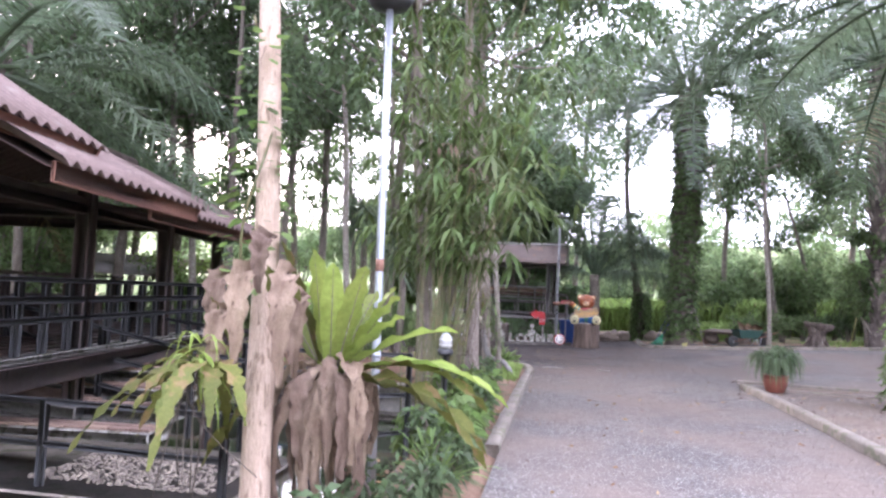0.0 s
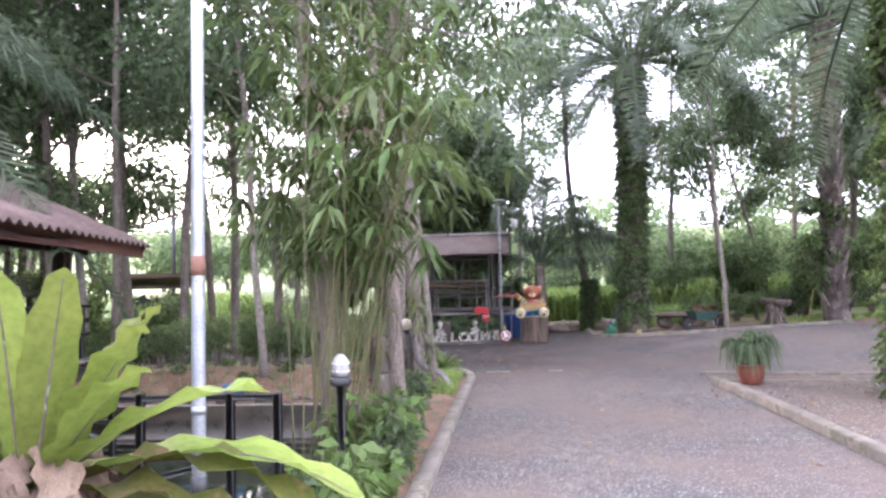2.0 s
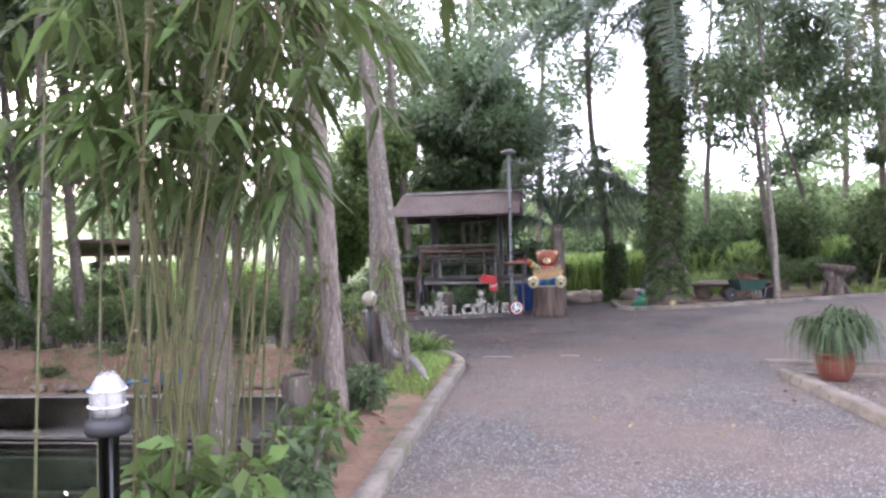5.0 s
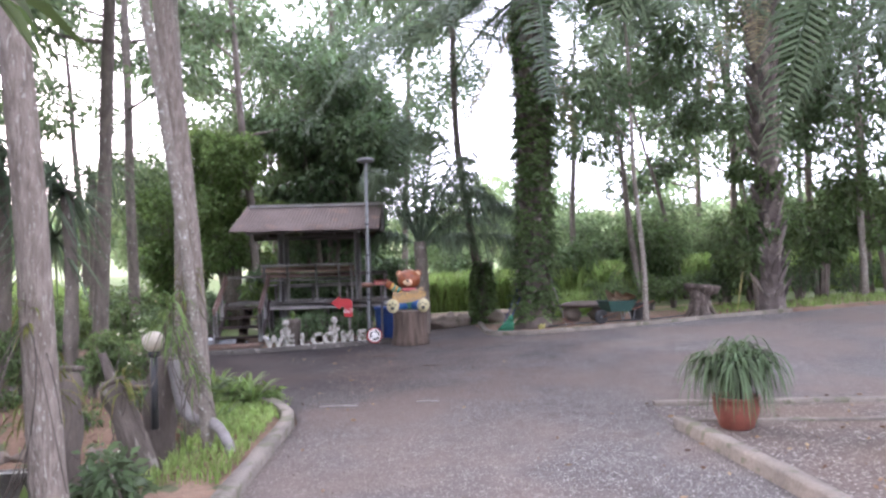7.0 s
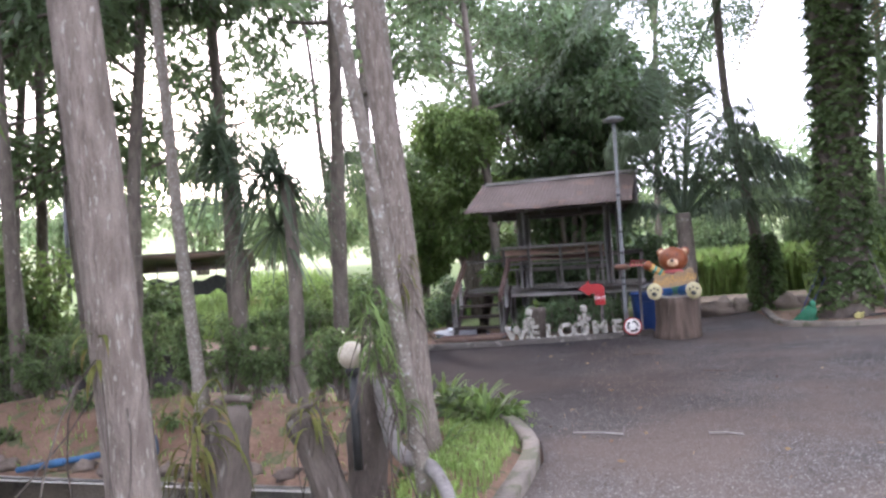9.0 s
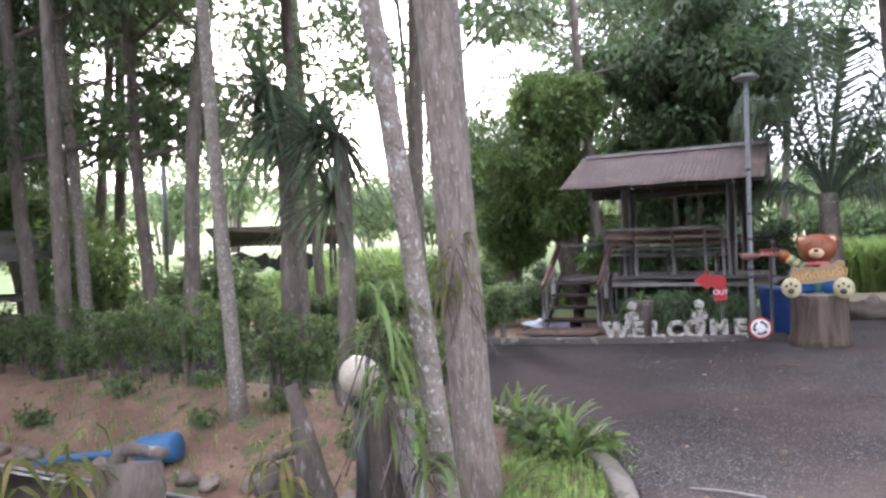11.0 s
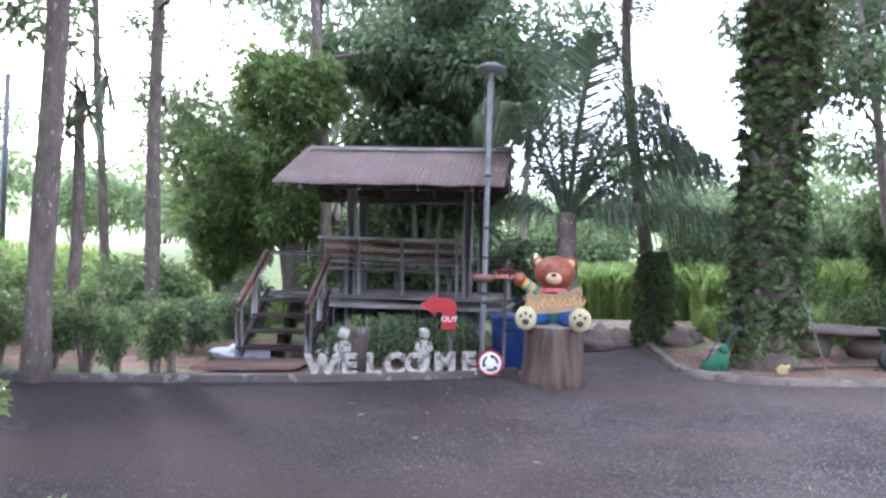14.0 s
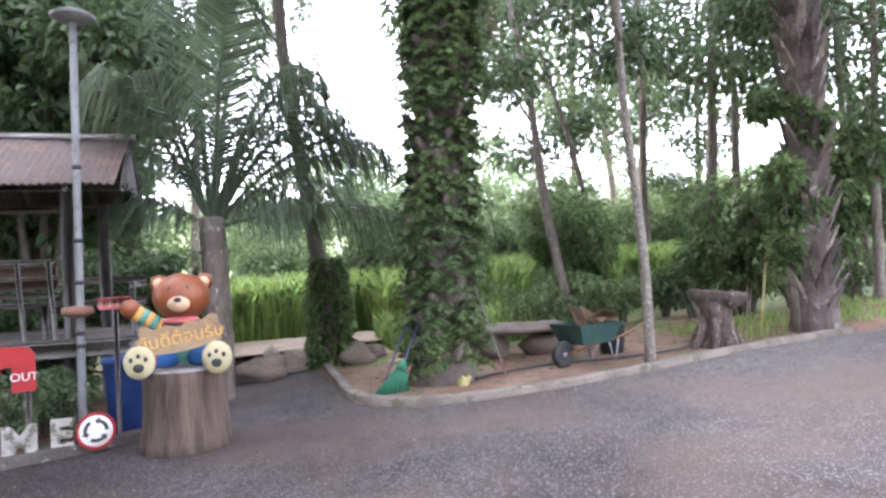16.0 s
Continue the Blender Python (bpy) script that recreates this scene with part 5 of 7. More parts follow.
# potted plant
pot = thing("potted_palm", "ponytail plant with drooping leaves in a terracotta pot", "potted plant", pose(3.86, 12.62, 0.004) @ Matrix.Diagonal((1.08, 1.08, 1.08, 1)))
part("pot", MB().lathe([(0.12, 0.0), (0.14, 0.02), (0.182, 0.14), (0.19, 0.2), (0.184, 0.245), (0.196, 0.255), (0.196, 0.28), (0.175, 0.28), (0.165, 0.23)], 32), M_TERRA, pot, "terracotta pot")
part("potting_soil", MB().lathe([(0.175, 0.22), (0.17, 0.24), (0.02, 0.25)], 20), M_STUMP, pot)
part("stem", gnarled([(0, 0, 0.22), (0.01, 0, 0.42), (0.0, 0.01, 0.56)], 0.05, 0.035, MB(), 10, 0.1), M_STUMP, pot)
pl = MB()
HEADS = [(0.0, 0.0, 0.62), (-0.2, 0.05, 0.58), (0.2, -0.06, 0.6), (0.05, 0.18, 0.56), (-0.07, -0.18, 0.55), (0.12, 0.1, 0.68)]
for k in range(620):
    hx, hy, hz = HEADS[k % 6]
    a = rng.uniform(0, 6.28)
    c, s = math.cos(a), math.sin(a)
    R = rng.uniform(0.1, 0.34)
    o = np.array((hx * 0.7, hy * 0.7, hz - 0.05))
    mid = (hx + c * R * 0.7, hy + s * R * 0.7, hz + rng.uniform(0.02, 0.26))
    end = np.array((hx + c * R, hy + s * R, max(0.1, hz - rng.uniform(0.05, 0.48))))
    pl.ribbon(arc(o, mid, end, 6), np.array([0.008, 0.018, 0.02, 0.018, 0.012, 0.002]) * rng.uniform(0.7, 1.2), fold=0.3)
part("leaf_tuft", pl, M_LEAF, pot)

# twigs on the road
for i, (x, y, a, l) in enumerate(((-0.01, 14.53, 0, 0.44), (1.05, 14.58, -4, 0.27), (1.25, 17.7, -18, 0.32), (2.3, 16.4, -20, 0.5), (0.4, 19.3, 8, 0.45))):
    t = thing("dry_twig", "thin dry twig lying on the gravel", "twig", pose(x, y, 0.012, 0, 0, a), "twigs")
    part("stick", MB().tube([(-l / 2, 0, 0), (0, 0.015, 0.004), (l / 2, -0.01, 0)], 0.008 if i < 2 else 0.007, 6), M_GREYWOOD if i < 2 else M_STUMP, t)

# ---- far things ----
far = thing("sign_shelter", "far shelter with a rusty pale roof on thin posts", "shelter", pose(-13.3, 26.4, 0.45, 0, 0, 30) @ Matrix.Diagonal((0.75, 0.75, 0.75, 1)))
part("roof", MB().box((5.2, 2.4, 0.1), pose(0, 0.6, 2.35, -16, 0, 0)), M_ROOF, far)
for x in (-2.3, 2.3):
    for y in (-0.4, 1.6):
        part("post", MB().tube([(x, y, -1.2), (x, y, 2.4)], 0.07, 8), M_DARKWOOD, far)
board2 = thing("dark_board", "long dark shaped board hanging beneath the shelter roof", "sign", pose(-13.1, 26.0, 0.45, 0, 0, 30) @ Matrix.Diagonal((0.72, 0.72, 0.75, 1)))
bd = MB()
n2 = 24
top = [(-1.6 + 3.3 * i / n2, 1.62 + 0.1 * math.sin(i * 0.7) - (0.25 if i in (11, 12, 13) else 0)) for i in range(n2 + 1)]
low = [(x, z - 0.62 + 0.06 * math.sin(i * 1.3) + (0.2 if i in (0, 11, 12, 13, n2) else 0)) for i, (x, z) in enumerate(top)]
for yy in (-0.05, 0.05):
    bd.v.append(np.array([(x, yy, z) for x, z in top + low]))
kk = n2 + 1
bd.n = 4 * kk
q = [(i, i + 1, kk + i + 1, kk + i) for i in range(n2)] + [(3 * kk + i, 3 * kk + i + 1, 2 * kk + i + 1, 2 * kk + i) for i in range(n2)]
q += [(2 * kk + i, 2 * kk + i + 1, i + 1, i) for i in range(n2)] + [(kk + i, kk + i + 1, 3 * kk + i + 1, 3 * kk + i) for i in range(n2)]
bd.f.append((np.array(q), 0))
part("panel", bd, M_BLACK, board2, smooth=False)
part("hanger", MB().tube([(-1.2, 0, 1.6), (-1.2, 0.1, 2.4)], 0.02, 6), M_BLACK, board2)
part("hanger", MB().tube([(1.2, 0, 1.6), (1.2, 0.1, 2.4)], 0.02, 6), M_BLACK, board2)
frame_sign = thing("wire_sign", "thin open-work lettering frame on tall posts, unreadable at this distance", "sign", pose(-18.5, 31.0, 0.5, 0, 0, 28))
for x in (-3.2, 3.4):
    part("post", MB().tube([(x, 0, -1), (x, 0, 6.6)], 0.09, 8), M_BLACK, frame_sign)
for z in (6.4, 4.2):
    part("wire", MB().tube([(-3.2, 0, z), (3.4, 0, z)], 0.03, 6), M_BLACK, frame_sign)
for i in range(15):
    part("mark", MB().tube([(-2.7 + i * 0.4, 0, 5.0 + 0.3 * math.sin(i * 2.1)), (-2.5 + i * 0.4, 0, 5.6 + 0.25 * math.cos(i * 1.7)), (-2.35 + i * 0.4, 0, 5.1)], 0.05, 6), M_BLACK, frame_sign)
hut2 = thing("garden_hut", "small open hut with pale sheet roof among the trees", "hut", pose(-13.5, 18.3, 0.03, 0, 0, 35) @ Matrix.Diagonal((0.8, 0.8, 0.95, 1)))
part("roof", MB().box((3.6, 1.5, 0.06), pose(0, -0.6, 2.05, 24, 0, 0)), M_RIDGE, hut2)
part("roof", MB().box((3.6, 1.5, 0.06), pose(0, 0.7, 2.05, -24, 0, 0)), M_ROOF, hut2)
for x in (-1.4, 1.4):
    for y in (-0.9, 0.9):
        part("post", MB().box((0.12, 0.12, 2.0), pose(x, y, 0.95)), M_GREYWOOD, hut2)
part("deck", MB().box((3.2, 2.2, 0.1), pose(0, 0, 0.5)), M_GREYWOOD, hut2)
for y in (-1.0, 1.0):
    part("rail", MB().box((3.0, 0.06, 0.1), pose(0, y, 0.95)), M_GREYWOOD, hut2)


# ---- trees ----
def sphere_dirs(n):
    return unit(rng.normal(size=(n, 3)))


def crown_mesh(centres, radii, n, size, aspect=0.42, droop=0.2, flat=0.75):
    """Leaves in clumps round the centres, denser towards each clump's shell."""
    b = MB()
    for c, r in zip(centres, radii):
        k = max(20, int(n * r * r / sum(q * q for q in radii)))
        d = sphere_dirs(k)
        rad = r * rng.uniform(0.25, 1.0, (k, 1)) ** 0.6
        p = np.asarray(c) + d * rad * np.array([1, 1, flat])
        out = unit(d + rng.normal(size=(k, 3)) * 0.8 - np.array([0, 0, 0.4]))
        ln = size * rng.uniform(0.6, 1.3, k)
        b.leaves(p, out, ln, ln * aspect, droop=droop)
    return b


def tree(base, at4, r, h, crown, bark, leaf, label, n=5000, size=0.17, z0=None, limbs=7, group="", low=0.45, name="tree"):
    """A leaning tapered trunk with limbs, and clumps of leaves at their ends. crown: its reach."""
    zb = float(height(*base)) if z0 is None else z0
    t = thing(name, label, "tree", pose(base[0], base[1], zb), group)
    lx, ly = (at4[0] - base[0]) / 4, (at4[1] - base[1]) / 4
    zs = np.linspace(-0.3, h, 14)
    wob = 0.03 * np.sin(zs * 1.3 + base[0])
    pts = np.stack([lx * zs + wob, ly * zs - wob * 0.6, zs], 1)
    b = MB()
    rr = np.interp(zs, [-0.3, 0, 0.35, h * 0.6, h], [r * 1.5, r * 1.35, r * 1.05, r * 0.75, r * 0.3])
    b.tube(pts, rr, 12, rough=0.05)
    cs, rs = [], []
    for i in range(limbs):
        f = low + (0.98 - low) * (i + rng.uniform(0, 0.8)) / limbs
        z = h * f
        a = rng.uniform(0, 6.28) + i * 2.4
        o = np.array([lx * z, ly * z, z])
        reach = crown * rng.uniform(0.55, 1.0) * (1.15 - 0.5 * abs(f - 0.7))
        e = o + np.array([math.cos(a) * reach, math.sin(a) * reach, reach * rng.uniform(0.25, 0.7)])
        mid = (o + e) / 2 + np.array([0, 0, -0.1 * reach])
        lim = arc(o, mid, e, 7)
        b.tube(lim, np.linspace(r * 0.42 * (1.2 - f * 0.6), 0.012, 7), 6)
        cs += [tuple(e), tuple(lim[4] + rng.normal(size=3) * 0.2)]
        rs += [crown * rng.uniform(0.3, 0.48), crown * rng.uniform(0.22, 0.36)]
    cs.append((lx * h, ly * h, h))
    rs.append(crown * 0.4)
    part("trunk", b, bark, t)
    part("crown", crown_mesh(cs, rs, n, size), leaf, t)
    return t


tree((-1.55, 3.48), (-1.92, 4.01), 0.085, 7.5, 1.6, M_BARKT, M_LEAF, "slender tan-barked tree wrapped in ferns and vine", n=2500, low=0.72)
tree((-1.68, 9.2), (-1.98, 9.4), 0.12, 8.5, 2.0, M_BARKD, M_LEAF, "dark spotted trunk standing in the bamboo", n=3500, low=0.6)
tree((-1.19, 10.4), (-1.37, 10.19), 0.087, 9.5, 3.4, M_BARK, M_LEAF, "slim pale-barked tree in the planting bed", n=9000, low=0.6)
# Crown widened out of view, added to shade the junction road below.
tree((-1.37, 13.88), (-1.6, 13.69), 0.125, 11, 4.8, M_BARK, M_LEAF, "pale ridged tree trunk carrying orchids by the kerb", n=20000, low=0.58, limbs=10)
tree((-0.97, 12.69), (-1.31, 12.19), 0.05, 8, 1.6, M_BARKL, M_LEAF, "thin lichen-spotted tree leaning over the stump", n=2500, low=0.65)
# Another unseen crown, spread wide to darken the road's left side.
tree((-1.88, 14.94), (-1.78, 14.4), 0.095, 10.5, 4.4, M_BARKL, M_LEAF, "lichen-spotted tree close behind the pale trunk", n=16000, low=0.6, limbs=9)
tree((-4.85, 15.5), (-5.1, 15.45), 0.08, 10, 2.2, M_BARKL, M_LEAF, "straight slender lichen-spotted tree behind the hedge", n=4500, low=0.55)
tree((-8.36, 16.05), (-8.3, 15.9), 0.1, 10, 2.4, M_BARKD, M_LEAF, "straight dark tree on the soil bank", n=5000, low=0.5)
tree((6.33, 21.55), (6.26, 21.7), 0.06, 9, 1.8, M_BARKL, M_LEAF, "thin lichen-spotted tree beside the wheelbarrow", n=4500, low=0.45)
tree((7.98, 26.3), (7.84, 27.1), 0.1, 9, 2.3, M_BARKD, M_LEAF, "leaning dark-barked tree behind the wheelbarrow", n=6000, low=0.45)
tree((9.9, 27.5), (9.1, 27.9), 0.075, 7, 1.8, M_BARKD, M_LEAF, "thin leaning tree before the thicket", n=4500, low=0.45)

# the wood round about, from a few models
rng = np.random.default_rng(21)
MODELS = [
    tree((-11.8, 18.6), (-12.0, 18.6), 0.11, 11, 3.0, M_BARKD, M_LEAF, "tall dark-trunked woodland tree with small leaves", n=6500, size=0.2, group="woodland trees", low=0.3, limbs=11),
    tree((-9.4, 23.4), (-9.7, 23.4), 0.12, 12, 2.4, M_BARKD, M_LEAF, "tall dark-trunked woodland tree with small leaves", n=5200, size=0.2, group="woodland trees", low=0.45, limbs=9),
    tree((13.4, 31.0), (13.2, 30.6), 0.13, 12, 3.4, M_BARKD, M_LEAF, "tall dark-trunked woodland tree with small leaves", n=7000, size=0.21, group="woodland trees", low=0.32, limbs=11),
    tree((-2.4, 31.2), (-2.2, 31.4), 0.1, 10, 2.6, M_BARKL, M_LEAFD, "slender woodland tree with a dense dark crown", n=6000, size=0.2, group="woodland trees", low=0.35, limbs=10),
]
TALL = [(-1.2, 36, 2), (0.9, 40, 1), (-7, 43, 2), (-3.6, 41, 0), (14.5, 37, 0), (19, 40, 2), (-1.6, 44, 2)]
for i, (x, y, k) in enumerate(TALL):
    copy_thing(MODELS[k], Matrix.Translation((x, y, float(height(x, y)))) @ Euler((0, 0, i * 2.3)).to_matrix().to_4x4() @ Matrix.Diagonal((1.35, 1.35, 1.3, 1)))
WOOD = [(-8.0, 26.2, 1), (-7.2, 19.8, 1), (-15.0, 21.5, 1), (-11.6, 15.2, 0), (-13.6, 12.6, 3), (-12.6, 17.4, 1), (-17, 16, 2), (-16.5, 10.5, 0), (-20, 20, 2),
        (-13.2, 9.0, 1), (-15.5, 6.2, 2), (-11.2, 12.4, 1), (-22, 13, 0), (-18.2, 19.4, 0), (-4.2, 34, 1), (-6, 38, 3), (-6.2, 24.6, 1), (-2.6, 33, 0), (-10.2, 17.8, 3), (-13.2, 15.4, 0), (-14.6, 18.0, 3),
        (12.5, 27.5, 2), (14.2, 25.0, 0), (15.5, 29.5, 2), (17.5, 24.5, 2), (13.0, 23.6, 3), (18.5, 28, 0), (20.5, 23.5, 2), (17.0, 33, 0), (22.5, 27, 3),
        (16, 20.5, 0), (19.5, 17, 2), (17.5, 12, 0), (22, 10, 2), (16, 5, 3), (20, -2, 2), (-20, 2, 2), (-10.5, 17.0, 0), (-12.5, 20.2, 0), (-14.8, 20.8, 0), (-9.4, 18.4, 0), (-5.2, 20.2, 1), (-7.6, 17.4, 1), (-3.4, 27.0, 1), (-5.0, 31.0, 1), (7.2, 31.5, 1), (-14, -4, 0), (0, -14, 2), (9, -12, 0), (-9, -13, 3)]
for i, (x, y, k) in enumerate(WOOD):
    s = 0.85 + 0.35 * ((i * 37) % 11) / 11
    copy_thing(MODELS[k], Matrix.Translation((x, y, float(height(x, y)))) @ Euler((0, 0, i * 1.9)).to_matrix().to_4x4() @ Matrix.Diagonal((s, s, s, 1)))


def bush(base, size, n, leaf, label, leafsize=0.12, name="bush", group="", stems=6, category="bush"):
    """A shrub with stems and clumps of leaves, wide as size[0], tall as size[2]."""
    zb = float(height(*base))
    t = thing(name, label, category, pose(base[0], base[1], zb), group)
    b, cs, rs = MB(), [], []
    for i in range(stems):
        a = rng.uniform(0, 6.28)
        e = np.array([math.cos(a) * size[0] * rng.uniform(0.2, 0.8), math.sin(a) * size[1] * rng.uniform(0.2, 0.8), size[2] * rng.uniform(0.45, 0.95)])
        if stems > 11:
            b = MB()
        b.tube(arc((e[0] * 0.15, e[1] * 0.15, -0.1), (e[0] * 0.3, e[1] * 0.3, e[2] * 0.6), e, 5), np.linspace(0.02 + size[2] * 0.012, 0.006, 5), 6)
        if stems > 11:
            part("stem", b, M_BARKD, t)
        cs += [tuple(e), tuple(e * 0.6)]
        rs += [min(size) * rng.uniform(0.35, 0.6), min(size) * rng.uniform(0.3, 0.5)]
    if stems <= 11:
        part("woody_base", b, M_BARKD, t)
    part("foliage", crown_mesh(cs, rs, n, leafsize), leaf, t)
    return t


# dense trees behind the hut
bush((-1.6, 28.6), (3.2, 2.0, 8.2), 30000, M_LEAFD, "dense dark green mango-like tree behind the hut", 0.24, "broadleaf_tree", stems=16, category="tree")
bush((-1.6, 31.4), (2.0, 1.8, 9.0), 15000, M_LEAFD, "dense dark green tree behind the hut roof", 0.22, "broadleaf_tree", stems=12, category="tree")
bush((-6.4, 28.8), (1.5, 1.4, 4.6), 12000, M_LEAFL, "feathery light-green bamboo thicket beside the hut", 0.17, "bamboo_thicket", stems=14, category="bamboo")
bush((-4.4, 27.6), (2.5, 1.3, 6.4), 26000, M_LEAFL, "feathery green bamboo thicket beside the hut", 0.16, "bamboo_thicket", stems=16, category="bamboo")
bush((-7.0, 30.0), (2.2, 2.0, 5.6), 20000, M_HAZELEAF, "tall haze-paled green thicket beyond the hut", 0.18, "bamboo_thicket", stems=14, category="bamboo")
bush((-2.9, 25.9), (0.7, 0.6, 1.9), 1800, M_LEAFL, "light-green shrub at the hut's corner", 0.2)
for x, y, s in ((-1.4, 21.95, 0.5), (-0.55, 22.15, 0.5), (-2.0, 21.75, 0.45), (-0.95, 22.1, 0.5), (-0.2, 22.3, 0.5), (-1.75, 22.3, 0.55), (-1.15, 22.5, 0.55), (-0.5, 22.65, 0.55)):
    bush((x, y), (0.42, 0.3, s + 0.15), 900, M_LEAFD, "dark leafy shrub under the hut floor", 0.07, group="shrubs under the hut")

for i in range(9):
    x = -3.2 + i * 0.5
    bush((x, 26.3 + 0.3 * (i % 2)), (0.7, 0.6, rng.uniform(1.5, 2.3)), 2200, M_LEAFD, "dark leafy shrub behind the hut", 0.13, group="shrubs behind the hut", stems=9)
for x, y, s in ((-3.9, 23.2, 0.9), (-4.5, 22.6, 0.8), (-5.1, 22.9, 0.9), (-4.2, 24.2, 1.2), (-2.6, 24.4, 0.7), (-1.6, 24.6, 0.75), (-0.6, 24.5, 0.75)):
    bush((x, y), (0.5, 0.45, s), 1600, M_LEAFD, "dark leafy shrub round the hut's stilts", 0.09, group="shrubs round the hut", stems=8)

# thicket and far green behind the palm bed
for i in range(15):
    x = 3.5 + i * 1.5 + rng.uniform(-0.4, 0.4)
    y = 33 + rng.uniform(-2, 4)
    bush((x, y), (1.9, 1.4, rng.uniform(2.2, 4.0)), 4200, M_HAZELEAF, "scrub in haze-paled green behind the tall grass", 0.2, "scrub_bush", "scrub bushes", 9)
for i in range(26):
    a = -1.15 + i * 0.092
    x, y = 52 * math.sin(a), 10 + 52 * math.cos(a) * 0.9
    bush((x, y), (4.6, 3.2, rng.uniform(5, 9)), 3600, M_HAZELEAF, "far woodland clump in haze-paled green", 0.42, "woodland_clump", "far woodland", 9)
for i in range(12):
    x = 9.8 + i * 0.9 + rng.uniform(-0.2, 0.2)
    bush((x, 24.6 + rng.uniform(-0.3, 0.5)), (0.8, 0.6, rng.uniform(0.9, 1.4)), 1500, M_LEAF, "clipped green shrub along the road's far side", 0.08, "hedge_bush", "roadside shrubs", 7)
for i in range(9):
    x = 6.3 + i * 0.55 + rng.uniform(-0.2, 0.2)
    bush((x, 25.2 + rng.uniform(-0.3, 0.3)), (0.55, 0.45, rng.uniform(0.7, 1.2)), 1100, M_HEDGE, "leafy green shrub behind the palm bed", 0.09, "hedge_bush", "roadside shrubs", 6)
for x, y, s in ((10.4, 24.3, 2.4), (12.2, 24.2, 3.2), (13.8, 23.6, 3.4), (8.6, 27.4, 2.6), (6.4, 28.5, 2.2)):
    bush((x, y), (1.2, 1.0, s), 5000, M_HEDGE, "broad green bush beneath the trees", 0.17, "broad_bush", "broad bushes", 11)


def grass_field(x0, x1, y0, y1, n, h0, h1, wid, name, label, material):
    b = MB()
    x, y = rng.uniform(x0, x1, n), rng.uniform(y0, y1, n)
    z = height(x, y)
    a = rng.uniform(0, 6.28, n)
    h = rng.uniform(h0, h1, n)
    le = h * rng.uniform(0.1, 0.6, n)
    p = np.stack([x, y, z], 1)
    dr = np.stack([np.cos(a), np.sin(a), np.zeros(n)], 1)
    sd = np.stack([-np.sin(a), np.cos(a), np.zeros(n)], 1) * (wid * rng.uniform(0.6, 1.3, n))[:, None]
    up = np.array([0, 0, 1.0])
    m1 = p + up * (h * 0.65)[:, None] + dr * (le * 0.3)[:, None]
    tp = p + up * (h * 0.85)[:, None] + dr * le[:, None]
    b.quads(np.stack([p - sd * 0.6, p + sd * 0.6, m1 + sd, m1 - sd], 1))
    b.quads(np.stack([m1 - sd, m1 + sd, tp], 1))
    return tagged(part(name, b, material, smooth=False), label, "grass", kind="stuff")


grass_field(4.6, 17, 27.6, 33, 24000, 0.5, 1.7, 0.042, "tall_grass", "tall bright green cane grass behind the palm bed", M_GRASS)
grass_field(0.4, 4.8, 29.3, 33, 8000, 0.6, 1.7, 0.042, "tall_grass", "tall bright green cane grass beyond the dirt track", M_GRASS)
grass_field(4.2, 6.8, 25.0, 27.2, 2600, 0.2, 0.8, 0.015, "tall_grass", "ragged green grass at the thicket's edge", M_GRASS)
grass_field(-15, -4.5, 23.5, 31, 16000, 0.2, 0.7, 0.018, "meadow_grass", "light green grass on the slope beyond the road", M_GRASS)
grass_field(-1.5, -0.62, 13.2, 15.3, 2600, 0.03, 0.13, 0.006, "lawn_grass", "short green grass in the kerbed bed", M_GRASS)
grass_field(-1.25, -0.6, 11.6, 13.4, 1100, 0.03, 0.16, 0.006, "lawn_grass", "short green grass in the kerbed bed", M_GRASS)
grass_field(8, 14, 22.0, 24.0, 2500, 0.04, 0.2, 0.008, "verge_grass", "patchy short grass on the verge", M_GRASS)
grass_field(-8, -2.2, 14.5, 16.6, 900, 0.03, 0.14, 0.008, "verge_grass", "sparse grass on the soil bank", M_GRASS)


for i, (x, y, h) in enumerate(((-11.2, 18.6, 2.4), (-9.4, 19.4, 1.8), (-7.4, 23.2, 1.2),
                               (-12.8, 13.4, 2.6), (-14.6, 11.0, 3.0), (-6.6, 25.4, 1.3))):
    bush((x, y), (1.3, 1.1, h), 3400, M_HEDGE if i % 2 else M_LEAFL, "loose green bush in the garden beyond the road", 0.16, "garden_bush", "garden bushes", 10)

for x, y, h in ((-18.5, 18.5, 6.2), (-20, 15.5, 6.0), (-15.8, 16.2, 5.6), (-16.8, 21.0, 6.2), (-13.2, 14.6, 4.6), (-19.5, 22.8, 6.6)):
    bush((x, y), (1.9, 1.7, h), 8000, M_HEDGE, "tall loose green shrub between the woodland trees", 0.17, "tall_shrub", "tall shrubs", 12)

# ---- hedges ----
def hedge_shrub(x, y, s, k):
    return bush((x, y), (0.38, 0.32, s), 1300, M_HEDGE, "thin-stemmed leafy hedge shrub", 0.07, "hedge_shrub", k, 6)


for i in range(22):
    hedge_shrub(-2.7 - i * 0.42 + rng.uniform(-0.1, 0.1), 15.95 + rng.uniform(-0.12, 0.12) + 0.012 * i, rng.uniform(0.75, 1.15), "near hedge")
for i in range(34):
    hedge_shrub(-3.75 - i * 0.36 + rng.uniform(-0.1, 0.1), 20.65 + rng.uniform(-0.1, 0.3), rng.uniform(0.75, 1.1), "far hedge")


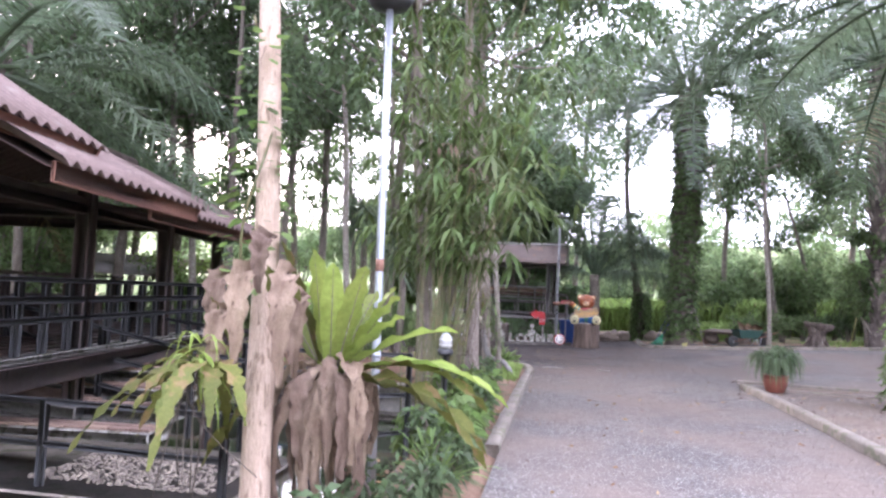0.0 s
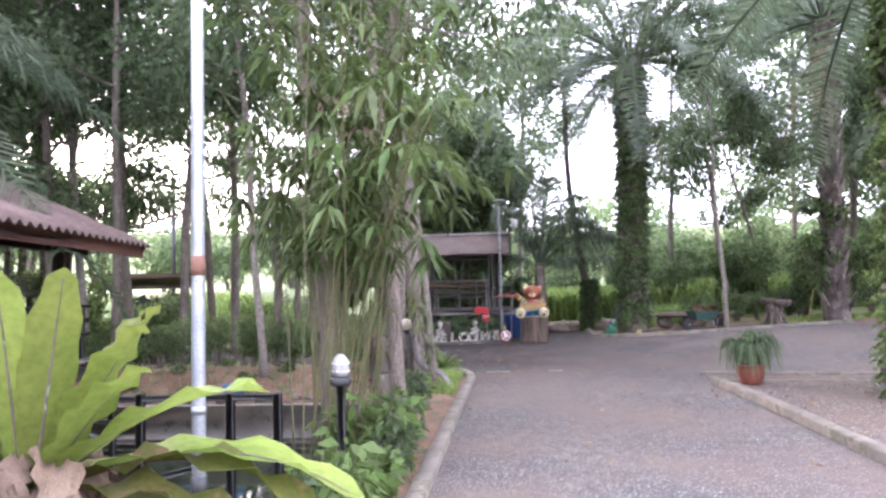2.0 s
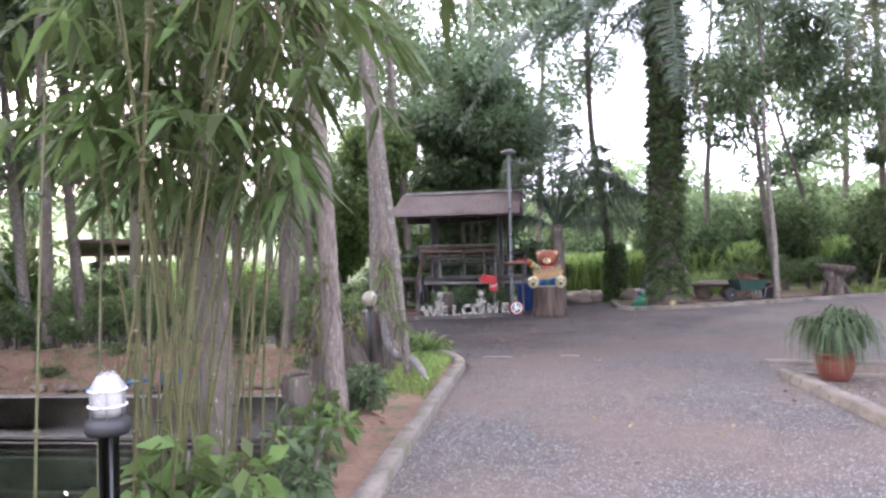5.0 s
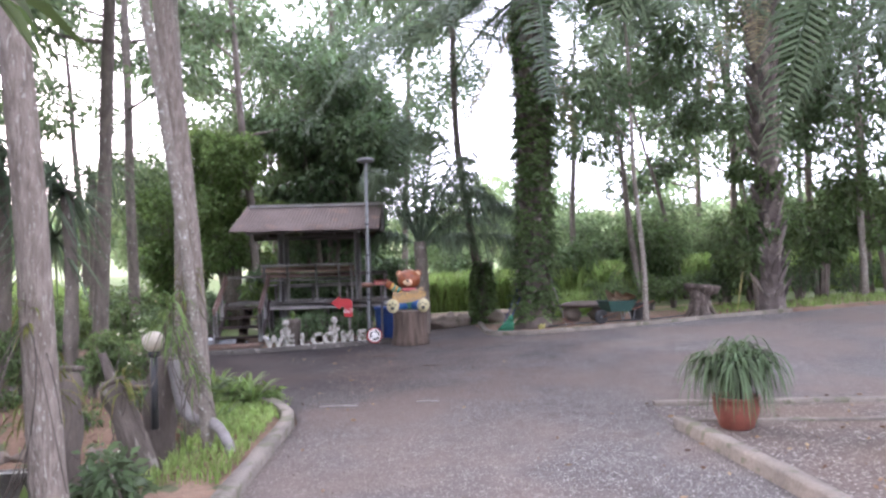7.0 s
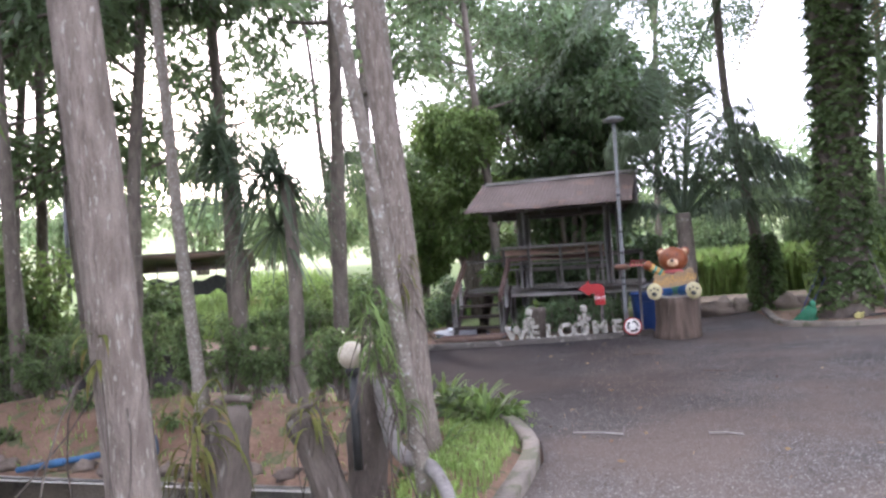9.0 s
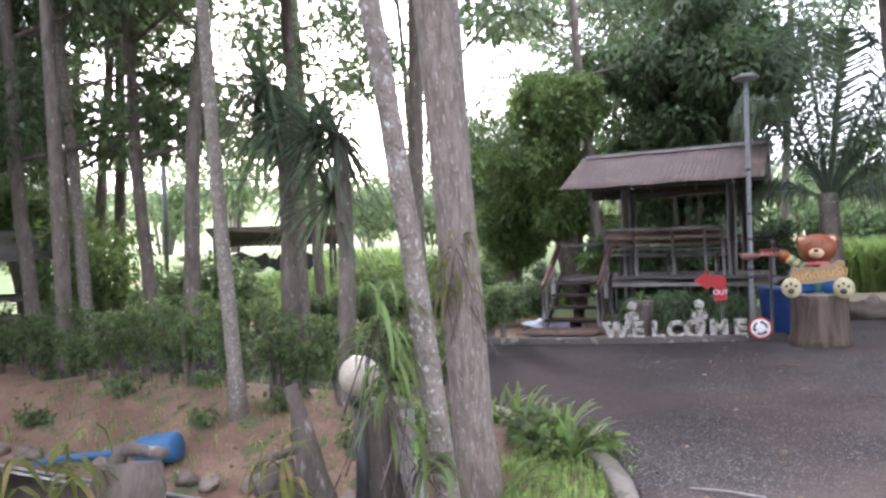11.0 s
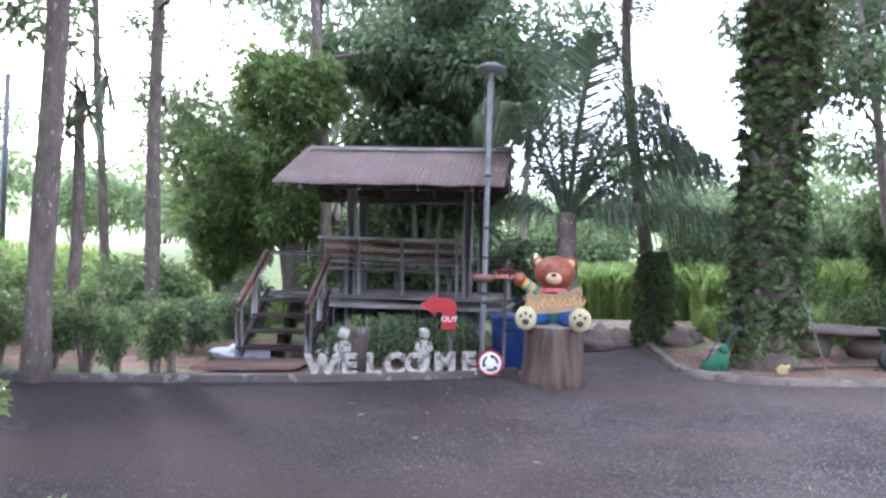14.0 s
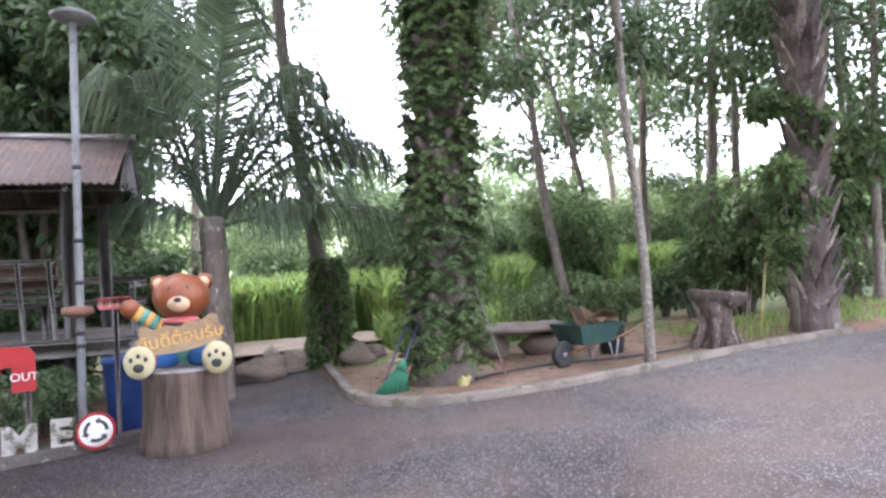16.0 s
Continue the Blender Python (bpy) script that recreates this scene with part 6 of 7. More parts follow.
# ---- palms ----
def frond(b, o, a, el, length, droop, leaflet, n, mi=0, rach=None, width=0.04, hang=0.0):
    """One feather leaf: a bowed rib with leaflets that hang from it."""
    c, s = math.cos(a), math.sin(a)
    e = np.array([c * math.cos(el), s * math.cos(el), math.sin(el)])
    o = np.asarray(o, float)
    p1 = o + e * length * 0.55
    p2 = o + e * length * 0.85 + np.array([c * 0.1, s * 0.1, -1.0]) * droop * length
    pts = arc(o, p1, p2, 14)
    (rach or b).tube(pts, np.linspace(0.035, 0.006, 14) * length / 4, 5, 0)
    t = np.linspace(0.14, 0.99, n)
    q = np.stack([np.interp(t, np.linspace(0, 1, 14), pts[:, i]) for i in range(3)], 1)
    d = unit(np.gradient(q, axis=0))
    sd = unit(np.cross(d, np.array([0, 0, 1.0])))
    up = np.cross(sd, d)
    ln = leaflet * np.sin(np.clip(t * 3.0, 0.35, 2.75))
    for sgn in (-1, 1):
        dr = unit(sd * sgn + d * 0.55 + up * rng.uniform(-0.1 - 2.5 * hang, 0.45 - hang, (n, 1)))
        k = rng.uniform(0.85, 1.1, n)[:, None] * ln[:, None]
        m = q + dr * k * 0.55
        tip = q + dr * k * 0.9 - np.array([0, 0, 1.0]) * k * rng.uniform(0.25 + hang, 0.5 + hang, (n, 1))
        w = d * width
        b.quads(np.stack([q - w * 0.5, q + w * 0.5, m + w * 0.5, m - w * 0.5], 1), mi)
        b.quads(np.stack([m - w * 0.5, m + w * 0.5, tip], 1), mi)


def oil_palm(base, at4, r, h, nf, flen, label, ferny=True, seed=0, dead=2):
    zb = float(height(*base))
    t = thing("oil_palm", label, "palm", pose(base[0], base[1], zb), "oil palms")
    lx, ly = (at4[0] - base[0]) / 4, (at4[1] - base[1]) / 4
    zs = np.linspace(-0.3, h, 16)
    b = MB()
    b.tube(np.stack([lx * zs, ly * zs, zs], 1), np.interp(zs, [-0.3, 0.2, 0.8, h * 0.7, h], [r * 1.55, r * 1.25, r, r * 0.95, r * 1.2]), 18, rough=0.06)
    for i in range(int(h * 26)):
        z = 0.25 + i / 26
        a = i * 2.39996
        rr = np.interp(z, [0.2, 0.8, h], [r * 1.2, r * 0.98, r * 1.05])
        o = np.array([lx * z + rr * math.cos(a), ly * z + rr * math.sin(a), z])
        ou = np.array([math.cos(a), math.sin(a), 1.2])
        ou /= np.linalg.norm(ou)
        L = rng.uniform(0.1, 0.22)
        if ferny:
            b.tube([o - ou * 0.05, o + ou * L], [0.07, 0.045], 5)
        else:
            up = np.array([math.cos(a) * 0.42, math.sin(a) * 0.42, 1]) + rng.normal(0, 0.07, 3)
            tg = np.array([-math.sin(a), math.cos(a), 0]) * rng.uniform(0.05, 0.09)
            L, i0 = L * 2.4, o - np.array([math.cos(a), math.sin(a), 0]) * 0.05
            e0 = o + up * L
            vs = [i0 - tg - up * 0.1, i0 + tg - up * 0.1, o + tg * 1.1, o - tg * 1.1, e0 + tg * 0.5, e0 - tg * 0.3, i0 + tg + up * L * 0.5, i0 - tg + up * L * 0.5]
            b.add(vs, [(0, 1, 2, 3), (3, 2, 4, 5), (1, 6, 4, 2), (0, 3, 5, 7), (5, 4, 6, 7)])
    part("trunk", b, M_PALMBARK if ferny else M_SCAR, t, smooth=ferny)
    if ferny:
        fb = MB()
        for i in range(int(h * 125)):
            z, a = rng.uniform(0.2, h * 0.97), rng.uniform(0, 6.28)
            o = np.array([lx * z + r * math.cos(a), ly * z + r * math.sin(a), z])
            L = rng.uniform(0.18, 0.5)
            e = o + np.array([math.cos(a) * L * 0.75, math.sin(a) * L * 0.75, -L * rng.uniform(0.0, 0.7)])
            pts = arc(o, (o + e) / 2 + np.array([0, 0, 0.12]), e, 6)
            tt = np.linspace(0.15, 1, 9)
            q = np.stack([np.interp(tt, np.linspace(0, 1, 6), pts[:, j]) for j in range(3)], 1)
            sd = np.array([-math.sin(a), math.cos(a), 0])
            for sg in (-1, 1):
                dv = np.tile(unit(sd * sg + np.array([0, 0, -0.25])), (9, 1))
                fb.leaves(q, dv, 0.2 * (1.15 - tt), 0.06, droop=0.2)
        part("fern_cover", fb, M_LEAFL if seed == 1 else M_HEDGE, t, "green ferns growing on the trunk")
    top = np.array([lx * h, ly * h, h])
    for i in range(nf):
        fb = MB()
        a = i * 2.39996 + seed
        el = 1.25 - 1.45 * (i / nf)
        frond(fb, top + np.array([math.cos(a) * r * 0.8, math.sin(a) * r * 0.8, 0.1]), a, el, flen * rng.uniform(0.85, 1.1), 0.3 + 0.34 * i / nf, 0.88, 66)
        part("frond", fb, M_PALM, t, smooth=False)
    for i in range(dead):
        fb = MB()
        frond(fb, top + np.array([0, 0, -0.2]), seed * 2 + i * 2.1, -0.9, flen * 0.55, 0.3, 0.5, 34)
        part("dead_frond", fb, M_DEADP, t, "withered brown hanging frond", smooth=False)
    return t


oil_palm((3.95, 22.5), (4.05, 22.45), 0.33, 8.1, 42, 5.8, "stout oil palm clad in ferns with long arching fronds", seed=0.4)
oil_palm((9.52, 21.95), (9.59, 21.98), 0.25, 8.6, 36, 5.4, "tall oil palm with bare scarred trunk foot", seed=1.0, ferny=False)
oil_palm((5.5, 11.2), (5.62, 11.15), 0.28, 6.6, 30, 5.2, "oil palm at the gravel lot with ferny trunk", seed=1, dead=0)
oil_palm((-9.0, 8.6), (-9.0, 8.7), 0.28, 6.2, 24, 5.0, "oil palm behind the pavilion with hanging fronds", seed=2.2, ferny=False)
oil_palm((10.8, 15.8), (10.9, 15.8), 0.3, 6.6, 22, 4.6, "oil palm beyond the lot with long fronds", seed=3.0)

def coco_palm(base, pts, r0, r1, fronds, label):
    """A palm whose fronds are given one by one: bearing and rise in degrees, length, droop."""
    t = thing("coconut_palm", label, "palm", pose(base[0], base[1], float(height(*base))), "coconut palms")
    part("trunk", gnarled(pts, r0, r1, MB(), 14, 0.12), M_BARKD, t)
    o = np.array(pts[-1]) - np.array([0, 0, 0.15])
    for a, el, length, droop in fronds:
        fb = MB()
        frond(fb, o, radians(a), radians(el), length * rng.uniform(1.1, 1.22), droop, 0.92, 62, width=0.03, hang=0.2)
        part("frond", fb, M_PALM, t, smooth=False)
    return t


coco_palm((1.3, 23.7), [(0, 0, -0.2), (0.02, 0.05, 1.2), (0.0, 0.1, 2.4)], 0.19, 0.16,
          [(8, 62, 4.2, 0.5), (-18, 50, 3.4, 0.45), (25, 72, 4.8, 0.4), (62, 76, 5.0, 0.3), (110, 80, 4.8, 0.2), (150, 70, 4.2, 0.35), (195, 66, 3.4, 0.35), (225, 70, 3.4, 0.35), (-35, 62, 3.6, 0.45),
           (75, 62, 4.4, 0.4), (2, 18, 3.0, 0.25), (165, 40, 1.3, 0.3), (-30, 30, 1.5, 0.3), (40, 35, 3.6, 0.35), (105, 45, 3.6, 0.35), (285, 76, 4.0, 0.25), (330, 68, 4.0, 0.4), (15, 45, 3.8, 0.4)],
          "young coconut palm with tall arching fronds behind the stump")
coco_palm((3.05, 25.3), [(0, 0, -0.2), (-0.06, 0, 1.2), (-0.4, 0, 3.4), (-0.62, 0, 5.4), (-0.6, 0, 8.6)], 0.13, 0.085,
          [(i * 137.5, 72 - i * 6.5, 3.2, 0.2 + 0.02 * i) for i in range(15)],
          "slender leaning palm wrapped in ivy at its foot")

ivy = thing("ivy_column", "dense ivy wrapped round the foot of the leaning palm", "ivy", pose(3.05, 25.3, 0.08))
n = 3200
a, z = rng.uniform(0, 6.28, n), rng.uniform(0, 1.75, n)
r = rng.uniform(0.16, 0.36, n) * np.interp(z, [0, 0.3, 1.2, 1.75], [1.15, 1.0, 0.95, 0.6])
ib = MB()
ib.leaves(np.stack([r * np.cos(a), r * np.sin(a), z], 1), unit(np.stack([np.cos(a), np.sin(a), rng.uniform(-0.9, 0.2, n)], 1)), rng.uniform(0.06, 0.13, n), 0.07, droop=0.2)
part("leaves", ib, M_HEDGE, ivy, smooth=False)
part("stem", MB().tube([(0.1, 0.1, -0.1), (0.02, 0.05, 0.9), (-0.1, 0.05, 1.7)], 0.13, 10), M_BARKD, ivy)
ivy2 = bush((9.25, 21.98), (0.62, 0.5, 3.6), 5000, M_HEDGE, "climbing fern mass on the far palm", 0.15, "climbing_fern", "", 8)


def fan_palm(base, h, n, label):
    """Slim trunk with heads of stiff strap leaves."""
    zb = float(height(*base))
    t = thing("screw_pine", label, "palm", pose(base[0], base[1], zb), "strap-leaved palms")
    part("trunk", gnarled([(0, 0, -0.2), (0.08, 0, h * 0.5), (0, 0.05, h)], 0.1, 0.08, MB(), 9, 0.1), M_BARKD, t)
    b = MB()
    for head in range(4):
        o = np.array([rng.uniform(-0.5, 0.5), rng.uniform(-0.4, 0.4), h - rng.uniform(-0.4, 0.7)]) if head else np.array([0, 0, h])
        for i in range(n):
            a, el = rng.uniform(0, 6.28), rng.uniform(-0.9, 1.2)
            e = np.array([math.cos(a) * math.cos(el), math.sin(a) * math.cos(el), math.sin(el)])
            L = rng.uniform(0.6, 1.15)
            b.ribbon(arc(o, o + e * L * 0.6, o + e * L + np.array([0, 0, -0.4 * L]), 6), [0.025, 0.038, 0.038, 0.032, 0.018, 0.003], fold=0.3)
    part("strap_leaves", b, M_PALM, t)
    return t


fan_palm((-3.75, 15.9), 2.8, 60, "strap-leaved palm with drooping leaf heads in the hedge")
fan_palm((-4.9, 16.4), 3.2, 60, "strap-leaved palm with drooping leaf heads in the hedge")
fan_palm((-6.4, 22.6), 4.0, 42, "strap-leaved palm with drooping leaf heads behind the road")

# ---- bamboo clump ----
clump = thing("bamboo_clump", "tall clump of green and yellow bamboo with hanging leaves", "bamboo", pose(-1.4, 8.0, 0))
lb = MB()
for i in range(46):
    x, y = rng.normal(0, 0.2), rng.normal(0, 0.33)
    x = min(x, 0.42)
    h = rng.uniform(2.4, 6.4)
    tx, ty = x + rng.normal(0, 0.95) - 0.1, y + rng.normal(0, 0.9)
    if i >= 41:                                  # canes that arch over the kerb
        h, tx, ty = rng.uniform(2.6, 3.6), x + rng.uniform(0.7, 1.25), y + rng.uniform(-0.9, 0.5)
    pts = arc((x, y, -0.2), (x + (tx - x) * 0.25, y + (ty - y) * 0.25, h * 0.6), (tx, ty, h), 9)
    sb = MB().tube(pts, np.linspace(rng.uniform(0.006, 0.011), 0.0035, 9), 6)
    for f in np.arange(0.08, 0.8, 0.07):
        q = [np.interp(f, np.linspace(0, 1, 9), pts[:, k]) for k in range(3)]
        sb.tube([(q[0], q[1], q[2] - 0.006), (q[0], q[1], q[2] + 0.006)], 0.0135, 6)
    part("stem", sb, M_CANE, clump)
    for f in rng.uniform(max(0.34, 1.75 / h), 1.0, 12 if i < 41 else 7):
        q = np.array([np.interp(f, np.linspace(0, 1, 9), pts[:, k]) for k in range(3)])
        a = rng.uniform(0, 6.28)
        tw = q + np.array([math.cos(a), math.sin(a), rng.uniform(-0.2, 0.25)]) * rng.uniform(0.06, 0.15 + 0.7 * f * f)
        if tw[0] > (1.35 if tw[2] > 2.15 else 0.7) - 0.6 * tw[1]:
            continue
        k = rng.integers(5, 10)
        aa = a + np.linspace(-1.5, 1.5, k) + rng.normal(0, 0.2, k)
        d = unit(np.stack([np.cos(aa), np.sin(aa), rng.uniform(-0.9, 0.1, k)], 1))
        ln = rng.uniform(0.16, 0.33, k)
        c0 = np.tile(tw, (k, 1))
        s = unit(np.cross(d, np.array([0, 0, 1.0]))) * (ln * rng.uniform(0.07, 0.11))[:, None]
        md = c0 + d * (ln * 0.45)[:, None]
        tp = c0 + d * ln[:, None] - np.array([0, 0, 1.0]) * (ln * 0.35)[:, None]
        lb.quads(np.stack([c0, md + s, tp, md - s], 1))
part("leaves", lb, M_BAMBOO, clump, smooth=False)
for o in ((0.1, -0.4, 3.25), (0.3, -0.1, 3.05), (0.55, 0.2, 2.9)):
    dead_fans = MB()
    for i in range(9):
        a = rng.uniform(0, 6.28)
        L = rng.uniform(0.25, 0.38)
        dead_fans.ribbon(arc(o, (o[0] + 0.6 * L * math.cos(a), o[1] + 0.6 * L * math.sin(a), o[2] + 0.02), (o[0] + L * math.cos(a), o[1] + L * math.sin(a), o[2] - 0.22), 5), [0.01, 0.04, 0.045, 0.03, 0.004])
    part("withered_fan", dead_fans, M_DEAD, clump, "withered tan leaf fan")


# ---- fern tree dressing ----
def strap_leaf(o, a, el, L, w, bend, wave=0.012):
    c, s = math.cos(a), math.sin(a)
    o = np.asarray(o, float)
    e = np.array([c * math.cos(el), s * math.cos(el), math.sin(el)])
    pts = arc(o, o + e * L * 0.65, o + e * L + np.array([c * 0.15, s * 0.15, -1]) * bend * L, 14)
    k = np.linspace(0, 1, 14)
    wd = w * np.sin(np.clip(0.25 + k * 2.75, 0, 3.1)) ** 0.7
    wd[-1] = 0.004
    b = MB().ribbon(pts, wd, up=(c * -0.3, s * -0.3, 1) if el < 0.9 else (-c, -s, 0.3), fold=0.28, wave=wave, waves=4)
    return b, pts


nest = thing("birds_nest_fern", "bird's-nest fern with fresh green fronds and withered brown skirt", "fern", pose(-1.31, 3.86, 0.96) @ Matrix.Diagonal((1.12, 1.12, 1.12, 1)))
FRESH = [(-2.6, 1.25, 0.8, 0.18, 0.05), (-2.0, 1.4, 0.72, 0.15, 0.04), (-1.3, 1.3, 0.66, 0.13, 0.05), (-0.7, 1.2, 0.68, 0.14, 0.06), (-0.3, 0.95, 0.62, 0.14, 0.1), (0.3, 1.1, 0.62, 0.13, 0.1),
         (1.0, 1.1, 0.6, 0.13, 0.1), (2.0, 1.15, 0.6, 0.13, 0.1), (2.8, 0.9, 0.62, 0.14, 0.12), (-0.15, 0.62, 0.8, 0.18, 0.25), (-0.4, 0.8, 0.6, 0.13, 0.15), (0.15, 0.35, 0.92, 0.19, 0.5)]
for i, (a, el, L, w, bend) in enumerate(FRESH):
    b, pts = strap_leaf((0.05 * math.cos(a), 0.05 * math.sin(a), 0), a, el, L, w, bend, 0.016)
    lf = part("frond", b, M_STRAPD if i in (0, 7, 8) else M_STRAP, nest)
    part("midrib", MB().tube(pts[:-1] + np.array([0, 0, 0.003]), np.linspace(0.005, 0.0015, 13), 5), M_BARKD, lf)
for a, el, L, bend in ((-0.1, 0.35, 0.95, 0.7), (0.05, 0.5, 1.0, 0.6), (0.25, 0.2, 0.9, 0.75), (3.0, 0.1, 0.8, 0.9)):
    b, pts = strap_leaf((0, 0, -0.05), a, el, L * 0.9, 0.14, bend, 0.03)
    part("old_frond", b, M_STRAPD, nest, "drooping dark green frond")
for i in range(17):
    a = -3.0 + i * 0.3 + rng.uniform(-0.1, 0.1)
    c, s = math.cos(a), math.sin(a)
    L = rng.uniform(0.4, 0.98)
    R = rng.uniform(0.1, 0.3)
    pts = arc((c * 0.08, s * 0.08, rng.uniform(0.0, 0.1)), (c * (R + 0.12), s * (R + 0.12), 0.06), (c * R, s * R, -L), 18)
    wd = rng.uniform(0.08, 0.12) * np.sin(np.linspace(0.55, 2.95, 18)) + 0.012
    part("withered_frond", MB().crumple(pts, wd, (c, s, 0.2), i * 1.37, 0.036, rng.uniform(-0.7, 0.8)), M_DEAD, nest, "withered brown hanging frond")
for i, (x, y, z, L, w) in enumerate(((-1.66, 3.3, 1.42, 0.46, 0.125), (-1.42, 3.32, 1.42, 0.55, 0.135), (-1.86, 3.42, 1.4, 0.42, 0.11), (-1.58, 3.36, 1.62, 0.26, 0.1), (-1.4, 3.48, 1.3, 0.4, 0.11), (-1.78, 3.3, 1.2, 0.35, 0.1))):
    f = thing("withered_fern", "curled brown fern leaf hanging on the tree", "fern", pose(x, y, z + 0.08), "withered ferns")
    pts = arc((0.0, 0.08, 0.05), (0.02, -0.1, 0.12), (0.02, -0.04, -L), 18)
    part("blade", MB().crumple(pts, w * np.sin(np.linspace(0.5, 3.0, 18)) + 0.01, (0.4, -1, 0.1), i * 2.3 + 9, 0.04, 0.7), M_DEAD, f)
for i, (x, y, z, a, el, L) in enumerate(((-1.5, 3.45, 1.25, -1.9, 1.35, 0.42), (-1.44, 3.5, 1.2, -1.0, 1.3, 0.36), (-1.72, 3.4, 1.1, -2.4, 1.2, 0.4))):
    f = thing("trunk_fern", "dark green upright fern leaf on the tree", "fern", pose(x, y, z + 0.08), "trunk ferns")
    b, pts = strap_leaf((0, 0, -0.1), a, el, L, 0.09, 0.1, 0.01)
    part("blade", b, M_STRAPD, f)
vine = thing("climbing_vine", "heart-leaved green vine climbing the tan tree", "vine", pose(-1.63, 3.5, 0.08))
vb = MB()
for i in range(150):
    z = rng.uniform(1.35, 2.35) if i < 110 else rng.uniform(2.3, 3.2)
    a = rng.uniform(0, 6.28)
    r = rng.uniform(0.1, 0.26) if z < 2.1 else 0.12
    o = np.array([r * math.cos(a) - 0.1 * z * 0.9, r * math.sin(a) + 0.13 * z, z])
    d = unit(np.array([math.cos(a), math.sin(a), rng.uniform(-0.8, 0.2)]))
    s = unit(np.cross(d, [0, 0, 1.0]))
    L = rng.uniform(0.06, 0.12)
    vb.add([o, o + d * L * 0.3 + s * L * 0.42, o + d * L * 0.62 + s * L * 0.3, o + d * L, o + d * L * 0.62 - s * L * 0.3, o + d * L * 0.3 - s * L * 0.42], [(0, 1, 2, 3, 4, 5)])
part("leaves", vb, M_LEAFL, vine, smooth=False)
part("stem", MB().tube([(0.09 * math.cos(k) - 0.09 * z, 0.09 * math.sin(k) + 0.13 * z, z) for k, z in zip(np.linspace(0, 9, 30), np.linspace(0.6, 3.2, 30))], 0.008, 5), M_CANE, vine)


def orchid(m, n, L, label, material=None):
    t = thing("tree_orchid", label, "orchid", m, "tree orchids")
    b = MB()
    for i in range(n):
        a = rng.uniform(0, 6.28)
        k = L * rng.uniform(0.5, 1.1)
        el = rng.uniform(-0.4, 0.9)
        e = np.array([math.cos(a) * math.cos(el), math.sin(a) * math.cos(el), math.sin(el)])
        b.ribbon(arc((0, 0, 0), e * k * 0.7 + np.array([0, 0, 0.1 * k]), e * k * 0.75 + np.array([0, 0, -0.75 * k]), 7) + np.array([0, 0, rng.uniform(-0.12, 0.12)]), np.array([0.4, 0.8, 1, 1, 0.8, 0.45, 0.05]) * 0.022 * (0.6 + L), fold=0.3)
    part("leaves", b, material or M_STRAPD, t)
    rb = MB()
    for i in range(7):
        rb.tube(arc((0, 0, 0), (rng.uniform(-0.2, 0.2), rng.uniform(-0.2, 0.2), -0.15), (rng.uniform(-0.3, 0.3), rng.uniform(-0.3, 0.3), -rng.uniform(0.3, 0.9)), 6), 0.004, 4)
    part("root_tuft", rb, M_DRIFT, t)
    return t


orchid(pose(-1.47, 13.71, 1.4), 34, 0.3, "clump of green orchids tied on the pale trunk")
orchid(pose(-1.44, 13.7, 1.62), 22, 0.26, "clump of green orchids tied on the pale trunk")
orchid(pose(-1.2, 12.4, 1.3), 26, 0.32, "long-leaved orchid hanging on the thin trunk", M_LEAFL)
orchid(pose(-1.17, 12.42, 1.0), 28, 0.32, "long-leaved orchid hanging on the thin trunk", M_LEAFL)
orchid(pose(-1.06, 12.5, 0.72), 20, 0.28, "long-leaved orchid hanging on the thin trunk", M_LEAFL)
orchid(pose(-1.7, 11.3, 0.88), 22, 0.4, "orchid growing on the broken trunk")
orchid(pose(-1.78, 11.35, 0.62), 20, 0.4, "orchid growing on the broken trunk")
orchid(pose(-1.52, 12.15, 0.7), 20, 0.32, "orchid growing on the leaning stub")
orchid(pose(-1.28, 9.5, 0.5), 16, 0.25, "small fern in the broken trunk stub", M_LEAF)
orchid(pose(-1.25, 10.25, 1.35), 14, 0.15, "small orchid tied on the slim trunk")
lobed = thing("lobed_fern", "yellow-green lobed fern drooping from the tree", "fern", pose(-1.8, 3.32, 1.03))
for i in range(13):
    a = 1.9 + i * 0.3
    el, L = rng.uniform(-0.1, 0.6), rng.uniform(0.45, 0.85)
    c, s = math.cos(a), math.sin(a)
    e = np.array([c * math.cos(el), s * math.cos(el), math.sin(el)])
    pts = arc((0, 0, 0), e * L * 0.6, e * L + np.array([0, 0, -0.75 * L]), 22)
    wd = 0.085 * np.sin(np.linspace(0.4, 3.05, 22)) * (1 + 0.35 * np.sin(np.arange(22) * 2.4)) + 0.006
    part("frond", MB().ribbon(pts, wd, up=(0, 0, 1), fold=0.2, wave=0.012, waves=5), M_STRAPD, lobed)
orchid(pose(-1.82, 3.2, 1.06), 30, 0.28, "yellow-green orchid on the tree", M_STRAP)


def herb(x, y, h, n, material, label, leafsize=0.1):
    return bush((x, y), (0.25, 0.25, h), n, material, label, leafsize, "leafy_plant", "bed plants", 5, "plant")


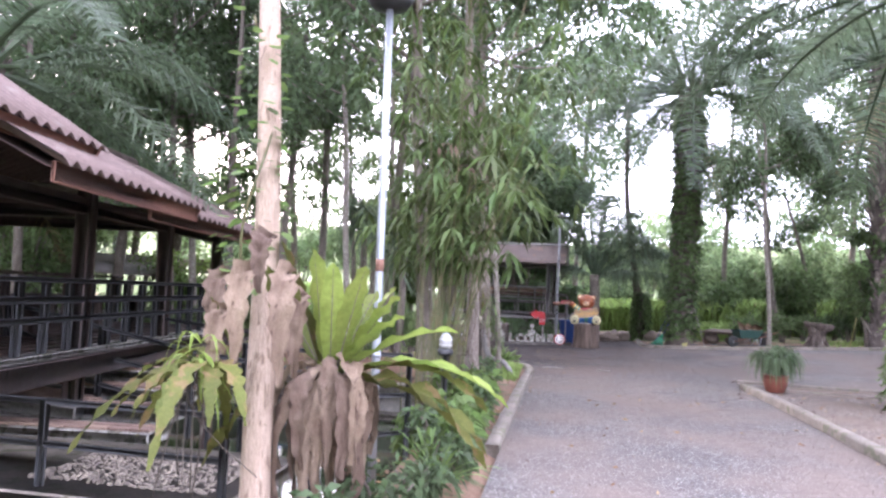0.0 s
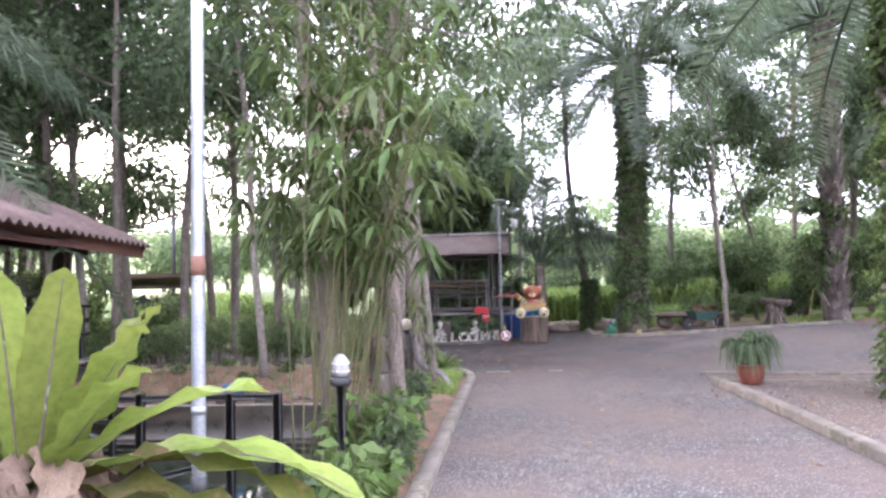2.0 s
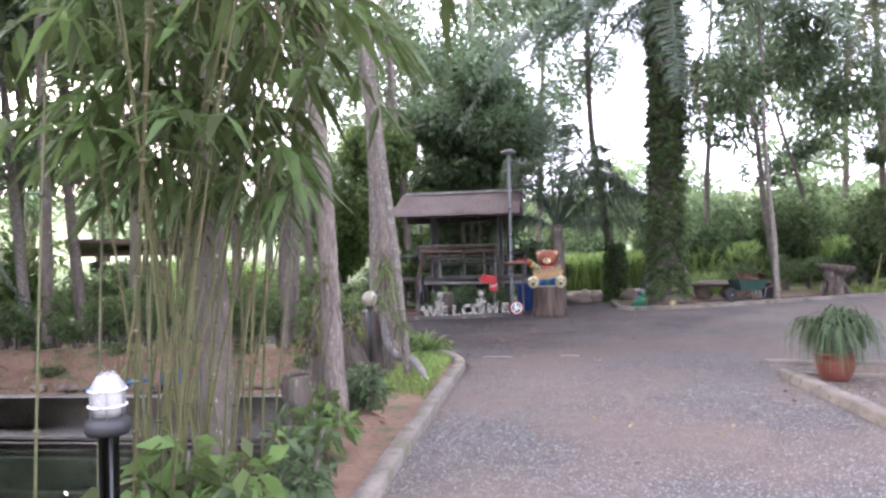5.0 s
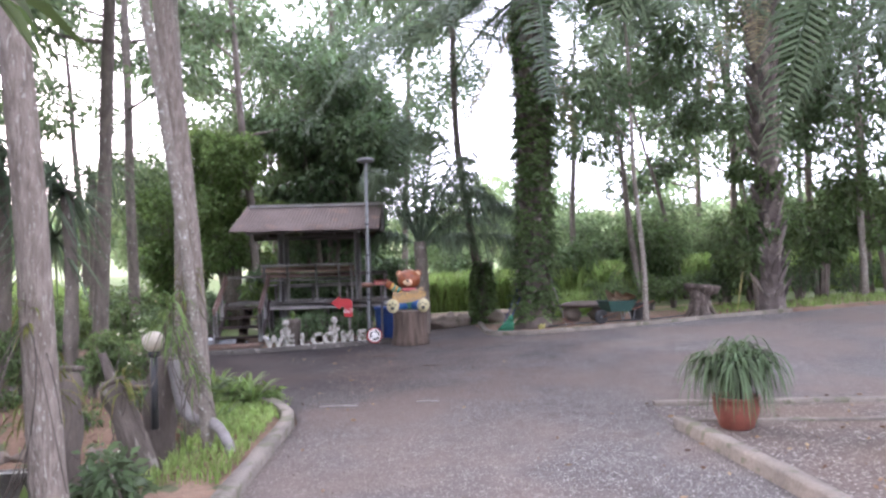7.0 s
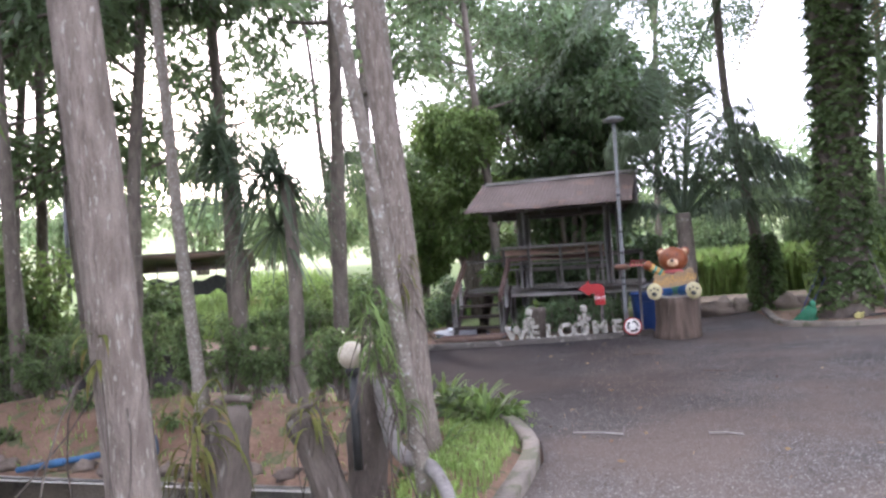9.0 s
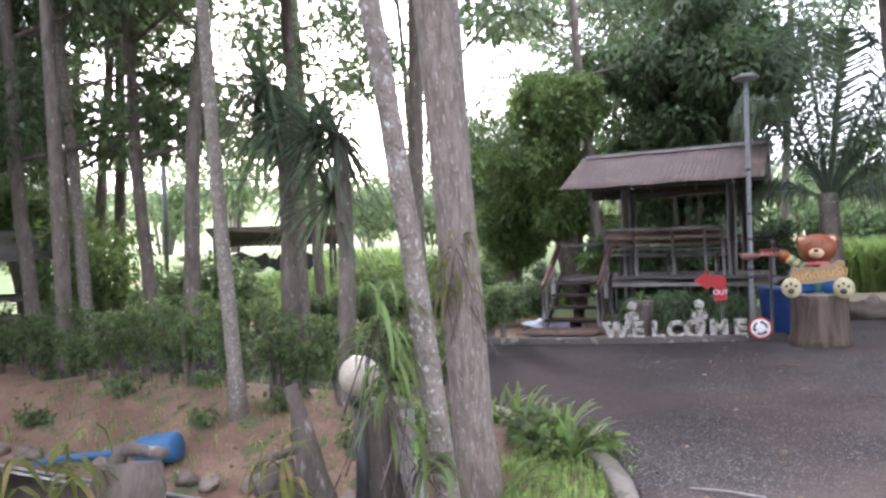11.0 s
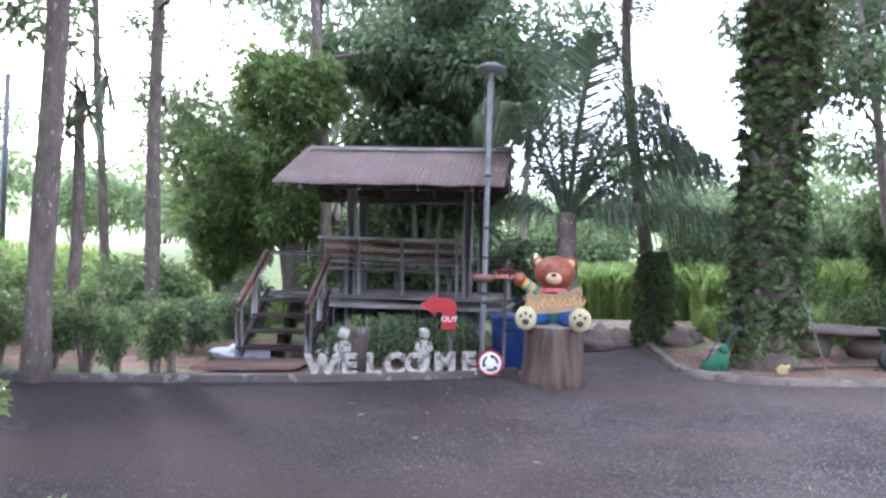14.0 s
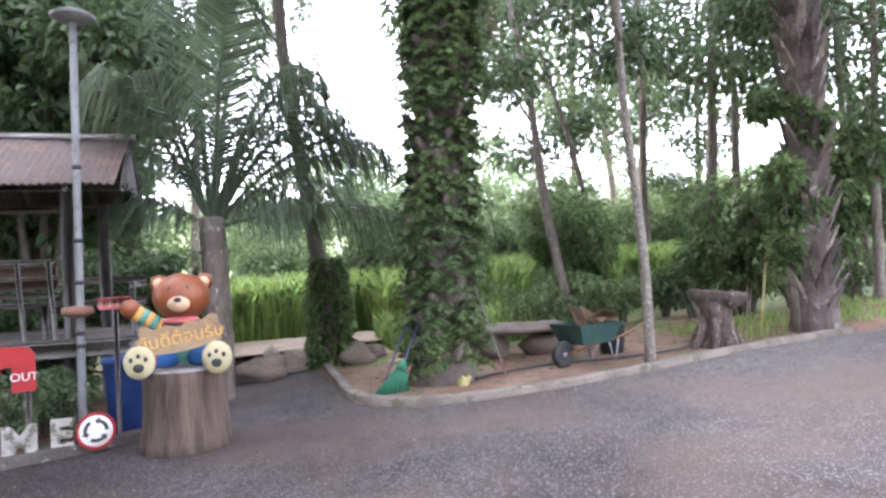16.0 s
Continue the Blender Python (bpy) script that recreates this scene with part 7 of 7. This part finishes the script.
rng = np.random.default_rng(5)
for x, y, h, mt in ((-0.72, 6.0, 0.4, M_LEAFL), (-0.85, 6.6, 0.5, M_LEAFL), (-0.7, 5.2, 0.35, M_LEAF), (-0.9, 4.6, 0.3, M_LEAF), (-1.0, 5.8, 0.4, M_LEAF), (-0.75, 7.2, 0.4, M_LEAF), (-0.8, 8.4, 0.5, M_LEAF),
                    (-1.1, 9.3, 0.35, M_LEAFL), (-0.95, 3.9, 0.35, M_LEAF), (-1.15, 3.2, 0.35, M_LEAF), (-1.5, 7.2, 0.45, M_LEAF), (-1.35, 6.6, 0.35, M_LEAFL), (-1.3, 11.0, 0.5, M_LEAF), (-1.55, 11.8, 0.5, M_LEAF),
                    (-1.75, 12.5, 0.4, M_LEAFL), (-1.6, 11.6, 0.5, M_LEAF), (-1.4, 10.2, 0.45, M_LEAFL), (-1.0, 10.9, 0.4, M_LEAF), (-1.75, 13.6, 0.4, M_LEAFL), (-1.2, 14.9, 0.25, M_LEAFL),
                    (-1.5, 15.1, 0.3, M_LEAF), (-1.9, 14.6, 0.45, M_LEAFL), (-2.3, 15.2, 0.4, M_LEAF), (-1.0, 15.0, 0.22, M_LEAFL)):
    herb(x, y, h, 260, mt, "low leafy green plant in the roadside bed", 0.13 if mt is M_LEAFL else 0.1)
for x, y, h in ((-0.95, 6.5, 0.5), (-0.8, 7.5, 0.55), (-1.15, 7.6, 0.7)):
    herb(x, y, h, 90, M_LEAFL, "broad-leaved light green plant at the foot of the bamboo", 0.16)
for x, y in ((-1.55, 13.9), (-1.75, 14.1), (-1.35, 14.05), (-1.9, 13.8), (-1.6, 14.3), (-1.25, 15.15), (-1.05, 14.75), (-1.7, 15.5), (-1.5, 15.3), (-1.95, 15.62), (-0.8, 4.9), (-0.95, 5.3)):
    t = thing("strap_plant", "low rosette of long green strap leaves", "plant", pose(x, y, float(height(x, y))), "strap plants")
    b = MB()
    for i in range(24):
        bl, _ = strap_leaf((0, 0, 0), rng.uniform(0, 6.28), rng.uniform(0.6, 1.4), rng.uniform(0.3, 0.62), 0.032, 0.3, 0)
        b.v += [v for v in bl.v]
        b.f += [(f + b.n, k) for f, k in bl.f]
        b.n += bl.n
    part("leaves", b, M_LEAFL, t)

for x, y in ((-3.2, 15.2), (-4.4, 15.6), (-5.2, 15.3), (-6.8, 15.6), (-7.6, 15.1), (-3.8, 16.1), (-2.6, 15.5), (-8.4, 15.9), (-5.9, 16.1)):
    herb(x, y, rng.uniform(0.12, 0.3), 120, M_HEDGE, "small green weed on the soil bank", 0.08)

# ---- litter and loose chips ----
bl = MB()
n = 1400
x, y = rng.uniform(-9, -0.6, n), rng.uniform(3, 16.6, n)
keep = (y > 14.4) | (x > -1.6)
x, y = x[keep], y[keep]
k = len(x)
a = rng.uniform(0, 6.28, k)
bl.leaves(np.stack([x, y, height(x, y) + 0.015], 1), np.stack([np.cos(a), np.sin(a), rng.uniform(0, 0.4, k)], 1), rng.uniform(0.04, 0.12, k), 0.035)
tagged(part("bank_litter", bl, M_LITTER, smooth=False), "dry leaves strewn on the soil", "leaves", kind="stuff")
lt = MB()
n = 900
x = np.concatenate([rng.uniform(2.9, 9, n // 2), rng.uniform(-1.6, 2.9, n // 6), rng.uniform(3, 10, n // 3)])
y = np.concatenate([rng.uniform(5, 14, n // 2), rng.uniform(4, 21, n // 6), rng.uniform(21.6, 24, n // 3)])
k = len(x)
a = rng.uniform(0, 6.28, k)
p = np.stack([x, y, np.where(y > 21.7, height(x, y), rise(x, y)) + 0.012], 1)
lt.leaves(p, np.stack([np.cos(a), np.sin(a), rng.uniform(0, 0.2, k)], 1), rng.uniform(0.03, 0.09, k), 0.025)
tagged(part("fallen_leaves", lt, M_LITTER, smooth=False), "scattered dry brown fallen leaves", "leaves", kind="stuff")
ch = MB()
n = 12000
x, y = rng.uniform(-0.4, 3.1, n), rng.uniform(3, 20.5, n)
s = rng.uniform(0.004, 0.012, n)[:, None]
o = np.stack([x, y, rise(x, y) + 0.003], 1)
q = [o + s * unit(rng.normal(size=(n, 3))) * np.array([1, 1, 0.3]) for _ in range(3)]
tp = o + np.array([0, 0, 1.0]) * s
for i in range(3):
    ch.quads(np.stack([q[i], q[(i + 1) % 3], tp], 1))
tagged(part("loose_chips", ch, M_STONE, smooth=False), "loose pale stone chips on the road", "gravel", kind="stuff")
